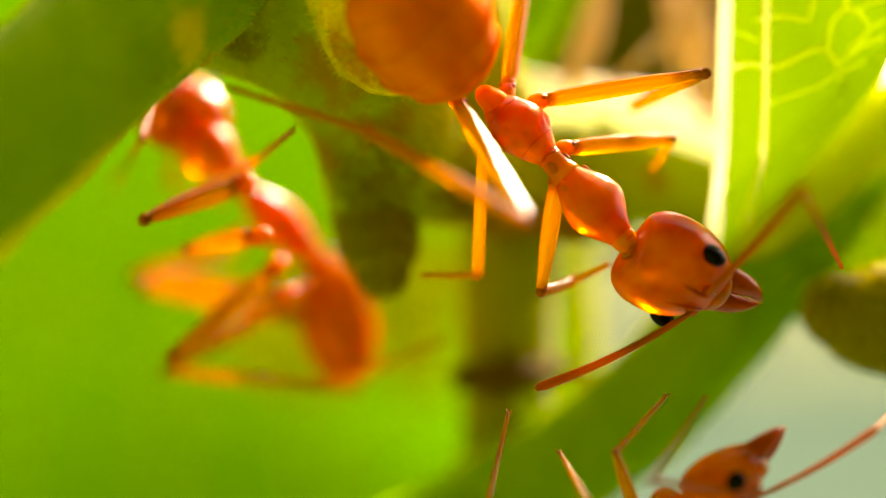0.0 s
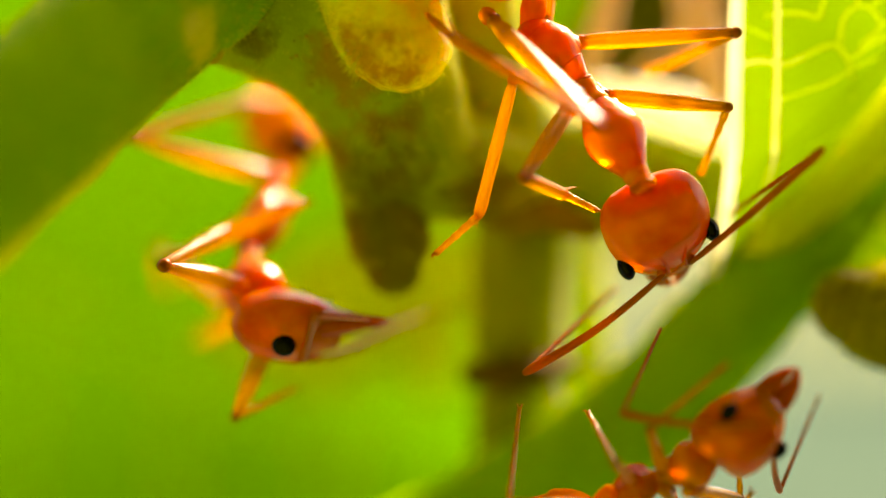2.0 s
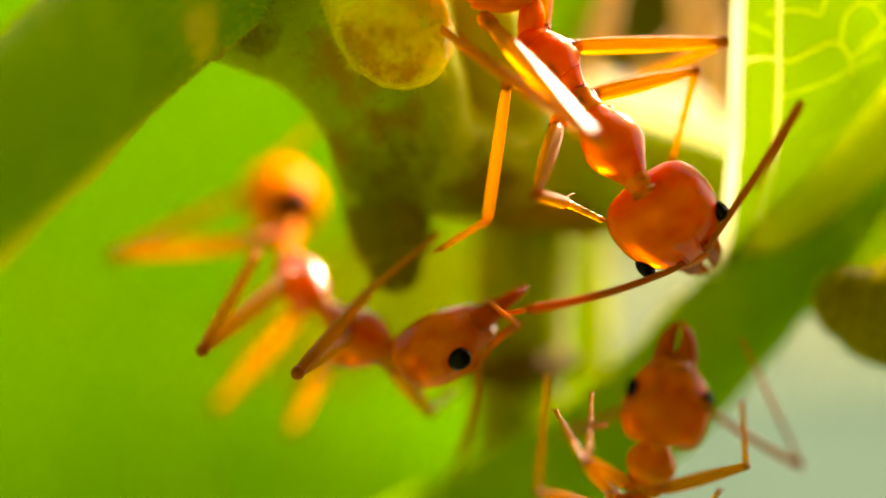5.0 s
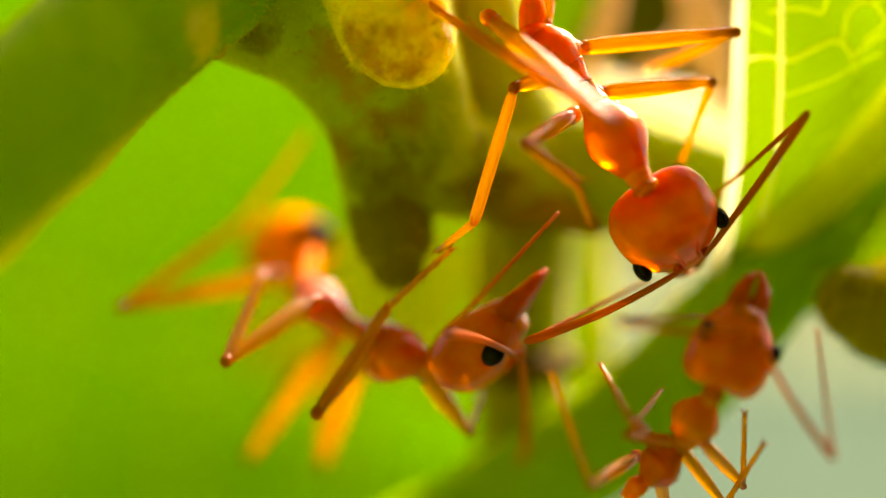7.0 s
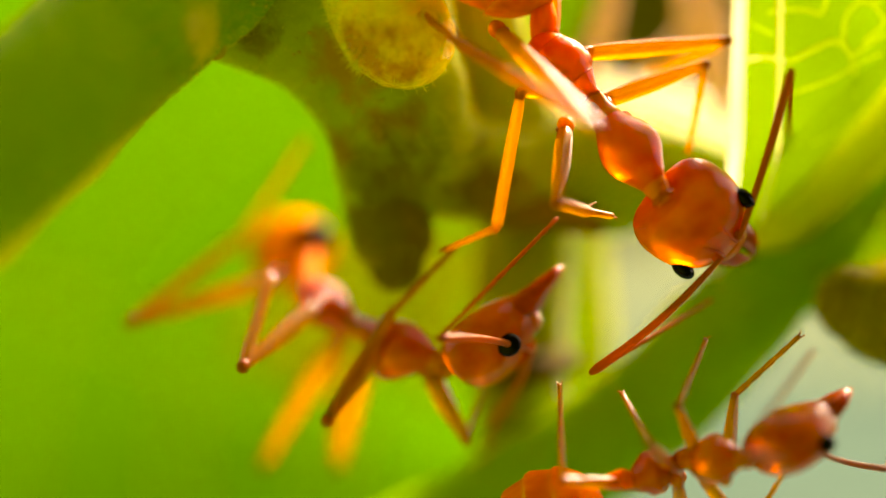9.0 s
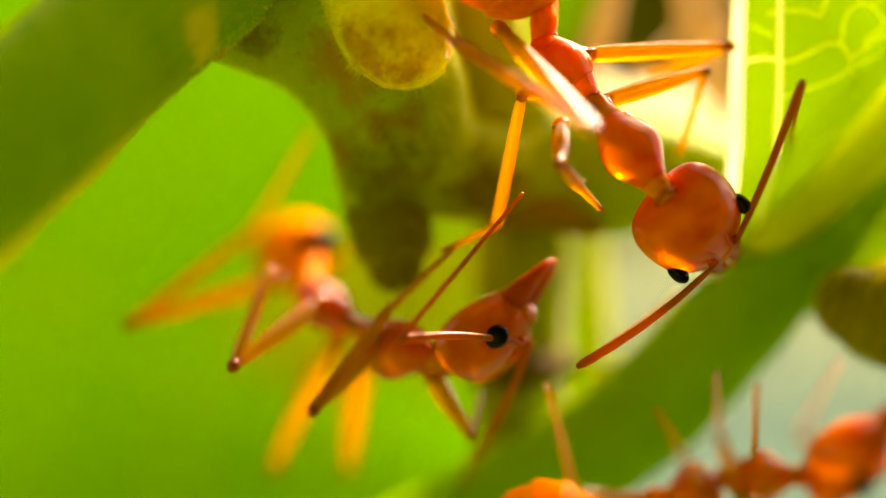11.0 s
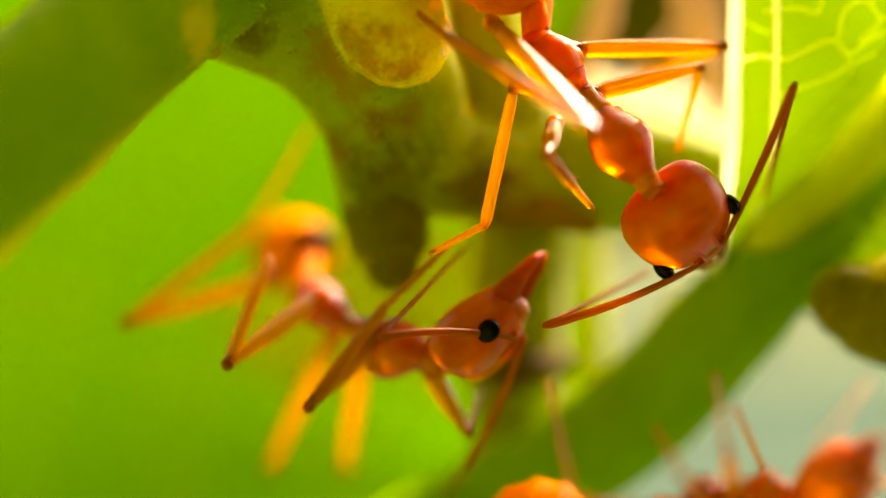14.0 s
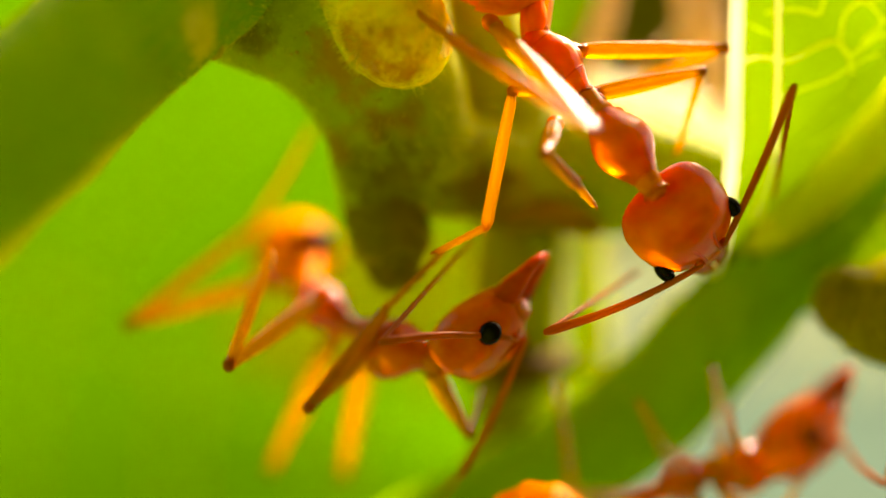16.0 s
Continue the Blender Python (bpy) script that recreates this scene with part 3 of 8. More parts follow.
bract([(3.10, 34.50, 3.67), (3.33, 34.50, 4.43), (3.59, 34.80, 5.23), (3.85, 35.00, 6.41)], 0.75, "cream dry bract above the stem")
stem("twig", [(*(1.26, 36.00, 4.23), 0.30), (*(2.62, 36.50, 3.75), 0.45), (*(4.28, 37.00, 3.46), 0.62), (*(5.98, 37.50, 3.17), 0.62), (*(7.59, 38.00, 2.86), 0.5)], CREAM, "pale sunlit twig behind the ant", "twig", seed=25)
stem("stem", [(*(1.06, 38.00, 4.04), 0.7), (*(2.17, 38.00, 5.30), 0.7), (*(3.14, 38.00, 6.96), 0.7), (*(3.84, 38.00, 8.63), 0.7)], STEM, "green side stem behind the ant", seed=23)
tagged(broad_leaf("leaf", (5.53, 70.00, 8.73), (12.78, 75.00, 31.30), 18, (0, -1, 0), WOODS, vein=WOODS, vein_radius=0.3, pairs=6), "dark green shaded leaf far behind the stems", "leaf")


tagged(broad_leaf("leaf", (3.30, 62.00, 1.50), (17.0, 64.00, 16.50), 12.5, (0.1, -1, 0.1), WITHERED, vein=WITHERED, vein_radius=0.25, pairs=6), "withered brown leaf hanging far behind the stems", "leaf")


# ---- weaver ants
def ant_head(root, s, mat, agape=False):
    """Round head, +y towards the mouth, +z the crown."""
    body = loft([(-0.95, 0.05, 0.05, 0.02), (-0.94, 0.36, 0.28, 0.02), (-0.86, 0.70, 0.50, 0.03), (-0.6, 0.91, 0.65, 0.04), (-0.2, 0.98, 0.72, 0.04), (0.15, 0.95, 0.70, 0.03),
                 (0.5, 0.82, 0.60, 0.0), (0.8, 0.62, 0.46, -0.05), (0.98, 0.44, 0.33, -0.10), (1.06, 0.25, 0.2, -0.13), (1.08, 0.05, 0.05, -0.14)], 32, 5, 0.10)
    shaped = []
    for x, y, z in body[0]:
        # the back of the head is hollowed between two rounded corners, the cheeks are flat
        back = min(1.0, max(0.0, -y / 0.9))
        y += back * (0.05 - 0.14 * min(1.0, abs(x) / 0.8) ** 2) * (1 if z > -0.5 else 0.6)
        x *= 1.0 + 0.05 * max(0.0, 0.5 - abs(y + 0.5))
        shaped.append((x * s, y * s, z * s))
    scaled = (shaped, body[1])
    head = mesh_part("head", *scaled, mat, root, "smooth glossy orange head")
    for side in (-1, 1):
        v, f = ball((0.84 * s * side, 0.28 * s, 0.36 * s), 0.15 * s, 0.25 * s, 0.22 * s, 18, 12)
        mesh_part("eye", v, f, EYE, head, "black oval compound eye")
        rows = [(0.22, 0.85, -0.12, 0.30), (0.25, 1.14, -0.15, 0.25), (0.23, 1.42, -0.20, 0.19), (0.15, 1.66, -0.25, 0.12), (0.04, 1.86, -0.28, 0.03)]
        if agape:
            rows = [(0.32, 0.72, -0.10, 0.32), (0.33, 1.08, -0.17, 0.25), (0.31, 1.45, -0.24, 0.16), (0.22, 1.78, -0.30, 0.11), (0.06, 1.98, -0.34, 0.045)]
        v, f = tube([(x * side * s, y * s, z * s, r * s) for x, y, z, r in rows], 10, 4)
        if agape:
            # a row of teeth along the inner edge
            teeth = [tube([((x - 0.04) * side * s, y * s, z * s, 0.055 * s), ((x - 0.20) * side * s, (y + 0.03) * s, (z - 0.01) * s, 0.012 * s)], 6, 2) for x, y, z in
                     [(0.27 - 0.10 * max(0.0, q - 0.4), 1.36 + 0.46 * q, -0.22 - 0.10 * q) for q in (0.0, 0.25, 0.5, 0.75, 1.0)]]
            v, f = joined((v, f), *teeth)
        mesh_part("mandible", v, f, JAW, head, "curved orange-brown jaw")
        mesh_part("socket_or_shadow", *ball((0.28 * s * side, 0.54 * s, 0.60 * s), 0.11 * s, 0.12 * s, 0.07 * s, 12, 8), JAW, head, "dark antenna socket")
    plate = [(x * s, y * s, z * s) for x, y, z in ball((0, 0.86, 0.10), 0.44, 0.26, 0.30, 20, 12)[0]]
    mesh_part("clypeus", plate, ball((0, 0, 0), 1, 1, 1, 20, 12)[1], CHITIN, head, "shiny raised face plate")
    for side in (-1, 1):
        ridge = [(0.20 * side, 0.72, 0.50, 0.02), (0.17 * side, 0.52, 0.66, 0.035), (0.20 * side, 0.25, 0.71, 0.03), (0.26 * side, 0.0, 0.735, 0.012)]
        mesh_part("frontal_ridge", *tube([(x * s, y * s, z * s, q * s) for x, y, z, q in ridge], 8, 4), JAW, head, "thin raised ridge")
    return head


def thin_limb(root, name, length, r0, r1, mat, bulge=0.0, knob=True, label="", bend=0.0):
    """A limb segment along +y, fuller near its root, with a darker knob at the end."""
    rows = []
    for q in (0.0, 0.04, 0.12, 0.3, 0.5, 0.7, 0.88, 0.96, 1.0):
        r = r0 + (r1 - r0) * q + bulge * math.sin(math.pi * min(1, q * 1.1)) * r0
        if q in (0.0, 1.0):
            r *= 0.75
        if q == 0.04:
            r *= 0.85
        rows.append((0, length * q, bend * length * math.sin(math.pi * q), r))
    piece = tube(rows, 12, 3)
    ob = mesh_part(name, *piece, mat, root, label)
    if name == "femur":
        mesh_part("coxa", *ball((0, -0.13, 0), r0 * 1.1, r0 * 1.5, r0 * 1.1, 14, 10), CHITIN, ob, "orange hip joint")
        mesh_part("trochanter", *ball((0, 0.10, 0), r0 * 0.95, r0 * 0.8, r0 * 0.95, 12, 8), AMBER, ob, "pale amber knuckle")
        for side in (-1, 1):
            mesh_part("condyle", *ball((0.75 * r0 * side, 0.0, 0.45 * r0), r0 * 0.32, r0 * 0.42, r0 * 0.32, 8, 6), JOINT, ob, "dark hinge of the hip")
    if name == "tibia":
        mesh_part("spur", *tube([(0, length * 0.97, 0.6 * r1, 0.28 * r1), (0.2 * r1, length + 0.9 * r1, 1.5 * r1, 0.16 * r1), (0.3 * r1, length + 2.0 * r1, 1.8 * r1, 0.03 * r1)], 6, 2), AMBER, ob, "pale spur")
        mesh_part("kneecap", *ball((0, 0.02, 0), r0 * 1.12, r0 * 1.3, r0 * 1.12, 10, 8), BROWN, ob, "brown glossy knee")
    if knob:
        mesh_part("joint", *ball((0, length, 0), r1 * 1.02, r1 * 1.1, r1 * 1.02, 10, 8), JOINT, ob, "dark joint")
    return ob


def beaded(root, length, r, segs, label, name):
    """Tarsus or flagellum: small beads in a row."""
    rows = []
    for k in range(segs):
        a, b = k / segs, (k + 1) / segs
        taper = 1 - 0.25 * a
        rows += [(0, length * (a + 0.06 / segs), 0, r * 0.88 * taper), (0, length * (a + 0.5 / segs), 0, r * taper), (0, length * (b - 0.12 / segs), 0, r * 1.04 * taper)]
    whip = name == "flagellum"
    ob = mesh_part(name, *tube(rows, 10, 2), BROWN if whip else AMBER, root, label)
    if not whip:
        for side in (-1, 1):
            mesh_part("claw", *tube([(0.3 * r * side, length * 0.97, 0, 0.35 * r), (0.8 * r * side, length + 0.8 * r, 0.3 * r, 0.22 * r), (1.3 * r * side, length + 1.4 * r, -0.4 * r, 0.04 * r)], 6, 2), BROWN, ob, "dark hooked claw")
    return ob


def track(rows):
    """Reads a track (seconds, x, y, z in millimetres) at any time."""
    a = np.array(rows, float)
    return lambda t: Vector([float(np.interp(t, a[:, 0], a[:, k])) for k in (1, 2, 3)])


STEPS = [k * 0.125 for k in range(129)]


def turned(rows):
    """Head turns (seconds, three angles), read between rows the short way round."""
    keys = [(r[0], Euler([radians(a) for a in r[1:]]).to_quaternion()) for r in rows]

    def read(t):
        for (t0, q0), (t1, q1) in zip(keys, keys[1:]):
            if t <= t1:
                return q0.slerp(q1, max(0, min(1, (t - t0) / (t1 - t0))))
        return keys[-1][1]
    return read


def metres(v):
    return v * MM


def axes(place, forward, dorsal):
    """A pose with +y along forward and +z near dorsal."""
    y = forward.normalized()
    z = (dorsal - y * dorsal.dot(y)).normalized()
    x = y.cross(z)
    m = Matrix((x, y, z)).transposed().to_4x4()
    m.translation = metres(place)
    return m


def follow(ob, centre, poses):
    """Keys a part in the space of its ant, which is carried by `centre`."""
    walk(ob, [(t, Matrix.Translation(-metres(centre(t))) @ m) for t, m in poses])


def key_limb(centre, hip, targets, parts):
    """Rigid segments from joint to joint: each points from the end of the one before to its own end."""
    turns = [None] * len(parts)
    rows = [[] for _ in parts]
    for t in STEPS:
        pos = hip(t)
        for k, (ob, length) in enumerate(parts):
            d = (targets[k](t) - pos).normalized()
            if turns[k] is None:
                q = Vector((0, 1, 0)).rotation_difference(d)
            else:
                q = turns[k][1].copy()
                q = turns[k][0].rotation_difference(d) @ q
            turns[k] = (d, q)
            m = q.to_matrix().to_4x4()
            m.translation = metres(pos)
            rows[k].append((t, m))
            pos = pos + d * length
    for (ob, length), r in zip(parts, rows):
        follow(ob, centre, r)


def key_body(centre, tracks, dorsal, head, thorax, propodeum, petiole, gaster):
    turn = turned(tracks["head_turn"])
    place, neck, waist, rear, stalk, sack = (track(tracks[k]) for k in ("head_place", "neck", "waist", "rear", "stalk", "gaster"))
    rows = [[], [], [], [], []]
    for t in STEPS:
        m = turn(t).to_matrix().to_4x4()
        m.translation = metres(place(t))
        rows[0].append((t, m))
        rows[1].append((t, axes(waist(t), neck(t) - waist(t), dorsal)))
        rows[2].append((t, axes(rear(t), waist(t) - rear(t), dorsal)))
        rows[3].append((t, axes(stalk(t), rear(t) - stalk(t), dorsal)))
        rows[4].append((t, axes(sack(t), stalk(t) - sack(t), dorsal)))
    for ob, r in zip((head, thorax, propodeum, petiole, gaster), rows):
        follow(ob, centre, r)


def span(a, b):
    fa, fb = track(a), track(b)
    d = sorted((fa(t) - fb(t)).length for t in STEPS)
    return d[len(d) // 2]


def make_ant(tracks, s, label, dorsal, head_mat, sack=1.28, curled=False, plump=1.0):
    """Builds one ant for the spans of its tracks, and returns it with what keys it."""
    root = new("ant")
    tagged(root, label, "ant", "weaver ants")
    head = ant_head(root, s, head_mat, curled)
    n = span(tracks["neck"], tracks["waist"])
    r = s * 1.0
    thorax = mesh_part("thorax", *loft([(-0.10, 0.14 * r, 0.14 * r, 0), (0.0, 0.19 * r, 0.18 * r, 0), (n * 0.12, 0.21 * r, 0.20 * r, 0), (n * 0.26, 0.34 * r, 0.34 * r, 0.02), (n * 0.42, 0.54 * r, 0.50 * r * plump, 0.04 + 0.5 * (plump - 1)), (n * 0.57, 0.58 * r, 0.54 * r * plump, 0.03 + 0.5 * (plump - 1)),
                                      (n * 0.74, 0.38 * r, 0.35 * r, 0), (n * 0.86, 0.23 * r, 0.22 * r, 0), (n * 0.95, 0.17 * r, 0.17 * r, 0), (n + 0.06, 0.15 * r, 0.15 * r, 0), (n + 0.10, 0.05, 0.05, 0)], 24, 4), head_mat, root, "orange thorax, narrow at the neck and waist")
    for y, w, h in ((n * 0.90, 0.203, 0.195), (0.02, 0.188, 0.178), (n * 0.30, 0.372, 0.35)):
        ring = [((w * r) * math.cos(q), y, 0.02 + (h * r) * math.sin(q), 0.016 * r) for q in np.linspace(0, 2 * math.pi, 25)]
        mesh_part("suture", *tube(ring, 6, 1, dome=False), JAW, thorax, "thin dark seam")
    for y, w, k in ((n * 0.985, 0.20, 0.055), (-0.03, 0.20, 0.045)):
        ring = [((w * r) * math.cos(q), y + 0.02 * math.sin(5 * q), (w * r) * math.sin(q), k * r) for q in np.linspace(0, 2 * math.pi, 25)]
        mesh_part("rim", *tube(ring, 8, 1, dome=False), CHITIN, thorax, "raised shiny rim at the joint")
    mesh_part("mesonotum", *loft([(-0.12, 0.15 * r, 0.15 * r, 0), (-0.02, 0.225 * r, 0.215 * r, 0.01), (n * 0.10, 0.245 * r, 0.235 * r, 0.015), (n * 0.19, 0.295 * r, 0.29 * r, 0.02), (n * 0.225, 0.27 * r, 0.265 * r, 0.02)], 24, 4), PLATE, thorax, "pale amber plate behind the shoulders")
    mesh_part("neck", *loft([(n * 0.83, 0.24 * r, 0.23 * r, 0), (n * 0.88, 0.245 * r, 0.235 * r, 0), (n * 0.96, 0.195 * r, 0.195 * r, 0), (n + 0.07, 0.175 * r, 0.175 * r, 0)], 24, 4), PLATE, thorax, "pale amber neck")
    for side in (-1, 1):
        mesh_part("hinge", *ball((0.17 * r * side, n * 0.10, 0.10 * r), 0.10 * r, 0.17 * r, 0.11 * r, 12, 8), AMBER, thorax, "pale amber hinge plate")
        mesh_part("hinge", *ball((0.30 * r * side, n * 0.27, 0.16 * r), 0.09 * r, 0.13 * r, 0.08 * r, 12, 8), CHITIN, thorax, "small raised shoulder")
    p = span(tracks["waist"], tracks["rear"])
    propodeum = mesh_part("propodeum", *loft([(-0.16, 0.10 * r, 0.10 * r, 0), (-0.08, 0.26 * r, 0.24 * r, 0), (p * 0.15, 0.42 * r, 0.40 * r, 0.03), (p * 0.42, 0.53 * r, 0.50 * r, 0.05), (p * 0.7, 0.40 * r, 0.38 * r, 0.02), (p * 0.9, 0.26 * r, 0.24 * r, 0), (p + 0.04, 0.17 * r, 0.17 * r, 0), (p + 0.1, 0.06, 0.06, 0)], 24, 4), head_mat, root, "humped orange rear thorax")
    for y, w in ((p * 0.12, 0.395), (p * 0.72, 0.382)):
        ring = [((w * r) * math.cos(q), y, 0.02 + (w * 0.97 * r) * math.sin(q), 0.015 * r) for q in np.linspace(0, 2 * math.pi, 25)]
        mesh_part("suture", *tube(ring, 6, 1, dome=False), JAW, propodeum, "thin dark seam")
    for x, y, z, k in ((-0.27, 0.52, 0.20, 0.21), (0.27, 0.52, 0.20, 0.21), (0.0, 0.24, 0.22, 0.19), (-0.34, 0.30, -0.05, 0.16), (0.34, 0.30, -0.05, 0.16)):
        mesh_part("sclerite", *ball((x * r, y * p, z * r), k * r, 1.25 * k * r, k * r, 14, 10), head_mat, propodeum, "rounded shiny body plate")
    for side in (-1, 1):
        mesh_part("spiracle", *ball((0.40 * r * side, p * 0.35, 0.28 * r), 0.05 * r, 0.07 * r, 0.05 * r, 10, 6), JAW, propodeum, "small breathing pore")
    q = span(tracks["rear"], tracks["stalk"])
    petiole = mesh_part("petiole", *loft([(-0.1, 0.1 * r, 0.1 * r, 0), (0.05, 0.2 * r, 0.19 * r, 0), (q * 0.45, 0.25 * r, 0.26 * r, 0.04), (q * 0.8, 0.19 * r, 0.19 * r, 0), (q + 0.1, 0.15 * r, 0.15 * r, 0)], 20, 4), GASTER, root, "narrow orange waist node")
    g = sack * r
    rows = [(-1.75 * r, 0.03, 0.03, 0), (-1.70 * r, 0.22 * g, 0.2 * g, 0), (-1.45 * r, 0.52 * g, 0.5 * g, 0)]
    for a, w in ((-1.05, 0.78), (-0.45, 0.98), (0.25, 1.0), (0.85, 0.80)):
        rows += [((a - 0.05) * r, w * g * 0.955, w * g * 0.925, 0), (a * r, w * g, w * g * 0.97, 0)]
    rows += [(1.2 * r, 0.52 * g, 0.5 * g, 0), (1.38 * r, 0.2 * g, 0.2 * g, 0), (1.42 * r, 0.03, 0.03, 0)]
    gaster = mesh_part("gaster", *loft(rows, 28, 3), GASTER, root, "smooth round banded orange abdomen")
    if curled:
        # dark ball added in place of the shadow under the abdomen
        mesh_part("socket_or_shadow", *ball((0, 1.34 * r, -0.12 * r), 0.50 * r, 0.24 * r, 0.42 * r, 18, 12), GASTER_SHADOW, gaster, "dark socket at the abdomen's stalk")
    limbs = []
    for side, base in (("left", "lbase"), ("right", "rbase")):
        a = "antenna_%s_" % side
        l1 = span(tracks[base], tracks[a + "elbow"])
        l2 = span(tracks[a + "elbow"], tracks[a + "tip"])
        scape = thin_limb(root, "scape", l1, 0.055 * r, 0.088 * r, BROWN, knob=False, label="long curved brown first antenna segment", bend=-0.035)
        flag = beaded(root, l2, 0.052 * r, 11, "thin beaded antenna whip", "flagellum")
        limbs.append((base, [a + "elbow", a + "tip"], [(scape, l1), (flag, l2)]))
        for leg in ("fore", "mid", "hind"):
            k = "%s_%s_" % (leg, side)
            names = [k + "hip"] + [k + j for j in ("knee", "ankle", "foot") if k + j in tracks]
            lengths = [span(tracks[i], tracks[j]) for i, j in zip(names, names[1:])]
            parts = []
            for i, length in enumerate(lengths):
                last = names[i + 1].endswith("foot") and i > 0
                if last:
                    ob = beaded(root, length, 0.075 * r, 5, "slender jointed foot", "tarsus")
                elif i == 0:
                    ob = thin_limb(root, "femur", length, (0.19 if curled else 0.15) * r, 0.10 * r, AMBER, 0.25, True, "translucent amber thigh")
                else:
                    ob = thin_limb(root, "tibia", length, (0.12 if curled else 0.10) * r, 0.115 * r, AMBER, 0.1, False, "translucent amber shin")
                parts.append((ob, length))
            limbs.append((names[0], names[1:], parts))
    return root, (head, thorax, propodeum, petiole, gaster), limbs, dorsal


def key_ant(tracks, made):
    root, body, limbs, dorsal = made
    centre = track(tracks["waist"])
    walk(root, [(t, Matrix.Translation(metres(centre(t)))) for t in STEPS])
    key_body(centre, tracks, dorsal, *body)
    for base, names, parts in limbs:
        key_limb(centre, track(tracks[base]), [track(tracks[n]) for n in names], parts)


NEAR = {}
NEAR["head_place"] = [(0, 4.37, 27.97, -0.19), (0.5, 3.81, 27.97, -0.19), (1, 3.9, 27.99, -0.09), (1.5, 3.72, 27.99, 0.21), (2, 3.86, 28, 0.5), (2.5, 4.03, 27.99, 0.45), (3, 4.28, 28.01, 0.44), (3.5, 4.11, 28.01, 0.06), (4, 4.18, 28, 0.6), (6.5, 3.8, 28, 0.51), (7, 3.97, 28.01, 0.47), (7.5, 4.09, 28, 0.71), (8, 4.51, 28.01, 0.58), (8.5, 4.5, 28.01, 0.61), (9, 4.49, 28.01, 0.59), (11.5, 4.41, 28, 0.51), (12, 4.44, 28, 0.45), (12.5, 4.34, 27.99, 0.5), (13, 4.29, 28, 0.57), (13.5, 4.29, 28, 0.56), (14, 4.28, 27.99, 0.54), (14.5, 4.28, 27.99, 0.52), (15, 4.28, 27.99, 0.5), (16, 4.27, 28, 0.52)]
NEAR["head_turn"] = [(0, -144, 41.5, 127.7), (0.5, -139.9, 23.6, 134), (1, -140.1, 31.5, 136), (1.5, -134.3, 21, 176.5), (2, -132.8, 25, 179.4), (2.5, -128.3, 32.3, 178.3), (3, -132.8, 43.4, 155.3), (3.5, -128.4, 31, 159.2), (4, -139.1, 47.7, 153.4), (6.5, -133.2, 19.5, -178.1), (7, -136.6, 34.3, 175.6), (7.5, -135.1, 43.9, 176.9), (8, -135, 49.6, 160.2), (8.5, -137.4, 47.7, 158.8), (9, -136, 49.2, 161.2), (11.5, -132.4, 47.8, 178.1), (12, -135.1, 46.5, 174), (12.5, -132.9, 45, 177.2), (13, -135.8, 44.2, 175.3), (13.5, -136.5, 44.4, 173.9), (14, -137.2, 44.6, 172.5), (14.5, -134.3, 44.4, 173.8), (15, -131, 44.2, 175.3), (16, -133.5, 43.9, 176)]
NEAR["neck"] = [(0, 3.54, 27.75, 0.19), (0.5, 3.12, 27.62, 0.33), (1, 3.17, 27.65, 0.38), (1.5, 3.45, 27.32, 0.8), (2, 3.58, 27.33, 1.09), (2.5, 3.64, 27.39, 1.04), (3, 3.6, 27.59, 0.92), (3.5, 3.56, 27.56, 0.65), (4, 3.48, 27.53, 0.98), (6.5, 3.61, 27.32, 1.12), (7, 3.57, 27.32, 0.97), (7.5, 3.62, 27.34, 1.16), (8, 3.83, 27.52, 0.99), (8.5, 3.83, 27.5, 1), (9, 3.83, 27.49, 0.98), (11.5, 3.91, 27.35, 0.95), (12, 3.92, 27.36, 0.88), (12.5, 3.85, 27.35, 0.96), (13, 3.8, 27.34, 1.01), (13.5, 3.79, 27.33, 0.99), (14, 3.78, 27.34, 0.96), (14.5, 3.77, 27.36, 0.97), (15, 3.76, 27.38, 0.98), (16, 3.78, 27.36, 0.98)]
NEAR["waist"] = [(0, 2.11, 28.08, 1.8), (0.5, 1.95, 28.08, 2.18), (1, 2.03, 28.09, 2.3), (1.5, 2.32, 28.09, 2.77), (2, 2.51, 28.09, 3.07), (2.5, 2.49, 28.09, 2.97), (3, 2.51, 28.1, 2.87), (3.5, 2.49, 28.1, 2.5), (4, 2.29, 28.1, 2.73), (6.5, 2.55, 28.11, 3.06), (7, 2.47, 28.11, 2.95), (7.5, 2.47, 28.1, 2.97), (8, 2.65, 28.11, 2.73), (8.5, 2.65, 28.1, 2.73), (9, 2.64, 28.1, 2.72), (11.5, 2.66, 28.1, 2.72), (12, 2.69, 28.1, 2.67), (12.5, 2.61, 28.1, 2.73), (13, 2.58, 28.1, 2.81), (13.5, 2.57, 28.1, 2.8), (14, 2.56, 28.1, 2.79), (14.5, 2.55, 28.09, 2.8), (15, 2.55, 28.09, 2.81), (16, 2.55, 28.1, 2.79)]
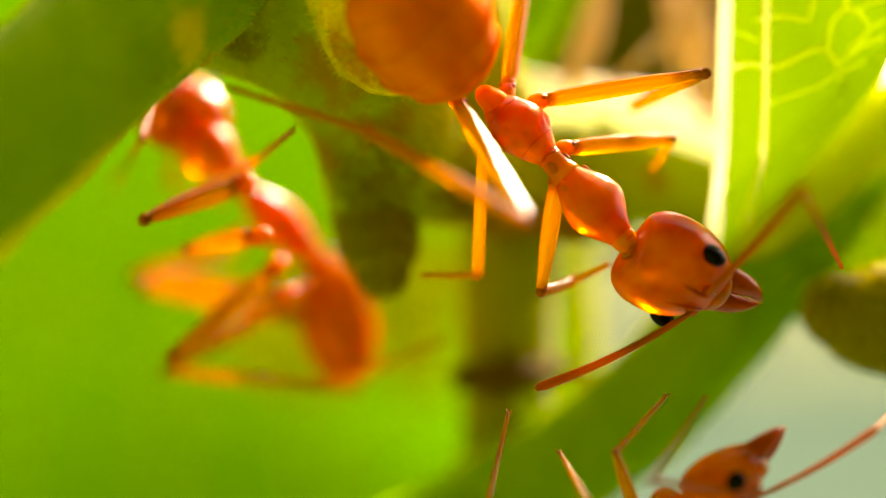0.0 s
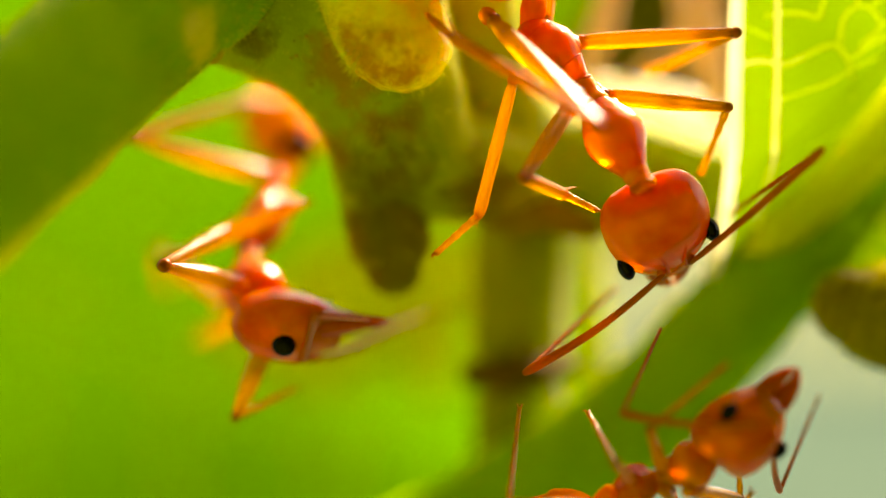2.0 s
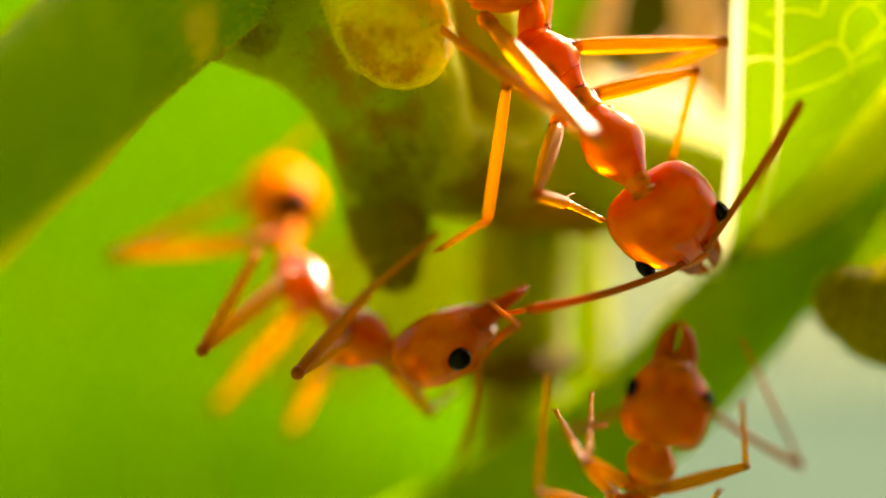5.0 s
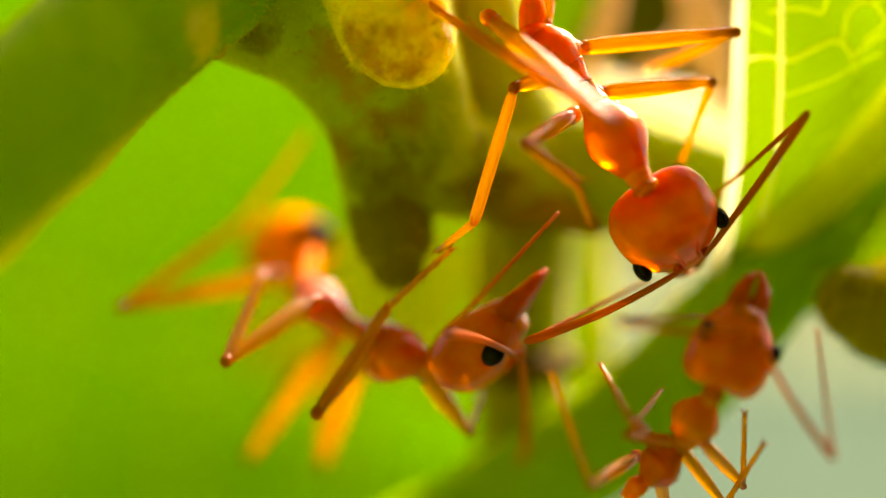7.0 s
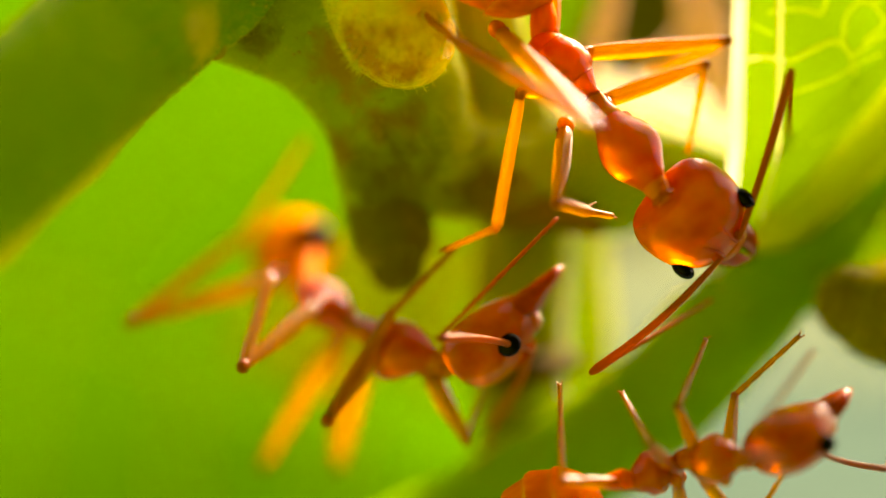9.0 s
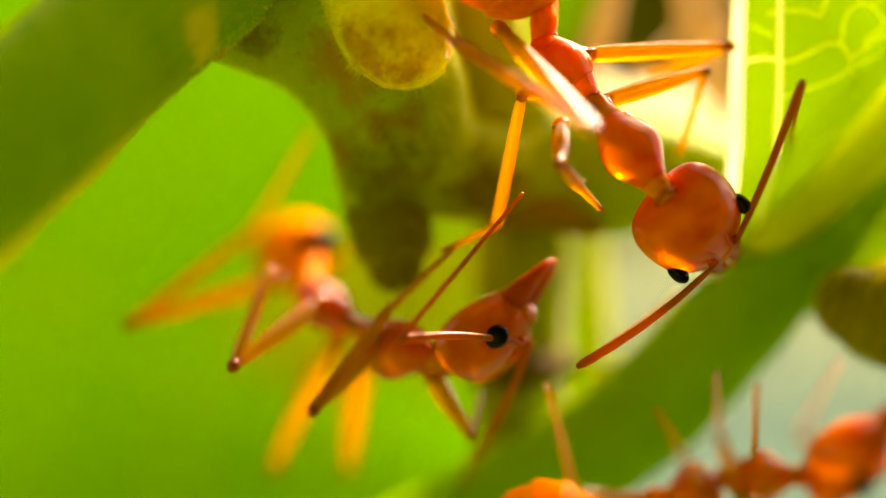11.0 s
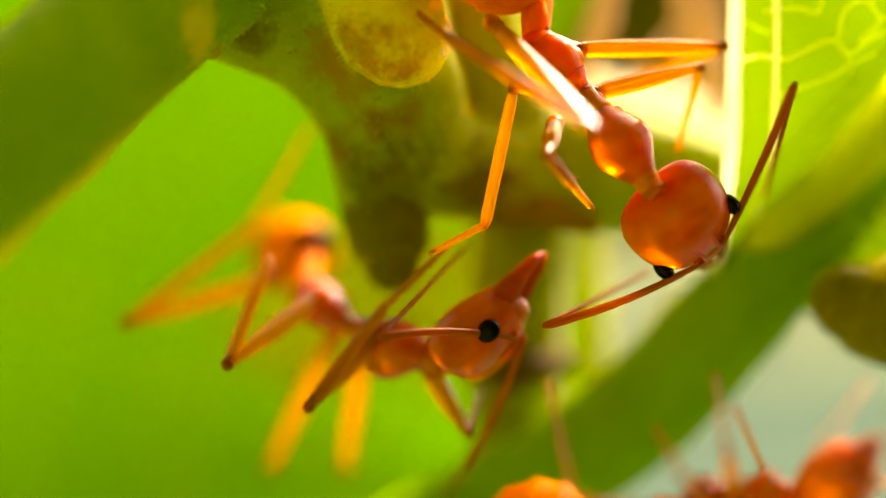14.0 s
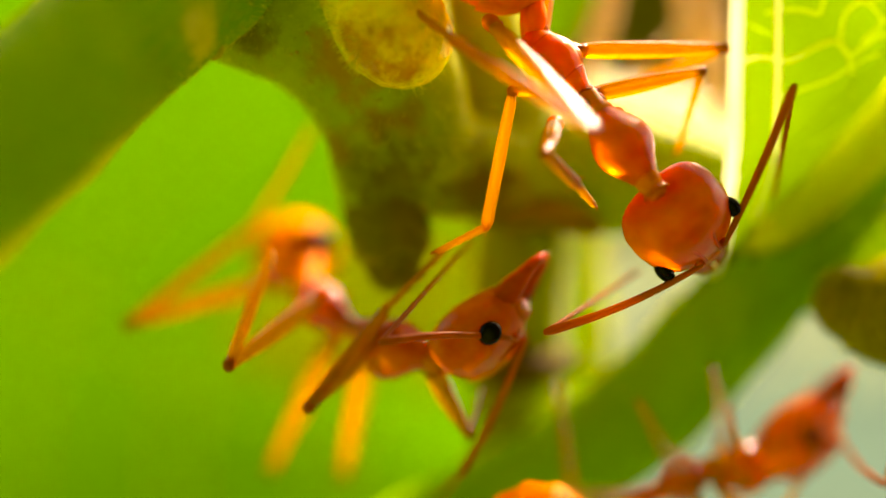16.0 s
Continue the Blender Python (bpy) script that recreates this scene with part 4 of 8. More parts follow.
NEAR["rear"] = [(0, 1.17, 28.28, 2.74), (0.5, 0.98, 28.28, 3.18), (1, 1.17, 28.29, 3.3), (1.5, 1.61, 28.29, 3.78), (2, 1.54, 28.29, 4.08), (2.5, 1.56, 28.29, 3.94), (3, 1.51, 28.29, 3.85), (3.5, 1.63, 28.29, 3.5), (4, 1.48, 28.29, 3.74), (6.5, 1.53, 28.3, 4.07), (7, 1.48, 28.3, 3.93), (7.5, 1.43, 28.3, 4.03), (8, 1.69, 28.31, 3.76), (8.5, 1.69, 28.3, 3.8), (9, 1.7, 28.3, 3.78), (11.5, 1.72, 28.3, 3.73), (12, 1.75, 28.3, 3.67), (12.5, 1.67, 28.3, 3.76), (13, 1.61, 28.3, 3.79), (13.5, 1.61, 28.3, 3.79), (14, 1.61, 28.3, 3.79), (14.5, 1.6, 28.29, 3.8), (15, 1.58, 28.29, 3.81), (16, 1.56, 28.3, 3.81)]
NEAR["stalk"] = [(0, 0.9, 27.98, 2.97), (0.5, 0.82, 27.98, 3.52), (1, 1.05, 27.99, 3.68), (1.5, 1.7, 28.39, 4.52), (2, 1.7, 28.39, 4.82), (2.5, 1.68, 28.39, 4.72), (3, 1.62, 28.39, 4.59), (3.5, 1.89, 28.39, 4.26), (4, 1.59, 28.39, 4.45), (6.5, 1.64, 28.4, 4.76), (7, 1.59, 28.4, 4.67), (7.5, 1.59, 28.4, 4.72), (8, 1.8, 28.41, 4.53), (8.5, 1.79, 28.4, 4.54), (9, 1.79, 28.4, 4.55), (11.5, 1.81, 28.4, 4.54), (12, 1.84, 28.4, 4.49), (12.5, 1.76, 28.4, 4.53), (13, 1.7, 28.4, 4.58), (13.5, 1.7, 28.4, 4.58), (14, 1.7, 28.4, 4.58), (14.5, 1.69, 28.39, 4.59), (15, 1.67, 28.39, 4.6), (16, 1.65, 28.4, 4.6)]
NEAR["gaster"] = [(0, -0.12, 26.98, 4), (0.5, -0.15, 27.08, 4.53), (1, 0.43, 27.19, 4.72), (1.5, 0.77, 28.38, 5.53), (2, 0.87, 28.38, 6.01), (2.5, 0.77, 28.38, 5.89), (3, 0.76, 28.39, 5.73), (3.5, 0.96, 28.39, 5.12), (4, 0.71, 28.39, 5.46), (6.5, 1.12, 28.4, 6.16), (7, 1.17, 28.4, 6.13), (7.5, 1.12, 28.4, 6.01), (8, 0.97, 28.4, 5.6), (8.5, 0.97, 28.39, 5.61), (9, 0.98, 28.4, 5.62), (11.5, 1.05, 28.39, 5.61), (12, 1.02, 28.4, 5.59), (12.5, 1, 28.4, 5.58), (13, 0.95, 28.4, 5.72), (13.5, 0.95, 28.4, 5.69), (14, 0.95, 28.4, 5.66), (14.5, 0.95, 28.39, 5.67), (15, 0.95, 28.39, 5.68), (16, 0.91, 28.4, 5.68)]
NEAR["lbase"] = [(0, 4.88, 27.38, -0.64), (0.5, 4.22, 27.53, -0.86), (1, 4.38, 27.51, -0.67), (1.5, 4.28, 27.87, -0.48), (2, 4.47, 27.87, -0.15), (2.5, 4.71, 27.79, -0.11), (3, 4.95, 27.58, 0.02), (3.5, 4.67, 27.6, -0.51), (4, 4.91, 27.61, 0.23), (6.5, 4.35, 27.91, -0.19), (7, 4.67, 27.89, -0.07), (7.5, 4.87, 27.88, 0.29), (8, 5.26, 27.65, 0.25), (8.5, 5.24, 27.67, 0.24), (9, 5.25, 27.68, 0.24), (11.5, 5.22, 27.85, 0.15), (12, 5.23, 27.83, 0.07), (12.5, 5.13, 27.84, 0.1), (13, 5.07, 27.87, 0.16), (13.5, 5.07, 27.85, 0.14), (14, 5.07, 27.84, 0.13), (14.5, 5.06, 27.81, 0.11), (15, 5.05, 27.78, 0.1), (16, 5.05, 27.84, 0.11)]
NEAR["rbase"] = [(0, 4.62, 27.72, -1.01), (0.5, 3.86, 27.9, -1.08), (1, 4.04, 27.84, -0.97), (1.5, 3.76, 27.9, -0.68), (2, 3.96, 27.88, -0.38), (2.5, 4.23, 27.81, -0.41), (3, 4.58, 27.75, -0.36), (3.5, 4.22, 27.77, -0.8), (4, 4.57, 27.78, -0.18), (6.5, 3.83, 27.89, -0.38), (7, 4.21, 27.93, -0.39), (7.5, 4.47, 27.9, -0.1), (8, 4.92, 27.78, -0.18), (8.5, 4.89, 27.81, -0.17), (9, 4.9, 27.8, -0.18), (11.5, 4.84, 27.87, -0.27), (12, 4.85, 27.87, -0.33), (12.5, 4.74, 27.86, -0.29), (13, 4.67, 27.9, -0.23), (13.5, 4.67, 27.89, -0.25), (14, 4.67, 27.89, -0.26), (14.5, 4.66, 27.85, -0.28), (15, 4.65, 27.81, -0.29), (16, 4.64, 27.86, -0.28)]
NEAR["antenna_left_elbow"] = [(0, 6.02, 25.16, 1.11), (0.5, 5.51, 25.07, 0.4), (1, 5.81, 25.37, 0.97), (1.5, 6.44, 27.22, 1.57), (2, 6.56, 26.81, 1.8), (2.5, 6.73, 27.1, 2.06), (3, 4.78, 25.84, 2.52), (3.5, 6.57, 26.35, 1.52), (4, 5.24, 26.77, 3.14), (6.5, 7.09, 27.14, 0.92), (7, 6.34, 27.28, 2.4), (7.5, 6.77, 27.17, 2.57), (8, 6.14, 27.11, 3.12), (8.5, 6.65, 27.03, 2.87), (9, 6.05, 27.15, 3.14), (11.5, 6.34, 27.29, 2.93), (12, 6.62, 27.22, 2.72), (12.5, 5.81, 27.11, 2.98), (13, 6.39, 27.27, 2.84), (13.5, 6.3, 27.27, 2.87), (14, 6.21, 27.28, 2.9), (14.5, 6.22, 27.24, 2.88), (15, 6.23, 27.21, 2.86), (16, 6.17, 27.28, 2.89)]
NEAR["antenna_left_tip"] = [(0, 7.41, 27.97, -0.2), (0.5, 5.47, 28.19, -0.96), (1, 5.35, 28.5, -0.27), (1.5, 5.32, 30.22, 0.44), (2, 5.51, 29.87, 0.75), (2.5, 5.64, 29.99, 0.65), (3, 5.94, 28.21, 0.38), (3.5, 5.5, 28.83, -0.55), (4, 5.71, 29.86, 1.81), (6.5, 6.42, 30.39, 0.14), (7, 4.9, 29.9, 0.79), (7.5, 5.68, 30, 1.03), (8, 6.58, 30.1, 1.55), (8.5, 6.96, 30.31, 2.05), (9, 6.69, 30.3, 2.03), (11.5, 6.7, 30.49, 1.84), (12, 6.39, 30.48, 1.76), (12.5, 6.04, 30.24, 1.67), (13, 6.15, 30.36, 1.46), (13.5, 6.22, 30.25, 1.24), (14, 6.28, 30.1, 1.02), (14.5, 6.33, 29.93, 0.79), (15, 6.37, 29.73, 0.58), (16, 6.42, 30.11, 1.02)]
NEAR["antenna_right_elbow"] = [(0, 1.88, 27.78, -2.35), (0.5, 0.86, 27.94, -1.62), (1, 1.05, 27.89, -1.58), (1.5, 1.62, 25.86, 0.09), (2, 1.47, 27.84, -2.14), (2.5, 1.65, 27.82, -2.03), (3, 2.31, 27.75, -2.4), (3.5, 1.39, 26.74, -1.24), (4, 1.88, 27.86, -1.63), (6.5, 1.5, 25.97, 0.08), (7, 1.44, 27.98, -1.66), (7.5, 2.04, 27.94, -1.95), (8, 2.43, 27.85, -1.93), (8.5, 2.04, 27.96, -1.25), (9, 2.61, 27.84, -2.2), (11.5, 2.36, 27.93, -2.03), (12, 2.05, 28, -1.53), (12.5, 1.78, 28, -1.03), (13, 1.76, 28.04, -1.12), (13.5, 1.8, 28.02, -1.26), (14, 1.84, 28, -1.39), (14.5, 1.84, 27.96, -1.43), (15, 1.84, 27.91, -1.48), (16, 1.84, 27.96, -1.48)]
NEAR["antenna_right_tip"] = [(0, 3.09, 30.96, -2.38), (0.5, 2.6, 30.86, -1.67), (1, 3.36, 30.35, -1.18), (1.5, 2.52, 29.14, 0.32), (2, 3.36, 30.26, -0.67), (2.5, 3.52, 30.62, -1.58), (3, 4.9, 29.1, -0.67), (3.5, 0.24, 29.77, -2.25), (4, -0.19, 30.45, -2.38), (6.5, 2.44, 29.23, 0.35), (7, 3.93, 30.02, -0.58), (7.5, 3.38, 31.06, -1.77), (8, 4.33, 30.54, -1.11), (8.5, 4.21, 30.47, -0.5), (9, 5.11, 29.78, -0.95), (11.5, 4.54, 30.18, -0.72), (12, 4.17, 30.48, -0.56), (12.5, 3.77, 30.68, -0.38), (13, 3.92, 30.55, -0.38), (13.5, 4, 30.47, -0.41), (14, 4.07, 30.39, -0.43), (14.5, 3.89, 30.5, -0.48), (15, 3.7, 30.59, -0.53), (16, 3.83, 30.51, -0.41)]
NEAR["hind_right_hip"] = [(0, 0.46, 27.68, 2.74), (0.5, 0.25, 27.69, 3.16), (1, 0.62, 27.69, 3.49), (1.5, 0.85, 27.69, 4), (2, 0.85, 27.69, 4.19), (2.5, 0.9, 27.69, 4.12), (3, 0.89, 27.69, 4), (3.5, 0.93, 27.69, 3.61), (4, 0.72, 27.69, 3.91), (6.5, 0.89, 27.7, 4.29), (7, 0.82, 27.7, 4.09), (7.5, 0.77, 27.7, 4.14), (8, 0.99, 27.7, 3.91), (8.5, 0.98, 27.7, 3.91), (9, 0.96, 27.7, 3.9), (11.5, 1.02, 27.7, 3.92), (12, 1.05, 27.7, 3.87), (12.5, 0.97, 27.7, 3.94), (13, 0.92, 27.7, 4.01), (13.5, 0.93, 27.7, 4), (14, 0.94, 27.7, 3.99), (14.5, 0.93, 27.69, 4), (15, 0.92, 27.7, 4.01), (16, 0.89, 27.7, 4.01)]
NEAR["hind_right_knee"] = [(0, 1.53, 24.83, 0.55), (0.5, 1.77, 24.81, 1.29), (1, 1.61, 25.51, 0.6), (1.5, 2.27, 25.21, 1.57), (2, 2.56, 25.13, 2.06), (2.5, 2.51, 25.08, 1.96), (3, 2.39, 25.09, 1.76), (3.5, 2.08, 25.04, 1.22), (4, 2.24, 25.18, 1.58), (6.5, 2.7, 25.17, 2.19), (7, 2.69, 25.15, 2.09), (7.5, 2.44, 24.94, 2.23), (8, 2.43, 24.84, 1.96), (8.5, 2.44, 24.85, 1.95), (9, 2.45, 24.87, 1.94), (11.5, 2.42, 24.86, 1.91), (12, 2.41, 24.82, 1.89), (12.5, 2.42, 24.93, 1.88), (13, 2.48, 25, 1.93), (13.5, 2.49, 25.01, 1.91), (14, 2.51, 25.02, 1.89), (14.5, 2.49, 25.01, 1.89), (15, 2.48, 25.01, 1.9), (16, 2.45, 25.02, 1.9)]
NEAR["hind_right_ankle"] = [(0, -1.14, 26.63, 2.17), (0.5, -1.17, 26.55, 2.45), (1, -0.72, 25.42, 3.34), (1.5, -0.04, 27.07, 3.61), (2, 0.14, 27.13, 3.81), (2.5, 0.04, 26.91, 3.83), (3, -0.04, 26.84, 3.75), (3.5, 0.12, 27.17, 3.36), (4, 0.13, 27.36, 3.51), (6.5, 0.38, 27.27, 3.97), (7, 0.38, 27.26, 3.86), (7.5, 0.28, 27.36, 3.79), (8, 0.18, 27.07, 3.67), (8.5, 0.18, 27.07, 3.66), (9, 0.19, 27.09, 3.65), (11.5, 0.16, 27.04, 3.66), (12, 0.14, 26.99, 3.65), (12.5, 0.13, 27.04, 3.67), (13, 0.11, 27.07, 3.67), (13.5, 0.1, 27.04, 3.68), (14, 0.1, 27, 3.69), (14.5, 0.09, 27, 3.7), (15, 0.09, 27.01, 3.71), (16, 0.08, 27.01, 3.73)]
NEAR["hind_right_foot"] = [(0, -3.52, 26.63, 2.92), (0.5, -3.57, 27.14, 2.78), (1, -1.75, 26.96, 5.02), (1.5, -0.58, 29.41, 4.3), (2, -1.41, 28.41, 5.29), (2.5, -1.41, 28.25, 5.37), (3, -1.43, 28.19, 5.33), (3.5, -1.43, 28.31, 4.95), (4, -1.34, 28.74, 5), (6.5, -1.38, 28.51, 5.25), (7, -1.56, 28.01, 5.25), (7.5, -1.57, 28.23, 5.23), (8, -1.56, 28.09, 5.15), (8.5, -1.56, 28.07, 5.16), (9, -1.55, 28.06, 5.16), (11.5, -1.51, 28.15, 5.15), (12, -1.5, 28.14, 5.15), (12.5, -1.52, 28.19, 5.16), (13, -1.54, 28.22, 5.17), (13.5, -1.55, 28.19, 5.17), (14, -1.56, 28.15, 5.16), (14.5, -1.57, 28.14, 5.17), (15, -1.59, 28.15, 5.17), (16, -1.62, 28.15, 5.18)]
NEAR["mid_right_hip"] = [(0, 1.44, 28.48, 2.14), (0.5, 1.36, 28.48, 2.52), (1, 1.54, 28.49, 2.65), (1.5, 1.89, 28.49, 3.02), (2, 1.97, 28.49, 3.38), (2.5, 1.95, 28.49, 3.29), (3, 1.94, 28.5, 3.2), (3.5, 1.95, 28.5, 2.79), (4, 1.7, 28.5, 3.09), (6.5, 2.01, 28.5, 3.37), (7, 1.91, 28.5, 3.2), (7.5, 1.99, 28.5, 3.12), (8, 2.06, 28.51, 3.03), (8.5, 2.07, 28.5, 3.03), (9, 2.07, 28.5, 3.03), (11.5, 2.1, 28.5, 3.02), (12, 2.08, 28.5, 3.03), (12.5, 2.07, 28.5, 3.03), (13, 2.05, 28.5, 3.03), (13.5, 2.03, 28.5, 3.04), (14, 2.02, 28.5, 3.04), (14.5, 2, 28.49, 3.04), (15, 1.99, 28.49, 3.05), (16, 1.96, 28.5, 3.05)]
NEAR["mid_right_knee"] = [(0, 1.03, 27.98, 1.98), (0.5, 0.9, 27.99, 2.4), (1, 0.9, 27.99, 2.5), (1.5, 1.21, 27.99, 2.79), (2, 1.25, 27.99, 3.16), (2.5, 1.27, 27.99, 3.08), (3, 1.24, 28, 2.96), (3.5, 1.3, 28, 2.49), (4, 1.03, 28, 2.83), (6.5, 1.26, 28, 3.33), (7, 1.21, 28, 2.94), (7.5, 1.19, 28, 3.24), (8, 1.31, 28, 2.83), (8.5, 1.32, 28, 2.84), (9, 1.32, 28, 2.85), (11.5, 1.36, 28, 2.82), (12, 1.34, 28, 2.82), (12.5, 1.31, 28, 2.83), (13, 1.26, 28, 2.93), (13.5, 1.27, 28, 2.93), (14, 1.29, 28, 2.93), (14.5, 1.28, 27.99, 2.91), (15, 1.27, 28, 2.9), (16, 1.24, 28, 2.9)]
NEAR["mid_right_ankle"] = [(0, 0.83, 28.96, -0.37), (0.5, 0.4, 27.98, -0.1), (1, 0.8, 29.09, 0.2), (1.5, 0.54, 29.09, 0.59), (2, 0.63, 28.06, 0.69), (2.5, 0.62, 28.05, 0.62), (3, 0.71, 28.05, 0.47), (3.5, 1.07, 29.28, 0.3), (4, 0.88, 28.86, 0.43), (6.5, 0.61, 28.07, 0.86), (7, 0.48, 28.05, 0.5), (7.5, 0.55, 28.06, 0.77), (8, 0.92, 28.59, 0.38), (8.5, 0.91, 28.58, 0.39), (9, 0.91, 28.58, 0.4), (11.5, 0.94, 28.92, 0.48), (12, 0.91, 28.85, 0.45), (12.5, 0.88, 28.76, 0.43), (13, 0.84, 28.41, 0.45), (13.5, 0.8, 28.23, 0.43), (14, 0.76, 28.05, 0.43), (14.5, 0.78, 28.32, 0.44), (15, 0.79, 28.52, 0.45), (16, 0.76, 28.4, 0.43)]
NEAR["mid_right_foot"] = [(0, -0.18, 29.25, -0.35), (0.5, -0.23, 28.81, -0.24), (1, -0.19, 29.08, -0.15), (1.5, -0.24, 29.45, -0.02), (2, -0.16, 28.05, -0.01), (2.5, -0.18, 28.05, -0.05), (3, -0.19, 28.04, -0.08), (3.5, 0.07, 29.28, -0.01), (4, -0.07, 28.86, -0.02), (6.5, -0.13, 28.06, 0.12), (7, -0.18, 28.68, -0.03), (7.5, -0.14, 28.06, -0.03), (8, -0.05, 28.59, -0.01), (8.5, -0.06, 28.58, -0.01), (9, -0.06, 28.57, 0), (11.5, -0.01, 28.91, 0.03), (12, -0.04, 28.84, 0.01), (12.5, -0.07, 28.76, -0), (13, -0.1, 28.4, -0.01), (13.5, -0.14, 28.22, -0.03), (14, -0.17, 28.04, -0.05), (14.5, -0.16, 28.31, -0.04), (15, -0.14, 28.51, -0.03), (16, -0.18, 28.39, -0.05)]
NEAR["fore_right_hip"] = [(0, 2.25, 28.18, 1.34), (0.5, 2.01, 28.19, 1.26), (1, 2.01, 28.19, 1.62), (1.5, 2.07, 28.19, 2.17), (2, 2.23, 28.19, 2.57), (2.5, 2.21, 28.19, 2.41), (3, 2.18, 28.2, 2.24), (3.5, 2.03, 28.2, 1.89), (4, 1.94, 28.2, 2.02), (6.5, 2.2, 28.2, 2.69), (7, 2.25, 28.21, 2.44), (7.5, 2.15, 28.2, 2.52), (8, 2.2, 28.21, 2.18), (8.5, 2.18, 28.2, 2.19), (9, 2.16, 28.2, 2.2), (11.5, 2.09, 28.2, 2.27), (12, 2.12, 28.2, 2.19), (12.5, 2.1, 28.2, 2.25), (13, 2.05, 28.2, 2.3), (13.5, 2.05, 28.2, 2.28), (14, 2.04, 28.2, 2.26), (14.5, 2.04, 28.19, 2.27), (15, 2.04, 28.19, 2.28), (16, 2.01, 28.2, 2.28)]
NEAR["fore_right_knee"] = [(0, 1.96, 28.15, -0.64), (0.5, 1.5, 27.34, -0.48), (1, 1.35, 27.83, -0.23), (1.5, 0.95, 27.08, 0.94), (2, 1.37, 26.89, 1.32), (2.5, 1.42, 26.94, 1.07), (3, 1.37, 26.54, 1.48), (3.5, 1.34, 26.66, 0.81), (4, 1.66, 26.99, 0.45), (6.5, 1.44, 26.57, 1.83), (7, 1.34, 26.54, 1.81), (7.5, 1.75, 26.93, 1.02), (8, 1.89, 26.75, 0.84), (8.5, 1.89, 26.76, 0.83), (9, 1.9, 26.78, 0.81), (11.5, 1.93, 26.3, 1.68), (12, 2.15, 26.27, 1.68), (12.5, 1.89, 26.31, 1.65), (13, 1.79, 26.32, 1.69), (13.5, 1.78, 26.32, 1.65), (14, 1.77, 26.33, 1.6), (14.5, 1.76, 26.33, 1.61), (15, 1.74, 26.33, 1.62), (16, 1.71, 26.33, 1.65)]
NEAR["fore_right_ankle"] = [(0, 2.59, 29.09, -0.48), (0.5, 2.17, 28.23, -0.19), (1, 2.18, 28.62, -0.12), (1.5, 2.06, 27.37, 0.9), (2, 2.17, 27.68, 1.05), (2.5, 2.22, 27.76, 1.01), (3, 2.2, 27.22, 1.07), (3.5, 2.18, 27.43, 0.63), (4, 2.18, 28.01, 0.42), (6.5, 2.14, 27.43, 1.53), (7, 2.24, 26.81, 1.15), (7.5, 2.23, 27.98, 0.96), (8, 2.51, 27.7, 0.67), (8.5, 2.52, 27.72, 0.68), (9, 2.53, 27.74, 0.69), (11.5, 2.31, 27.29, 1.25), (12, 2.38, 27.26, 1.15), (12.5, 2.35, 27.24, 1.16), (13, 2.25, 27.25, 1.21), (13.5, 2.25, 27.26, 1.18), (14, 2.25, 27.28, 1.16), (14.5, 2.28, 27.25, 1.17), (15, 2.3, 27.23, 1.18), (16, 2.3, 27.2, 1.17)]
NEAR["fore_right_foot"] = [(0, 3.26, 29.02, -0.16), (0.5, 2.82, 28.56, -0.03), (1, 2.88, 28.86, -0.01), (1.5, 2.56, 27.88, 0.66), (2, 2.76, 28.05, 0.79), (2.5, 2.78, 28.22, 0.79), (3, 2.66, 27.18, 0.47), (3.5, 2.68, 27.95, 0.44), (4, 2.92, 28.17, 0.45), (6.5, 2.41, 27.43, 0.84), (7, 2.48, 26.79, 0.44), (7.5, 2.74, 28.51, 0.82), (8, 3.03, 28.24, 0.61), (8.5, 3.02, 28.27, 0.62), (9, 3.02, 28.3, 0.63), (11.5, 2.7, 27.76, 0.81), (12, 2.73, 27.71, 0.66), (12.5, 2.72, 27.72, 0.72), (13, 2.65, 27.72, 0.77), (13.5, 2.65, 27.75, 0.77), (14, 2.65, 27.78, 0.77), (14.5, 2.68, 27.78, 0.81), (15, 2.7, 27.77, 0.84), (16, 2.67, 27.75, 0.82)]
NEAR["mid_left_hip"] = [(0, 2.06, 28.37, 2.88), (0.5, 1.87, 28.38, 3.16), (1, 1.9, 28.39, 3.26), (1.5, 2.35, 28.39, 3.66), (2, 2.43, 28.39, 3.88), (2.5, 2.45, 28.39, 3.78), (3, 2.45, 28.4, 3.64), (3.5, 2.31, 28.39, 3.41), (4, 2.21, 28.4, 3.63), (6.5, 2.47, 28.4, 3.93), (7, 2.42, 28.41, 3.71), (7.5, 2.35, 28.4, 3.83), (8, 2.52, 28.41, 3.63), (8.5, 2.52, 28.4, 3.62), (9, 2.51, 28.4, 3.61), (11.5, 2.58, 28.4, 3.61), (12, 2.56, 28.4, 3.62), (12.5, 2.53, 28.4, 3.63), (13, 2.48, 28.4, 3.7), (13.5, 2.48, 28.4, 3.68), (14, 2.47, 28.4, 3.67), (14.5, 2.46, 28.39, 3.67), (15, 2.45, 28.39, 3.67), (16, 2.44, 28.4, 3.67)]
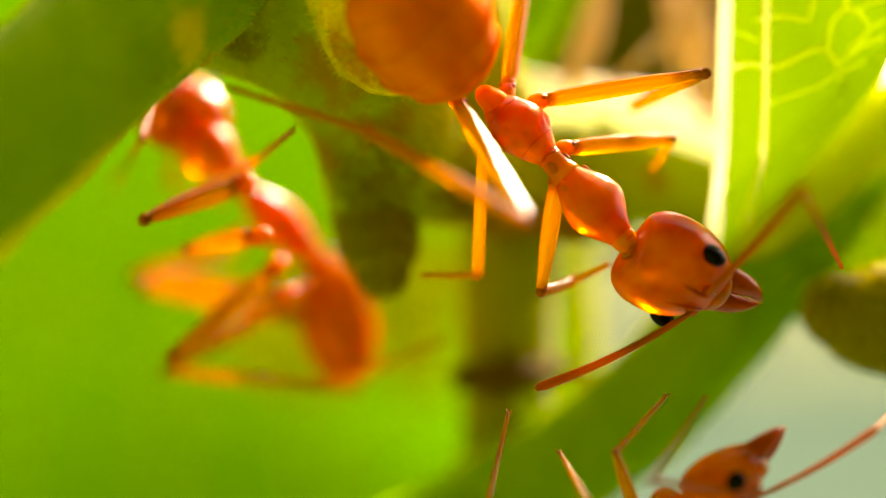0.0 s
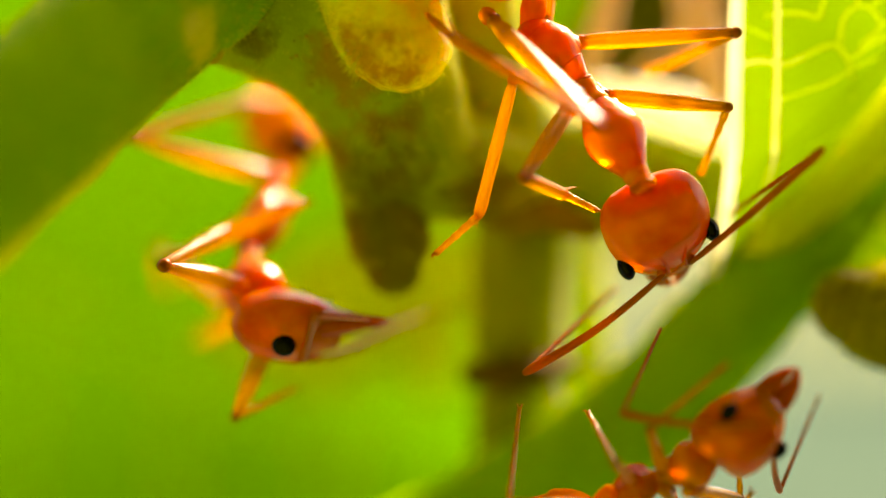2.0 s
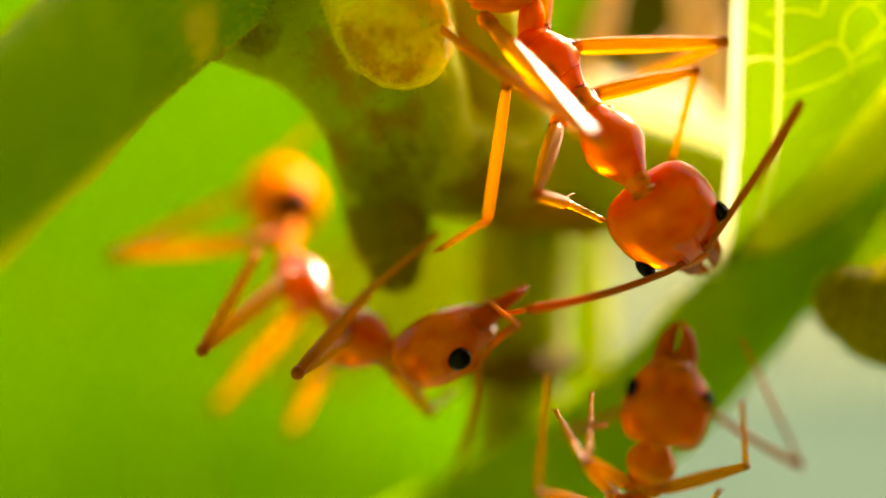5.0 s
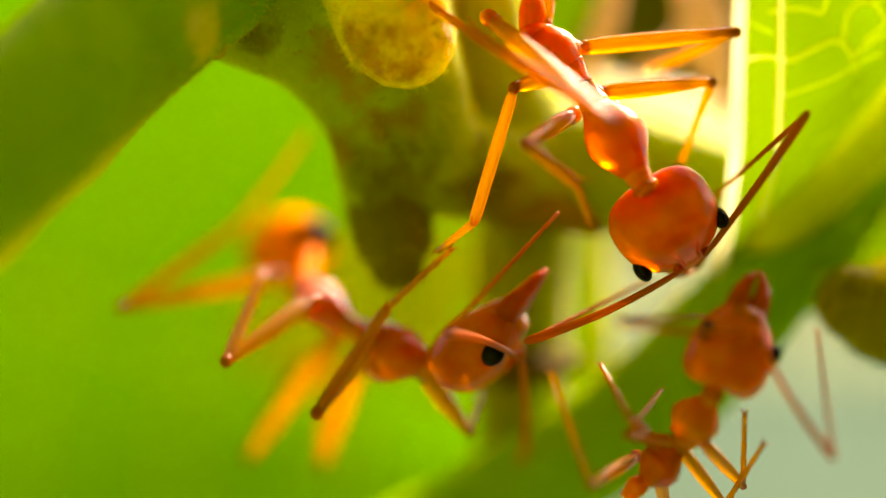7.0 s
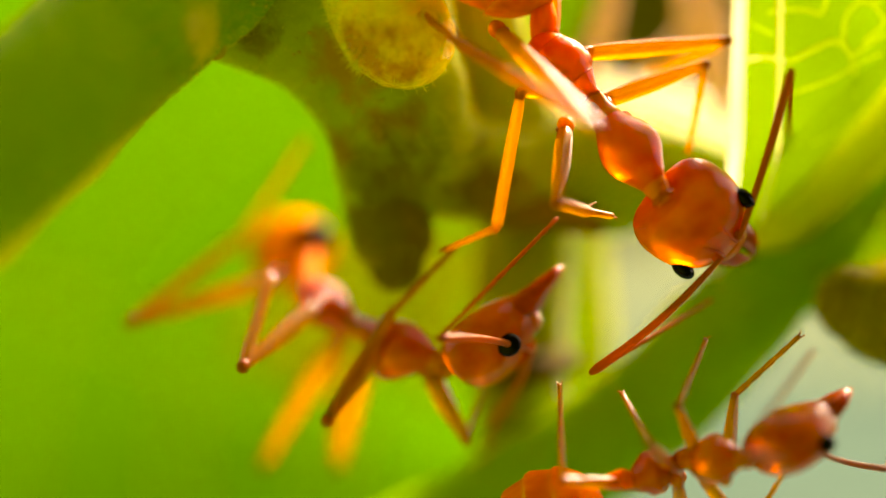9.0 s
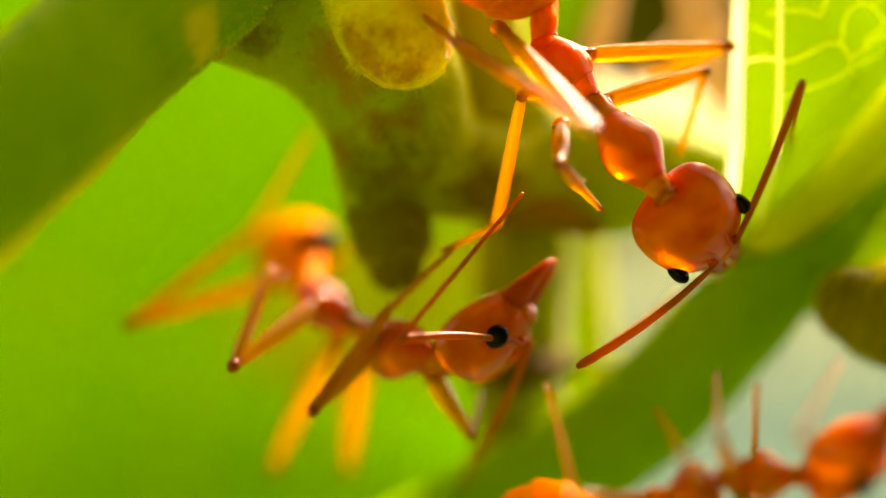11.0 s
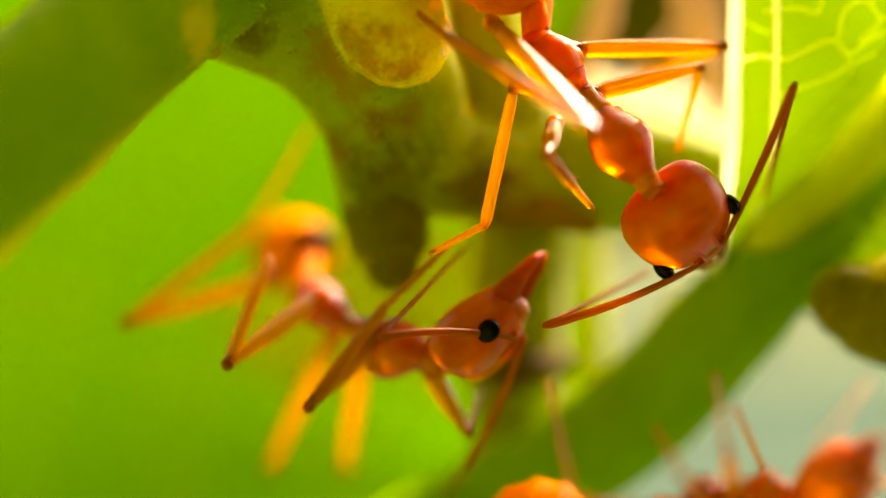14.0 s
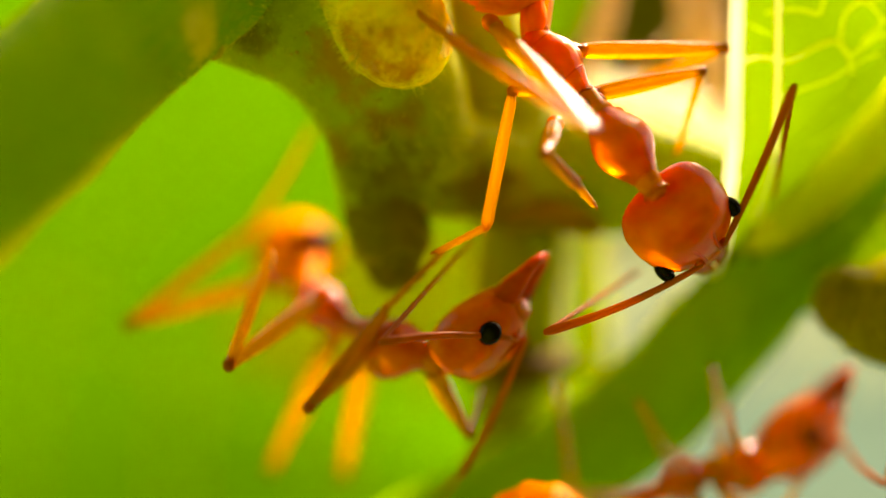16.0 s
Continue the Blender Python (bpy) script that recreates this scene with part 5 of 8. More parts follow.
NEAR["mid_left_knee"] = [(0, 4.9, 27.82, 3.31), (0.5, 4.75, 27.86, 3.3), (1, 4.79, 27.91, 3.09), (1.5, 5.28, 28.49, 3.68), (2, 5.35, 28.31, 4.05), (2.5, 5.37, 28.4, 4.02), (3, 5.35, 28.72, 3.94), (3.5, 5.13, 29.19, 3.45), (4, 5.04, 29.14, 3.77), (6.5, 5.4, 28.39, 4.1), (7, 5.33, 28.58, 4.02), (7.5, 5.26, 28.59, 4.12), (8, 5.34, 29.15, 3.97), (8.5, 5.32, 29.18, 3.97), (9, 5.31, 29.21, 3.96), (11.5, 5.38, 29.21, 3.85), (12, 5.4, 29.11, 3.76), (12.5, 5.34, 29.24, 3.79), (13, 5.32, 29.13, 3.87), (13.5, 5.31, 29.14, 3.84), (14, 5.3, 29.15, 3.82), (14.5, 5.3, 29.11, 3.8), (15, 5.3, 29.08, 3.79), (16, 5.28, 29.11, 3.8)]
NEAR["mid_left_ankle"] = [(0, 3.9, 30.19, 2.93), (0.5, 3.76, 30.23, 2.9), (1, 3.74, 30.26, 2.76), (1.5, 4.13, 30.82, 3.5), (2, 4.06, 30.52, 3.58), (2.5, 4.08, 30.61, 3.57), (3, 4.03, 30.91, 3.47), (3.5, 4.18, 31.6, 3.21), (4, 3.83, 31.41, 3.4), (6.5, 4.12, 30.61, 3.67), (7, 4.03, 30.79, 3.57), (7.5, 4.03, 30.81, 3.54), (8, 4.11, 31.4, 3.57), (8.5, 4.11, 31.44, 3.57), (9, 4.11, 31.49, 3.57), (11.5, 4.09, 31.44, 3.54), (12, 4.07, 31.33, 3.52), (12.5, 4.09, 31.51, 3.53), (13, 4.07, 31.39, 3.51), (13.5, 4.07, 31.41, 3.51), (14, 4.07, 31.42, 3.51), (14.5, 4.06, 31.38, 3.5), (15, 4.05, 31.34, 3.49), (16, 4.05, 31.38, 3.48)]
NEAR["fore_left_hip"] = [(0, 2.52, 28.28, 2), (0.5, 2.43, 28.28, 2.3), (1, 2.57, 28.29, 2.42), (1.5, 2.96, 28.29, 2.69), (2, 2.94, 28.29, 2.89), (2.5, 2.84, 28.29, 2.84), (3, 2.75, 28.3, 2.71), (3.5, 2.82, 28.3, 2.67), (4, 2.52, 28.3, 2.75), (6.5, 2.83, 28.31, 2.98), (7, 2.77, 28.31, 2.87), (7.5, 2.67, 28.3, 2.94), (8, 2.88, 28.31, 2.75), (8.5, 2.86, 28.3, 2.74), (9, 2.84, 28.31, 2.72), (11.5, 2.86, 28.3, 2.74), (12, 2.83, 28.3, 2.77), (12.5, 2.81, 28.3, 2.81), (13, 2.81, 28.31, 2.86), (13.5, 2.79, 28.3, 2.86), (14, 2.77, 28.3, 2.86), (14.5, 2.76, 28.29, 2.85), (15, 2.75, 28.29, 2.85), (16, 2.72, 28.3, 2.85)]
NEAR["fore_left_knee"] = [(0, 4.53, 29.24, 2.25), (0.5, 4.53, 29.09, 2.21), (1, 4.46, 29.5, 2.58), (1.5, 5.12, 28.9, 2.52), (2, 5.18, 28.19, 2.67), (2.5, 5.06, 28.57, 3.04), (3, 4.87, 28.91, 3.14), (3.5, 4.3, 29.86, 3.31), (4, 4.33, 29.34, 3.58), (6.5, 5.07, 28.51, 3.05), (7, 4.94, 28.86, 3.13), (7.5, 4.74, 28.95, 3.54), (8, 4.91, 29, 3.42), (8.5, 4.88, 28.99, 3.45), (9, 4.84, 28.99, 3.48), (11.5, 4.88, 29.08, 3.35), (12, 4.88, 29.05, 3.35), (12.5, 4.85, 29.06, 3.36), (13, 4.85, 29.06, 3.43), (13.5, 4.84, 29.03, 3.42), (14, 4.84, 29.01, 3.41), (14.5, 4.84, 28.97, 3.39), (15, 4.85, 28.93, 3.37), (16, 4.82, 28.93, 3.35)]
NEAR["fore_left_foot"] = [(0, 4.39, 30.92, 1.75), (0.5, 4.39, 30.77, 1.71), (1, 4.66, 29.75, 0.86), (1.5, 5.05, 30.28, 1.44), (2, 4.89, 29.46, 1.5), (2.5, 4.09, 29.13, 1.69), (3, 4.29, 29.98, 1.89), (3.5, 4.29, 30.7, 1.77), (4, 4.34, 29.45, 1.84), (6.5, 4.34, 29.43, 1.75), (7, 4.48, 29.67, 1.65), (7.5, 4.55, 29.77, 2), (8, 4.6, 29.72, 1.86), (8.5, 4.61, 29.69, 1.87), (9, 4.63, 29.66, 1.88), (11.5, 4.51, 30.02, 1.92), (12, 4.54, 30.01, 1.92), (12.5, 4.51, 30.02, 1.93), (13, 4.52, 29.89, 1.92), (13.5, 4.54, 29.89, 1.92), (14, 4.55, 29.89, 1.92), (14.5, 4.54, 29.85, 1.91), (15, 4.54, 29.81, 1.89), (16, 4.5, 29.83, 1.89)]
NEAR["hind_left_hip"] = [(0, 1.37, 28.48, 3.13), (0.5, 1.25, 28.48, 3.51), (1, 1.44, 28.49, 3.59), (1.5, 1.89, 28.49, 3.96), (2, 1.87, 28.49, 4.21), (2.5, 1.85, 28.49, 4.12), (3, 1.83, 28.49, 4.03), (3.5, 1.88, 28.49, 3.68), (4, 1.75, 28.49, 3.97), (6.5, 1.86, 28.5, 4.2), (7, 1.8, 28.5, 4.09), (7.5, 1.88, 28.5, 4), (8, 1.96, 28.51, 3.92), (8.5, 1.95, 28.5, 3.92), (9, 1.94, 28.5, 3.93), (11.5, 1.89, 28.5, 3.95), (12, 1.88, 28.5, 3.96), (12.5, 1.87, 28.5, 3.96), (13, 1.86, 28.5, 3.96), (13.5, 1.85, 28.5, 3.97), (14, 1.84, 28.5, 3.97), (14.5, 1.83, 28.49, 3.98), (15, 1.82, 28.49, 3.98), (16, 1.8, 28.5, 3.99)]
NEAR["hind_left_knee"] = [(0, 1.84, 29.87, 5.85), (0.5, 1.61, 30.28, 6.01), (1, 1.75, 30.29, 6.09), (1.5, 2.06, 29.46, 6.9), (2, 2.08, 29.34, 7.18), (2.5, 2.05, 29.29, 7.11), (3, 2.02, 29.25, 7.04), (3.5, 1.93, 28.42, 6.78), (4, 1.97, 29.36, 6.94), (6.5, 2, 29.77, 7.03), (7, 1.99, 29.59, 6.98), (7.5, 1.99, 29.46, 6.95), (8, 1.98, 29.31, 6.91), (8.5, 1.98, 29.31, 6.91), (9, 1.99, 29.33, 6.92), (11.5, 2, 29.38, 6.92), (12, 2, 29.39, 6.92), (12.5, 2.01, 29.4, 6.92), (13, 2.01, 29.41, 6.92), (13.5, 2.01, 29.42, 6.93), (14, 2.01, 29.43, 6.93), (14.5, 2.02, 29.43, 6.93), (15, 2.02, 29.44, 6.93), (16, 2.03, 29.46, 6.93)]
NEAR["hind_left_ankle"] = [(0, 2.64, 30.91, 8.55), (0.5, 2.66, 31.25, 8.65), (1, 2.67, 31.45, 8.7), (1.5, 2.68, 31.71, 8.77), (2, 2.68, 31.8, 8.8), (2.5, 2.67, 31.71, 8.78), (3, 2.65, 31.62, 8.75), (3.5, 2.57, 30.78, 8.52), (4, 2.64, 31.65, 8.77), (6.5, 2.63, 32.04, 8.88), (7, 2.61, 31.87, 8.84), (7.5, 2.6, 31.73, 8.81), (8, 2.58, 31.59, 8.77), (8.5, 2.57, 31.59, 8.77), (9, 2.56, 31.61, 8.78), (11.5, 2.53, 31.65, 8.81), (12, 2.52, 31.67, 8.81), (12.5, 2.52, 31.67, 8.82), (13, 2.51, 31.68, 8.82), (13.5, 2.5, 31.69, 8.83), (14, 2.5, 31.69, 8.83), (14.5, 2.49, 31.69, 8.84), (15, 2.49, 31.7, 8.84), (16, 2.47, 31.72, 8.85)]
TURNING = {}
TURNING["head_place"] = [(0, -5.33, 32.32, 3.09), (0.3, -5.03, 31.12, 1.46), (0.5, -4.65, 30.6, 0.43), (1, -3.55, 29.88, 0.08), (1.5, -3.56, 29.71, -0.37), (2, -2.99, 29.59, -1.35), (2.5, -2.12, 29.57, -1.63), (3, -1.19, 29.54, -1.69), (3.5, -0.81, 29.52, -1.63), (4, -0.44, 29.51, -1.75), (6.5, 0.48, 29.4, -1.85), (7, 0.57, 29.39, -1.82), (7.5, 0.68, 29.38, -1.9), (8, 0.82, 29.39, -1.9), (8.5, 0.89, 29.38, -1.85), (9, 0.82, 29.37, -1.72), (11.5, 0.73, 29.33, -1.58), (12, 0.75, 29.32, -1.59), (12.5, 0.76, 29.31, -1.6), (13, 0.74, 29.31, -1.6), (13.5, 0.71, 29.31, -1.59), (14, 0.68, 29.3, -1.59), (14.5, 0.68, 29.3, -1.58), (15, 0.68, 29.29, -1.57), (16, 0.67, 29.28, -1.58)]
TURNING["head_turn"] = [(0, 42.6, -10.7, 28.4), (0.3, 146.3, 53.2, 17.1), (0.5, 146.3, 53.2, 17.1), (1, 163.4, 54, 53), (1.5, 175.6, 40.9, 61.4), (2, -172.5, 1.4, 75.2), (2.5, 178.7, 5.5, 73.6), (3, 164.4, -4.3, 77.2), (3.5, 160.8, -2.9, 83.5), (4, 165.4, -1.5, 91.3), (6.5, 140, -1, 76.1), (7, 142.2, -0.3, 78.5), (7.5, 144.6, 4.9, 77.1), (8, 143.4, 5.8, 81.4), (8.5, 143.2, 6.5, 88.1), (9, 143.7, 6.3, 83.2), (11.5, 140.1, 10.4, 71.1), (12, 139.8, 10.4, 70.8), (12.5, 139.4, 10.3, 70.4), (13, 138.9, 9.8, 70.5), (13.5, 138.3, 10.5, 70.9), (14, 137.6, 11.3, 71.4), (14.5, 137.4, 10.2, 71.5), (15, 137.3, 9.2, 71.7), (16, 138.4, 9.5, 71.8)]
TURNING["neck"] = [(0, -4.91, 31.76, 2.53), (0.3, -5.65, 31.68, 1.14), (0.5, -5.27, 31.16, 0.11), (1, -4.38, 30.2, -0.09), (1.5, -4.37, 30.07, -0.45), (2, -3.86, 29.82, -1.28), (2.5, -2.98, 29.81, -1.7), (3, -2.02, 29.75, -1.97), (3.5, -1.63, 29.63, -1.96), (4, -1.3, 29.5, -2.02), (6.5, -0.16, 29.56, -2.46), (7, -0.1, 29.53, -2.41), (7.5, -0.02, 29.49, -2.46), (8, 0.13, 29.43, -2.47), (8.5, 0.2, 29.34, -2.42), (9, 0.13, 29.39, -2.29), (11.5, 0.07, 29.44, -2.18), (12, 0.09, 29.43, -2.2), (12.5, 0.11, 29.43, -2.21), (13, 0.09, 29.43, -2.22), (13.5, 0.07, 29.4, -2.21), (14, 0.04, 29.38, -2.21), (14.5, 0.05, 29.39, -2.21), (15, 0.05, 29.39, -2.2), (16, 0.03, 29.38, -2.2)]
TURNING["waist"] = [(0, -3.86, 32.32, 1.36), (0.5, -3.24, 31.61, 1.58), (1, -3.1, 31.2, 1.36), (1.5, -3.14, 31.3, 1.03), (2, -3.97, 31.4, 0.1), (2.5, -3.73, 31.3, -0.35), (3, -3.24, 31.2, -0.66), (3.5, -3.05, 31.1, -0.82), (4, -2.69, 31, -0.95), (6.5, -2.15, 30.59, -1.31), (7, -2.01, 30.59, -1.45), (7.5, -2.01, 30.59, -1.43), (8, -1.87, 30.58, -1.47), (8.5, -1.89, 30.58, -1.45), (9, -1.91, 30.57, -1.44), (11.5, -1.91, 30.55, -1.42), (12, -1.91, 30.54, -1.43), (12.5, -1.91, 30.54, -1.44), (13, -1.92, 30.53, -1.44), (13.5, -1.92, 30.53, -1.45), (14, -1.92, 30.52, -1.46), (14.5, -1.93, 30.52, -1.46), (15, -1.94, 30.52, -1.45), (16, -1.95, 30.5, -1.44)]
TURNING["rear"] = [(0, -2.74, 33.02, 0.18), (0.5, -3.03, 32.51, 2.16), (1, -2.94, 32.54, 1.89), (1.5, -2.97, 32.56, 1.67), (2, -3.65, 32.59, 1.18), (2.5, -3.64, 32.52, 0.88), (3, -3.69, 32.44, 0.2), (3.5, -3.55, 32.37, 0.09), (4, -3.51, 32.3, 0.07), (6.5, -3.04, 31.99, -0.67), (7, -3, 31.99, -0.74), (7.5, -2.97, 31.99, -0.76), (8, -2.95, 31.99, -0.78), (8.5, -2.94, 31.99, -0.78), (9, -2.93, 31.99, -0.78), (11.5, -2.89, 32, -0.78), (12, -2.89, 32, -0.79), (12.5, -2.89, 32, -0.79), (13, -2.89, 31.99, -0.79), (13.5, -2.89, 32, -0.79), (14, -2.89, 32, -0.8), (14.5, -2.89, 32, -0.8), (15, -2.89, 32.01, -0.8), (16, -2.89, 32, -0.81)]
TURNING["stalk"] = [(0, -2.29, 33.52, -0.43), (0.5, -3.36, 34.01, 2.76), (1, -2.95, 34.07, 2.23), (1.5, -2.98, 34.13, 2.25), (2, -3.3, 34.19, 2.36), (2.5, -3.39, 34.18, 1.74), (3, -3.34, 34.16, 1.15), (3.5, -3.29, 34.15, 1.04), (4, -3.77, 34.14, 1.45), (6.5, -2.92, 34.06, 0.14), (7, -3.01, 34.05, 0.15), (7.5, -3.04, 34.03, 0.14), (8, -3.07, 34.02, 0.14), (8.5, -3.04, 34.01, 0.12), (9, -3.01, 33.99, 0.1), (11.5, -2.84, 33.92, 0), (12, -2.84, 33.91, 0), (12.5, -2.85, 33.9, -0.01), (13, -2.85, 33.88, -0.01), (13.5, -2.85, 33.87, -0.01), (14, -2.86, 33.86, -0.01), (14.5, -2.86, 33.85, -0.02), (15, -2.86, 33.83, -0.02), (16, -2.87, 33.8, -0.02)]
TURNING["gaster"] = [(0, -2.11, 33.52, -1.29), (0.5, -2.6, 35.9, 2.5), (1, -2.5, 36, 2.4), (1.5, -2.55, 36, 2.4), (2, -3.66, 34.97, 2.87), (2.5, -3.59, 34.96, 2.32), (3, -3.54, 34.96, 1.78), (3.5, -3.53, 34.95, 1.66), (4, -3.8, 34.95, 1.87), (6.5, -3.52, 34.91, 0.04), (7, -3.55, 34.91, 0.03), (7.5, -3.53, 34.9, 0.02), (8, -3.52, 34.89, 0.01), (8.5, -3.5, 34.89, 0.01), (9, -3.47, 34.88, 0), (11.5, -3.35, 34.85, -0.03), (12, -3.35, 34.85, -0.03), (12.5, -3.35, 34.85, -0.03), (13, -3.36, 34.83, -0.03), (13.5, -3.36, 34.83, -0.04), (14, -3.36, 34.83, -0.04), (14.5, -3.36, 34.82, -0.04), (15, -3.37, 34.82, -0.05), (16, -3.37, 34.8, -0.05)]
TURNING["lbase"] = [(0, -5.68, 32.08, 3.85), (0.3, -5.14, 30.26, 1.53), (0.5, -4.76, 29.74, 0.5), (1, -3.33, 29.05, 0.03), (1.5, -3.34, 28.92, -0.64), (2, -2.65, 29.2, -2.04), (2.5, -1.69, 29.1, -2.23), (3, -0.59, 29.16, -2.18), (3.5, -0.14, 29.2, -2.07), (4, 0.23, 29.27, -2.24), (6.5, 1.2, 28.94, -2.01), (7, 1.3, 28.96, -2.01), (7.5, 1.39, 28.92, -2.09), (8, 1.56, 28.98, -2.07), (8.5, 1.68, 29.06, -2.01), (9, 1.58, 28.98, -1.89), (11.5, 1.4, 28.79, -1.68), (12, 1.41, 28.78, -1.69), (12.5, 1.43, 28.77, -1.7), (13, 1.4, 28.77, -1.69), (13.5, 1.38, 28.77, -1.67), (14, 1.36, 28.77, -1.65), (14.5, 1.36, 28.77, -1.64), (15, 1.36, 28.76, -1.64), (16, 1.35, 28.76, -1.66)]
TURNING["rbase"] = [(0, -5.21, 32.33, 3.95), (0.3, -4.83, 30.36, 1.1), (0.5, -4.45, 29.84, 0.07), (1, -3.14, 29.3, -0.41), (1.5, -3.15, 29.27, -0.99), (2, -2.51, 29.73, -2.05), (2.5, -1.54, 29.61, -2.28), (3, -0.47, 29.69, -2.14), (3.5, -0.08, 29.73, -2.04), (4, 0.22, 29.81, -2.22), (6.5, 1.33, 29.47, -2), (7, 1.41, 29.49, -2.01), (7.5, 1.51, 29.45, -2.14), (8, 1.64, 29.51, -2.13), (8.5, 1.7, 29.6, -2.08), (9, 1.64, 29.52, -1.95), (11.5, 1.57, 29.29, -1.78), (12, 1.59, 29.28, -1.79), (12.5, 1.61, 29.27, -1.79), (13, 1.58, 29.27, -1.78), (13.5, 1.56, 29.27, -1.77), (14, 1.53, 29.27, -1.75), (14.5, 1.53, 29.27, -1.74), (15, 1.53, 29.27, -1.72), (16, 1.51, 29.26, -1.75)]
TURNING["antenna_left_elbow"] = [(0, -5.61, 29.68, 2.22), (0.3, -6.42, 27.85, 2.5), (0.5, -6.04, 27.33, 1.47), (1, -5.15, 28.52, 2.22), (1.5, -5.49, 27.33, 0.5), (2, -2.19, 26.51, -1.08), (2.5, -1.79, 26.31, -1.45), (3, 0.01, 26.34, -1.86), (3.5, 1.5, 27.01, -1.11), (4, 1.7, 26.86, -1.56), (6.5, 0.46, 26.33, -0.98), (7, -0.02, 26.45, -1.43), (7.5, 0.22, 26.51, -0.98), (8, 0.42, 26.42, -1.34), (8.5, 1.08, 26.26, -1.58), (9, -0.16, 26.69, -1.53), (11.5, -0.96, 27.12, -1.54), (12, -0.98, 27.15, -1.56), (12.5, -1, 27.19, -1.58), (13, -1.04, 27.21, -1.57), (13.5, -1.08, 27.24, -1.55), (14, -1.12, 27.26, -1.54), (14.5, -1.11, 27.25, -1.57), (15, -1.11, 27.24, -1.61), (16, -1.15, 27.28, -1.62)]
TURNING["antenna_left_tip"] = [(0, -6.83, 32.98, 1.51), (0.3, -5.66, 31.27, 3.3), (0.5, -5.28, 30.75, 2.27), (1, -2.57, 31.01, 2.51), (1.5, -1.9, 27.53, 0.32), (2, -1.05, 29.91, -1.32), (2.5, 0.78, 28.77, -0.9), (3, 1.23, 29.04, 0.18), (3.5, 2.19, 30.46, -0.36), (4, -0.08, 29.9, -2.34), (6.5, 2.03, 28.74, 1.19), (7, 2.06, 28.47, 0.7), (7.5, 2.13, 29.39, 0.04), (8, 2.22, 29.22, 0.01), (8.5, 3.36, 27.98, 0.61), (9, 2.06, 28.56, 0.61), (11.5, 1.24, 27.98, 1.18), (12, 1.25, 27.86, 1.18), (12.5, 1.26, 27.7, 1.18), (13, 1.21, 27.81, 1.18), (13.5, 0.88, 29.27, 0.68), (14, 0.51, 30.02, 0.12), (14.5, 0.54, 29.94, 0.16), (15, 0.58, 29.86, 0.2), (16, 0.52, 29.9, 0.2)]
TURNING["antenna_right_elbow"] = [(0, -5.79, 33.95, 1.55), (0.3, -5.04, 31.61, -1.56), (0.5, -4.66, 31.09, -2.59), (1, -1.95, 29.05, -3.1), (1.5, -2.37, 30.28, -3.65), (2, -1.01, 32.2, -1.48), (2.5, -0.53, 31.53, -4.28), (3, -0.63, 31.96, -4.01), (3.5, 1.3, 31.63, -3.84), (4, -0.49, 31.74, -4.34), (6.5, 1.54, 31.71, -3.91), (7, 1.6, 31.64, -4.03), (7.5, 1.4, 31.7, -4.04), (8, 1.19, 31.71, -4.05), (8.5, 1.06, 31.89, -3.82), (9, 0.92, 31.87, -3.58), (11.5, 0.51, 30.61, -4.2), (12, 0.54, 30.58, -4.22), (12.5, 0.57, 30.56, -4.24), (13, 0.53, 30.47, -4.26), (13.5, 0.49, 30.36, -4.29), (14, 0.44, 30.26, -4.31), (14.5, 0.4, 30.11, -4.33), (15, 0.36, 29.94, -4.35), (16, 0.31, 29.96, -4.35)]
TURNING["antenna_right_tip"] = [(0, -4.74, 37.39, 1.44), (0.3, -5.93, 35.08, -1.97), (0.5, -5.55, 34.56, -3), (1, 0.8, 28.97, -0.77), (1.5, 0.54, 32.18, -2.71), (2, 1.45, 34.76, -0.9), (2.5, 0.18, 34.75, -5.73), (3, -1.15, 35.32, -5.2), (3.5, 0.93, 35.16, -3.24), (4, -1.12, 35.07, -5.56), (6.5, 1.37, 34.76, -5.81), (7, 1.16, 34.73, -5.81), (7.5, 0.95, 34.79, -5.83), (8, 0.74, 34.8, -5.84), (8.5, 0.64, 34.84, -5.84), (9, 0.53, 34.67, -5.81), (11.5, 0.01, 33.87, -5.63), (12, -0.03, 33.84, -5.63), (12.5, -0.06, 33.82, -5.63), (13, -0.1, 33.74, -5.62), (13.5, -0.14, 33.65, -5.61), (14, -0.18, 33.56, -5.6), (14.5, -0.22, 33.43, -5.58), (15, -0.25, 33.27, -5.56), (16, -0.33, 33.29, -5.56)]
TURNING["hind_left_hip"] = [(0, -2.94, 32.52, -0.77), (0.5, -3.33, 32.52, 1.81), (1, -3.29, 32.52, 1.42), (1.5, -3.38, 32.52, 1.19), (2, -3.76, 32.53, 1.65), (2.5, -3.76, 32.54, 1.3), (3, -4.04, 32.55, 0.86), (3.5, -3.85, 32.56, 0.81), (4, -4.02, 32.57, 0.73), (6.5, -3.84, 32.61, -0.56), (7, -3.84, 32.62, -0.6), (7.5, -3.81, 32.63, -0.62), (8, -3.79, 32.64, -0.64), (8.5, -3.78, 32.65, -0.65), (9, -3.78, 32.66, -0.65), (11.5, -3.77, 32.71, -0.66), (12, -3.76, 32.72, -0.66), (12.5, -3.76, 32.73, -0.67), (13, -3.76, 32.74, -0.67), (13.5, -3.76, 32.75, -0.67), (14, -3.75, 32.76, -0.67), (14.5, -3.75, 32.78, -0.68), (15, -3.75, 32.79, -0.68), (16, -3.74, 32.8, -0.68)]
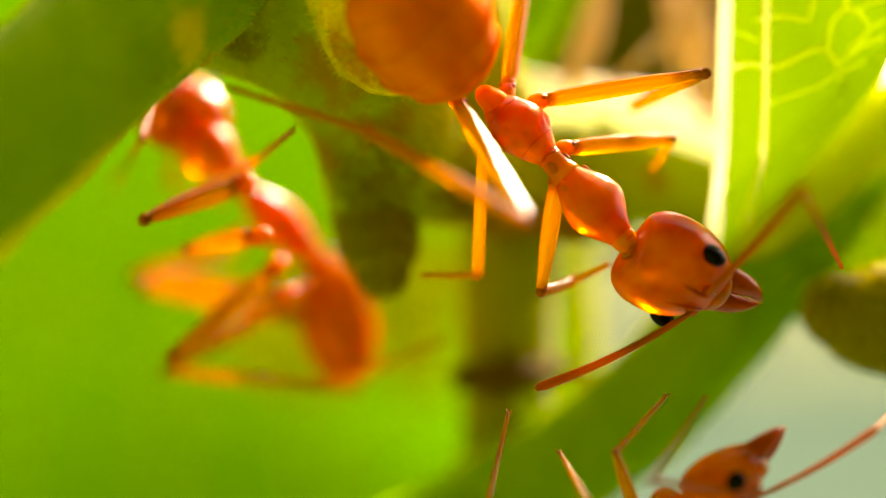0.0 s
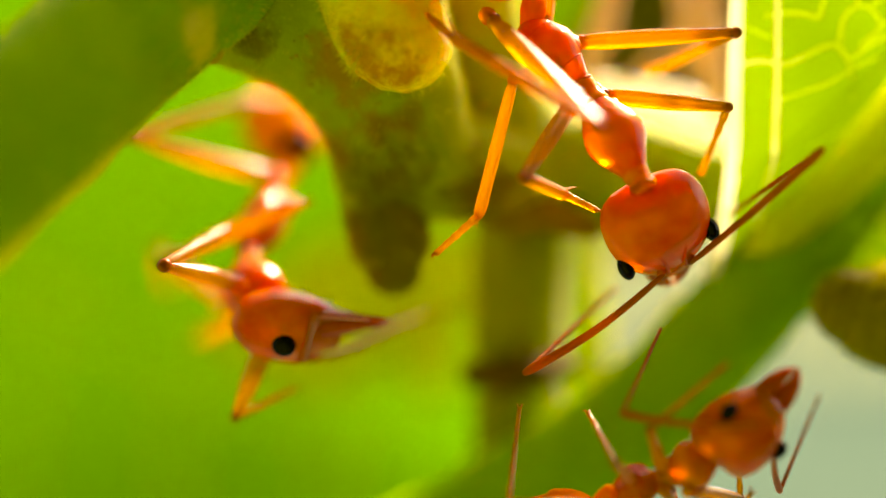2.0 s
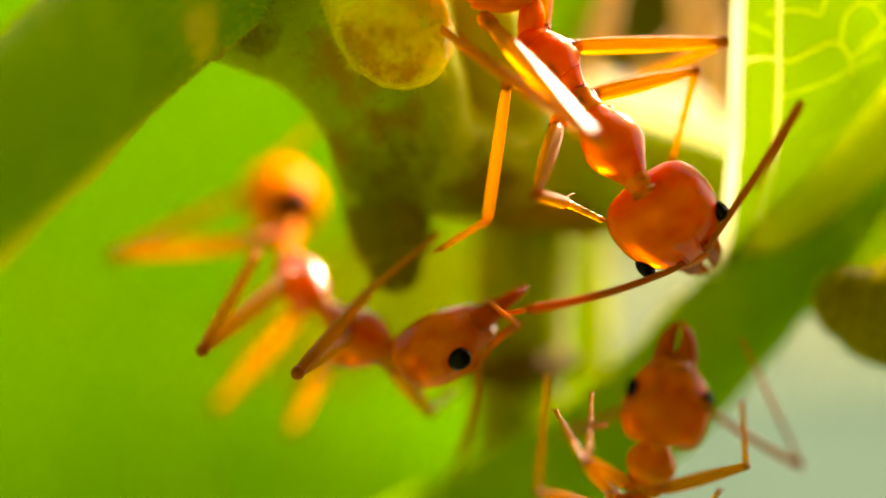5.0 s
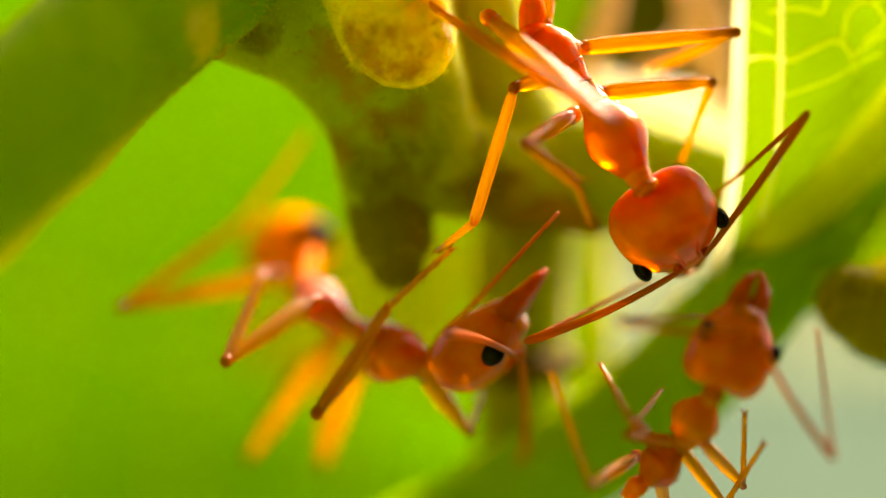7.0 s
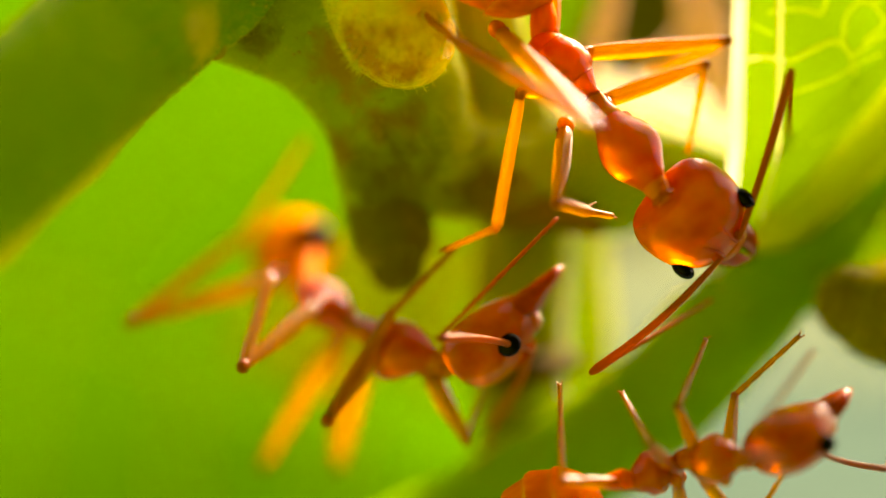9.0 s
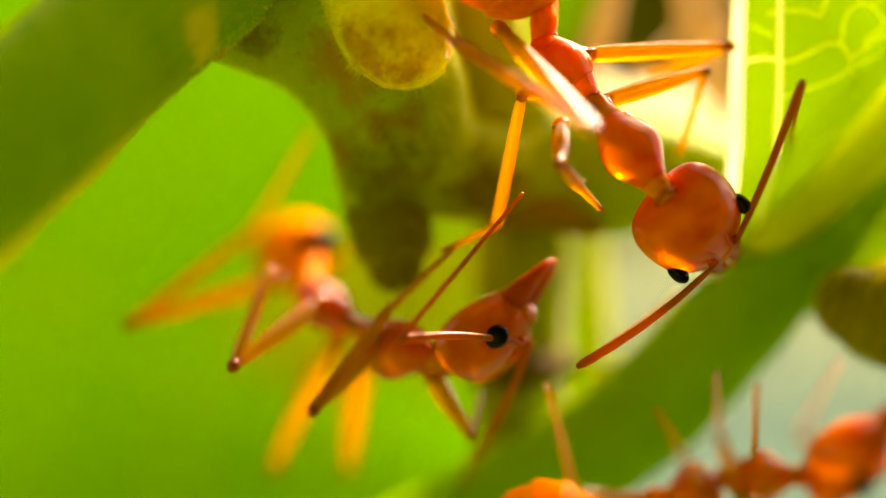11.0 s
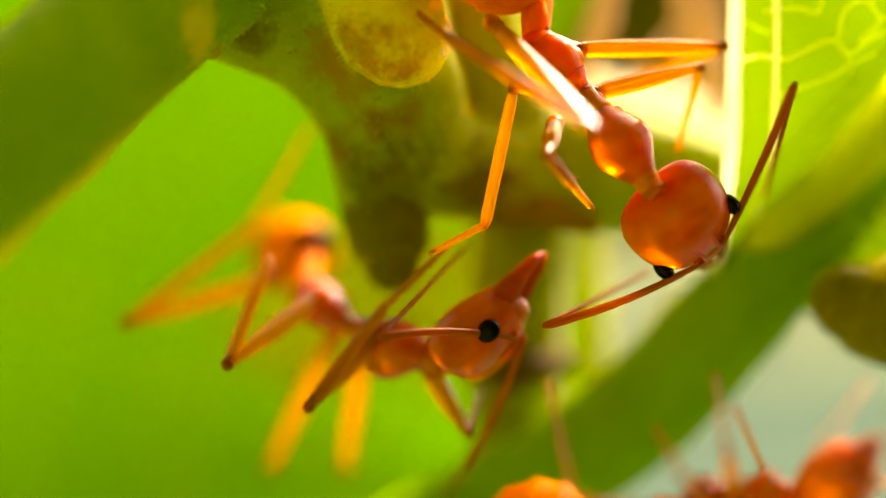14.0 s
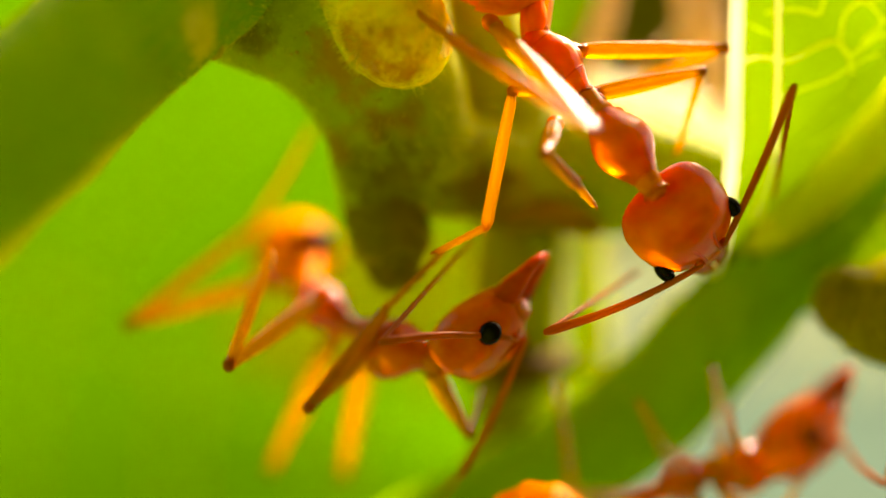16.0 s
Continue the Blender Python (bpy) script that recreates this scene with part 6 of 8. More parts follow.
TURNING["hind_left_knee"] = [(0, -5.85, 31.81, -2.57), (0.5, -5.99, 30.64, 2.32), (1, -6.02, 31.25, 2.56), (1.5, -6.33, 32.09, 2.76), (2, -6.21, 31.08, 2.32), (2.5, -6.49, 31.34, 1.94), (3, -7.73, 33, 0.98), (3.5, -7.54, 33.03, 0.65), (4, -7.71, 33.04, 0.5), (6.5, -6.65, 31.48, -1.12), (7, -6.61, 31.45, -1.18), (7.5, -6.52, 31.42, -1.28), (8, -6.35, 31.34, -1.47), (8.5, -6.35, 31.34, -1.46), (9, -6.34, 31.34, -1.44), (11.5, -6.45, 31.53, -1.49), (12, -6.46, 31.55, -1.5), (12.5, -6.47, 31.58, -1.5), (13, -6.47, 31.6, -1.5), (13.5, -6.48, 31.63, -1.52), (14, -6.49, 31.64, -1.52), (14.5, -6.5, 31.67, -1.52), (15, -6.5, 31.7, -1.53), (16, -6.52, 31.73, -1.53)]
TURNING["hind_left_ankle"] = [(0, -2.36, 31.78, -2.66), (0.5, -3.88, 33.19, 3.3), (1, -4.05, 33.87, 3.46), (1.5, -4.24, 34.62, 3.61), (2, -4.13, 33.56, 3.36), (2.5, -3.7, 33.07, 3.13), (3, -4.45, 33.91, 2.07), (3.5, -4.66, 34.61, 1.87), (4, -5.1, 35.08, 1.49), (6.5, -4.45, 33.58, 0.53), (7, -4.44, 33.5, 0.58), (7.5, -4.45, 33.57, 0.45), (8, -4.45, 33.58, 0.32), (8.5, -4.38, 33.53, 0.35), (9, -4.32, 33.47, 0.38), (11.5, -3.96, 32.97, 0.55), (12, -3.97, 32.99, 0.54), (12.5, -3.97, 33.01, 0.54), (13, -3.98, 33.02, 0.54), (13.5, -3.99, 33.04, 0.54), (14, -3.99, 33.07, 0.54), (14.5, -4, 33.09, 0.53), (15, -4, 33.11, 0.53), (16, -4.03, 33.13, 0.53)]
TURNING["hind_left_foot"] = [(0, -0.09, 31.8, -1.86), (0.5, -3.89, 35.48, 3.54), (1, -3.92, 36.07, 3.62), (1.5, -3.64, 36.67, 3.58), (2, -3.2, 35.51, 3.36), (2.5, -2.89, 35.07, 3), (3, -2.89, 35.36, 2.8), (3.5, -2.99, 35.85, 2.8), (4, -3, 34.8, 2.8), (6.5, -2.98, 33.2, 2.51), (7, -2.95, 33.13, 2.54), (7.5, -3.01, 33.19, 2.46), (8, -3.06, 33.19, 2.35), (8.5, -3.01, 33.14, 2.4), (9, -2.97, 33.08, 2.45), (11.5, -2.75, 32.57, 2.67), (12, -2.75, 32.59, 2.67), (12.5, -2.75, 32.61, 2.67), (13, -2.76, 32.62, 2.66), (13.5, -2.76, 32.65, 2.66), (14, -2.76, 32.66, 2.65), (14.5, -2.77, 32.69, 2.65), (15, -2.77, 32.71, 2.65), (16, -2.77, 32.73, 2.64)]
TURNING["mid_left_hip"] = [(0, -3.25, 31.02, -0.28), (0.5, -3.17, 31, 1.27), (1, -3.36, 30.97, 1.35), (1.5, -3.55, 30.95, 1.13), (2, -3.24, 30.93, 0.89), (2.5, -3.23, 30.92, 0.1), (3, -3.83, 30.9, -0.03), (3.5, -3.65, 30.89, -0.19), (4, -3.52, 30.87, -0.33), (6.5, -2.84, 30.79, -1.04), (7, -2.78, 30.77, -1.05), (7.5, -2.69, 30.76, -1.08), (8, -2.61, 30.74, -1.11), (8.5, -2.6, 30.73, -1.1), (9, -2.6, 30.71, -1.1), (11.5, -2.58, 30.64, -1.05), (12, -2.57, 30.62, -1.04), (12.5, -2.57, 30.61, -1.03), (13, -2.56, 30.59, -1.02), (13.5, -2.56, 30.58, -1.01), (14, -2.55, 30.56, -1.01), (14.5, -2.55, 30.55, -1), (15, -2.54, 30.54, -0.99), (16, -2.53, 30.5, -0.97)]
TURNING["mid_left_knee"] = [(0, -5.18, 30.56, -1.96), (0.5, -5.43, 29.7, 1.32), (1, -5.91, 30.47, 1.17), (1.5, -6.1, 30.44, 0.95), (2, -5.55, 30.49, -0.2), (2.5, -5.07, 29.43, -0.98), (3, -5.71, 29.79, -1.45), (3.5, -5.25, 29.44, -1.64), (4, -4.81, 29.12, -1.75), (6.5, -4.21, 28.83, -2.06), (7, -4.13, 28.81, -2.09), (7.5, -3.98, 28.76, -2.14), (8, -3.82, 28.71, -2.2), (8.5, -3.8, 28.69, -2.18), (9, -3.79, 28.66, -2.17), (11.5, -4.01, 28.76, -2.14), (12, -4.01, 28.75, -2.14), (12.5, -4.01, 28.75, -2.14), (13, -4.01, 28.74, -2.14), (13.5, -4.01, 28.74, -2.14), (14, -4.01, 28.74, -2.15), (14.5, -4.01, 28.74, -2.15), (15, -4.01, 28.73, -2.15), (16, -4.01, 28.72, -2.15)]
TURNING["mid_left_ankle"] = [(0, -3.75, 32.34, -1.24), (0.5, -3.66, 31.28, 0.94), (1, -3.75, 31.4, 0.68), (1.5, -4.11, 31.77, 1.16), (2, -4.34, 32.4, 0.58), (2.5, -3.72, 31.22, -0.13), (3, -4.11, 29.98, 0.33), (3.5, -3.82, 30.02, 0.2), (4, -3.7, 30.03, 0.18), (6.5, -3.78, 30.63, -0.53), (7, -3.65, 30.53, -0.48), (7.5, -3.56, 30.48, -0.51), (8, -3.47, 30.42, -0.55), (8.5, -3.46, 30.38, -0.52), (9, -3.46, 30.34, -0.49), (11.5, -3.43, 30.24, -0.34), (12, -3.42, 30.19, -0.31), (12.5, -3.41, 30.14, -0.28), (13, -3.4, 30.09, -0.25), (13.5, -3.39, 30.04, -0.22), (14, -3.38, 29.98, -0.19), (14.5, -3.37, 29.92, -0.16), (15, -3.36, 29.86, -0.13), (16, -3.34, 29.71, -0.08)]
TURNING["fore_left_hip"] = [(0, -3.76, 29.62, 1.35), (0.5, -3.25, 29.61, 1.1), (1, -3, 29.61, 0.86), (1.5, -3.07, 29.6, 0.65), (2, -4.07, 29.6, -0.55), (2.5, -3.53, 29.6, -1.2), (3, -2.8, 29.6, -1.33), (3.5, -2.47, 29.6, -1.54), (4, -2.13, 29.6, -1.56), (6.5, -1.54, 29.6, -1.7), (7, -1.43, 29.6, -1.71), (7.5, -1.32, 29.6, -1.72), (8, -1.21, 29.6, -1.72), (8.5, -1.22, 29.6, -1.72), (9, -1.22, 29.6, -1.72), (11.5, -1.24, 29.6, -1.71), (12, -1.24, 29.6, -1.71), (12.5, -1.24, 29.6, -1.71), (13, -1.25, 29.6, -1.71), (13.5, -1.25, 29.6, -1.71), (14, -1.25, 29.6, -1.71), (14.5, -1.26, 29.6, -1.7), (15, -1.26, 29.6, -1.7), (16, -1.27, 29.6, -1.7)]
TURNING["fore_left_knee"] = [(0, -5.42, 28.99, 0.69), (0.5, -4.64, 29.35, -0.16), (1, -4.65, 29.27, -0.03), (1.5, -4.71, 29.26, -0.26), (2, -5.09, 28.03, -0.22), (2.5, -4.75, 28.18, -0.89), (3, -4.02, 28.25, -1.89), (3.5, -3.03, 27.79, -1.36), (4, -2.74, 27.8, -1.64), (6.5, -2.47, 28.55, -2.98), (7, -2.43, 28.69, -3.04), (7.5, -2.4, 28.94, -3.13), (8, -2.26, 29.15, -3.24), (8.5, -2.09, 29.06, -3.32), (9, -2.26, 29.05, -3.21), (11.5, -2.56, 29, -2.94), (12, -2.53, 28.96, -2.96), (12.5, -2.5, 28.94, -2.97), (13, -2.5, 28.94, -2.97), (13.5, -2.51, 28.94, -2.97), (14, -2.52, 28.94, -2.96), (14.5, -2.52, 28.94, -2.96), (15, -2.53, 28.94, -2.95), (16, -2.56, 29, -2.96)]
TURNING["fore_left_ankle"] = [(0, -3.59, 30, 1.75), (0.5, -4.27, 31.55, -0.9), (1, -5.1, 31.22, -1.27), (1.5, -4.94, 31.1, -1.71), (2, -4.25, 30.11, 0.48), (2.5, -3.71, 30.16, -0.18), (3, -2.45, 29.26, -0.46), (3.5, -2.16, 29.78, -0.46), (4, -1.82, 29.75, -0.7), (6.5, -1.09, 28.65, -1.08), (7, -1.13, 28.8, -1.09), (7.5, -1.1, 29.06, -1.18), (8, -1.04, 29.26, -1.24), (8.5, -1.03, 29.17, -1.22), (9, -1.06, 29.17, -1.2), (11.5, -1.11, 29.11, -1.09), (12, -1.11, 29.08, -1.09), (12.5, -1.1, 29.06, -1.09), (13, -1.1, 29.06, -1.09), (13.5, -1.1, 29.06, -1.09), (14, -1.1, 29.06, -1.09), (14.5, -1.1, 29.06, -1.09), (15, -1.1, 29.06, -1.09), (16, -1.11, 29.12, -1.11)]
TURNING["fore_left_foot"] = [(0, -2.6, 28.76, 2.37), (0.5, -2.6, 31.67, -1.22), (1, -3.41, 31.26, -1.41), (1.5, -3.24, 31.16, -1.66), (2, -2.64, 30.2, 1.01), (2.5, -2.09, 30.24, 0.34), (3, -1.44, 28.38, 0.59), (3.5, -0.87, 29.77, 0.66), (4, -0.46, 29.73, 0.32), (6.5, 0.08, 28.47, 0.14), (7, 0.08, 28.38, 0.02), (7.5, 0.11, 29.05, 0.01), (8, 0.13, 29.26, 0), (8.5, 0.13, 29.16, 0.01), (9, 0.13, 29.16, 0.02), (11.5, 0.11, 28.78, 0.04), (12, 0.11, 28.73, 0.05), (12.5, 0.11, 28.7, 0.05), (13, 0.1, 28.71, 0.06), (13.5, 0.1, 28.71, 0.06), (14, 0.1, 28.72, 0.07), (14.5, 0.09, 28.72, 0.07), (15, 0.09, 28.73, 0.07), (16, 0.08, 28.94, 0.08)]
TURNING["hind_right_hip"] = [(0, -2.93, 32.43, -1.24), (0.5, -3.91, 32.42, -0.33), (1, -4.11, 32.41, -0.84), (1.5, -4.31, 32.4, -0.95), (2, -4.46, 32.4, -1.08), (2.5, -3.74, 32.4, -1.32), (3, -3.54, 32.4, -1.34), (3.5, -3.41, 32.4, -1.21), (4, -3.4, 32.4, -0.88), (6.5, -2.51, 32.39, -1.74), (7, -2.39, 32.39, -1.87), (7.5, -2.33, 32.4, -1.88), (8, -2.28, 32.39, -1.88), (8.5, -2.28, 32.4, -1.88), (9, -2.28, 32.4, -1.88), (11.5, -2.3, 32.4, -1.87), (12, -2.3, 32.4, -1.87), (12.5, -2.31, 32.4, -1.87), (13, -2.31, 32.4, -1.87), (13.5, -2.32, 32.4, -1.87), (14, -2.32, 32.4, -1.87), (14.5, -2.32, 32.41, -1.86), (15, -2.33, 32.41, -1.86), (16, -2.33, 32.4, -1.86)]
TURNING["hind_right_knee"] = [(0, -5.71, 33.46, -0.79), (0.5, -6.46, 34.65, -1.37), (1, -6.96, 35.47, -0.73), (1.5, -7.11, 36.45, -0.8), (2, -7.12, 36, 0.38), (2.5, -6.79, 36.02, -1.46), (3, -6.27, 35.82, -2.92), (3.5, -5.93, 35.39, -3.32), (4, -5.87, 35.1, -3.13), (6.5, -4.4, 33.91, -4.48), (7, -4.35, 33.91, -4.57), (7.5, -4.22, 33.91, -4.62), (8, -4.09, 33.91, -4.68), (8.5, -4.05, 33.92, -4.7), (9, -4.02, 33.92, -4.72), (11.5, -3.77, 33.93, -4.85), (12, -3.78, 33.93, -4.85), (12.5, -3.78, 33.93, -4.85), (13, -3.79, 33.93, -4.84), (13.5, -3.8, 33.93, -4.84), (14, -3.8, 33.93, -4.84), (14.5, -3.81, 33.93, -4.84), (15, -3.81, 33.93, -4.83), (16, -3.82, 33.93, -4.83)]
TURNING["hind_right_ankle"] = [(0, -4.54, 35.8, 0.2), (0.5, -6.42, 37.36, -2.02), (1, -6.2, 37.93, -1.82), (1.5, -6.68, 39.16, -1.44), (2, -6.84, 38.44, -1), (2.5, -5.73, 38.64, -1.28), (3, -5.17, 38.3, -2.14), (3.5, -4.95, 37.83, -2.24), (4, -4.61, 37.38, -1.97), (6.5, -3.43, 35.85, -2.59), (7, -3.3, 35.72, -2.59), (7.5, -3.16, 35.67, -2.59), (8, -3.02, 35.63, -2.6), (8.5, -3.02, 35.63, -2.6), (9, -3.01, 35.63, -2.61), (11.5, -3, 35.63, -2.64), (12, -2.99, 35.64, -2.65), (12.5, -2.99, 35.65, -2.65), (13, -2.99, 35.65, -2.66), (13.5, -2.98, 35.66, -2.67), (14, -2.98, 35.67, -2.67), (14.5, -2.98, 35.68, -2.68), (15, -2.97, 35.68, -2.69), (16, -2.97, 35.69, -2.7)]
TURNING["mid_right_hip"] = [(0, -3.09, 31.62, -0.75), (0.5, -4.05, 31.62, -0.79), (1, -4.36, 31.62, -1.28), (1.5, -4.44, 31.6, -1.27), (2, -4.11, 31.6, -1.28), (2.5, -3.54, 31.6, -1.63), (3, -2.65, 31.6, -2.23), (3.5, -2.46, 31.6, -2.22), (4, -2.62, 31.6, -2.01), (6.5, -1.87, 31.6, -2.28), (7, -1.76, 31.6, -2.29), (7.5, -1.7, 31.6, -2.29), (8, -1.64, 31.6, -2.3), (8.5, -1.64, 31.6, -2.29), (9, -1.64, 31.6, -2.28), (11.5, -1.64, 31.6, -2.24), (12, -1.64, 31.6, -2.23), (12.5, -1.64, 31.6, -2.22), (13, -1.64, 31.6, -2.21), (13.5, -1.64, 31.6, -2.2), (14, -1.64, 31.6, -2.2), (14.5, -1.64, 31.61, -2.19), (15, -1.64, 31.6, -2.18), (16, -1.64, 31.6, -2.16)]
TURNING["mid_right_knee"] = [(0, -5.22, 32.7, -0.54), (0.5, -5.01, 33.46, -2.79), (1, -6.19, 34.76, -2.05), (1.5, -5.94, 35.82, -1.96), (2, -5.81, 35.64, -2.1), (2.5, -5.6, 35.14, -2.72), (3, -3.42, 35.42, -4.12), (3.5, -3.4, 35.36, -4.1), (4, -3.96, 35.28, -3.73), (6.5, -2.88, 34.3, -4.73), (7, -2.76, 34.3, -4.74), (7.5, -2.65, 34.34, -4.75), (8, -2.55, 34.38, -4.77), (8.5, -2.48, 34.39, -4.78), (9, -2.41, 34.38, -4.8), (11.5, -2.1, 34.31, -4.84), (12, -2.11, 34.28, -4.83), (12.5, -2.12, 34.24, -4.83), (13, -2.13, 34.2, -4.83), (13.5, -2.14, 34.17, -4.83), (14, -2.15, 34.12, -4.82), (14.5, -2.16, 34.09, -4.82), (15, -2.17, 34.04, -4.82), (16, -2.2, 33.93, -4.81)]
TURNING["mid_right_ankle"] = [(0, -4.12, 34.47, 0.44), (0.5, -4.1, 35.05, -1.39), (1, -4.74, 36.37, -1.21), (1.5, -5, 37.84, -1.4), (2, -5.05, 37.74, -1.54), (2.5, -4.84, 37.22, -2.06), (3, -2.69, 37.06, -2.62), (3.5, -2.88, 36.96, -2.48), (4, -3.06, 36.94, -2.35), (6.5, -2.63, 34.49, -2.31), (7, -2.6, 34.65, -2.34), (7.5, -2.55, 34.8, -2.37), (8, -2.51, 34.91, -2.41), (8.5, -2.47, 34.96, -2.43), (9, -2.43, 35, -2.46), (11.5, -2.19, 35.14, -2.59), (12, -2.15, 35.16, -2.61), (12.5, -2.1, 35.18, -2.63), (13, -2.06, 35.19, -2.65), (13.5, -2, 35.19, -2.68), (14, -1.96, 35.19, -2.7), (14.5, -1.91, 35.19, -2.72), (15, -1.85, 35.17, -2.75), (16, -1.76, 35.11, -2.79)]
TURNING["fore_right_hip"] = [(0, -3.46, 29.82, 0.38), (0.5, -3.71, 29.82, -0.52), (1, -3.24, 29.81, -0.34), (1.5, -3.1, 29.8, -0.54), (2, -3.44, 29.8, -1.75), (2.5, -2.9, 29.8, -2.08), (3, -2.06, 29.8, -2.21), (3.5, -1.83, 29.8, -2.09), (4, -1.38, 29.8, -2.11), (6.5, -0.51, 29.8, -2.37), (7, -0.46, 29.8, -2.38), (7.5, -0.4, 29.8, -2.38), (8, -0.35, 29.8, -2.39), (8.5, -0.35, 29.8, -2.38), (9, -0.34, 29.8, -2.37), (11.5, -0.32, 29.8, -2.33), (12, -0.32, 29.8, -2.32), (12.5, -0.32, 29.8, -2.31), (13, -0.31, 29.8, -2.31), (13.5, -0.31, 29.8, -2.3), (14, -0.31, 29.8, -2.29), (14.5, -0.3, 29.8, -2.28), (15, -0.3, 29.8, -2.27), (16, -0.29, 29.8, -2.26)]
TURNING["fore_right_knee"] = [(0, -4.84, 30.34, 0.17), (0.5, -3.56, 30.47, -1.87), (1, -1.91, 29.82, -1.03), (1.5, -1.73, 29.81, -1.16), (2, -3.99, 29.56, -3.13), (2.5, -2.57, 31.11, -2.74), (3, -1.69, 31.1, -2.88), (3.5, -1.11, 30.95, -2.74), (4, -0.76, 30.93, -2.87), (6.5, 0.25, 30.15, -3.61), (7, 0.42, 30.1, -3.56), (7.5, 0.45, 30.08, -3.59), (8, 0.47, 30.05, -3.62), (8.5, 0.42, 30, -3.65), (9, 0.37, 29.91, -3.69), (11.5, 0.5, 29.99, -3.56), (12, 0.5, 29.97, -3.56), (12.5, 0.5, 29.95, -3.56), (13, 0.49, 29.92, -3.56), (13.5, 0.49, 29.89, -3.56), (14, 0.48, 29.86, -3.56), (14.5, 0.48, 29.82, -3.56), (15, 0.48, 29.77, -3.56), (16, 0.46, 29.64, -3.54)]
TURNING["fore_right_foot"] = [(0, -3.84, 31.21, 0.63), (0.5, -2.36, 30.76, -1.21), (1, -2.02, 31.19, -0.81), (1.5, -2.2, 31.04, -0.68), (2, -2.96, 30.39, -2.68), (2.5, -1.7, 31.92, -2), (3, -1.05, 32.18, -2.27), (3.5, -0.57, 32.23, -2.58), (4, -0.08, 32.16, -2.87), (6.5, 0.66, 31.24, -2.82), (7, 0.67, 31.27, -2.82), (7.5, 0.67, 31.23, -2.82), (8, 0.67, 31.19, -2.82), (8.5, 0.67, 31.09, -2.81), (9, 0.67, 30.94, -2.8), (11.5, 0.69, 31.16, -2.81), (12, 0.69, 31.13, -2.81), (12.5, 0.7, 31.11, -2.81), (13, 0.7, 31.08, -2.81), (13.5, 0.7, 31.05, -2.8), (14, 0.7, 31.01, -2.8), (14.5, 0.7, 30.98, -2.8), (15, 0.71, 30.92, -2.79), (16, 0.71, 30.79, -2.78)]
LOW = {}
LOW["head_place"] = [(0, 5.05, 26.98, -3.94), (0.5, 5.03, 26.94, -3.64), (1, 5.18, 26.91, -3.4), (1.5, 5.75, 26.9, -2.99), (2, 5.15, 26.85, -3.06), (2.5, 3.75, 26.83, -3.28), (3, 3.49, 26.8, -2.94), (3.5, 2.83, 26.75, -3.31), (4, 3.14, 26.71, -3.17), (6.5, 4.84, 26.71, -1.85), (7, 4.9, 26.71, -1.74), (7.5, 5.03, 26.71, -1.84), (8, 5.26, 26.72, -2.83), (8.5, 5.4, 26.72, -2.96), (9, 5.95, 26.72, -3.23), (11.5, 6.75, 25.12, -3.43), (12, 6.58, 25.1, -3.64), (12.5, 5.77, 25.1, -3.32), (13, 5.95, 25.11, -3.39), (13.5, 6.48, 25.1, -3.71), (14, 6.37, 25.1, -3.78), (14.5, 5.69, 25.12, -3.54), (15, 5.71, 25.1, -3.26), (16, 5.75, 25.11, -3.03)]
LOW["head_turn"] = [(0, 143.8, 19, 69.7), (0.5, 129.9, 24.9, 50.4), (1, 131.6, 28.7, 47.2), (1.5, 134.5, 32.8, 57.2), (2, 125.7, 33.7, 27.9), (2.5, 87.5, 4.8, -18.2), (3, 77.9, 7.4, -17.4), (3.5, 75.6, -7.5, -33), (4, 93.9, 3, -13.7), (6.5, 103.4, 20.4, 9.9), (7, 101.2, 20.3, 8.4), (7.5, 108.1, 22.2, 12.7), (8, 128.2, 29.1, 69.5), (8.5, 136.7, 19.3, 76.7), (9, 154.5, 9.5, 104.1), (11.5, 143.4, -40.4, 54.5), (12, 147.1, -36.3, 47.6), (12.5, 110.5, -19.1, 61.2), (13, 121.7, -23.9, 60.2), (13.5, 138.1, -33.4, 56.6), (14, 144.3, -37.9, 52.8), (14.5, 118.3, -15.5, 69.1), (15, 110.1, -28.8, 95), (16, 132.9, 15, 64.9)]
LOW["neck"] = [(0, 4.48, 27.04, -4.37), (0.5, 4.55, 27.03, -4.15), (1, 4.67, 27.02, -3.89), (1.5, 5.2, 26.91, -3.44), (2, 4.68, 27.04, -3.56), (2.5, 3.67, 26.78, -3.99), (3, 3.35, 26.65, -3.62), (3.5, 2.79, 26.52, -3.99), (4, 3.1, 26.73, -3.88), (6.5, 4.57, 26.79, -2.51), (7, 4.64, 26.77, -2.41), (7.5, 4.73, 26.84, -2.48), (8, 4.78, 26.6, -3.34), (8.5, 4.88, 26.67, -3.45), (9, 5.36, 26.51, -3.57), (11.5, 6.47, 25.68, -3.78), (12, 6.31, 25.68, -3.98), (12.5, 5.69, 25.39, -3.96), (13, 5.77, 25.5, -3.96), (13.5, 6.2, 25.62, -4.14), (14, 6.09, 25.65, -4.14), (14.5, 5.47, 25.39, -4.19), (15, 5.47, 25.4, -3.88), (16, 5.27, 25.16, -3.57)]
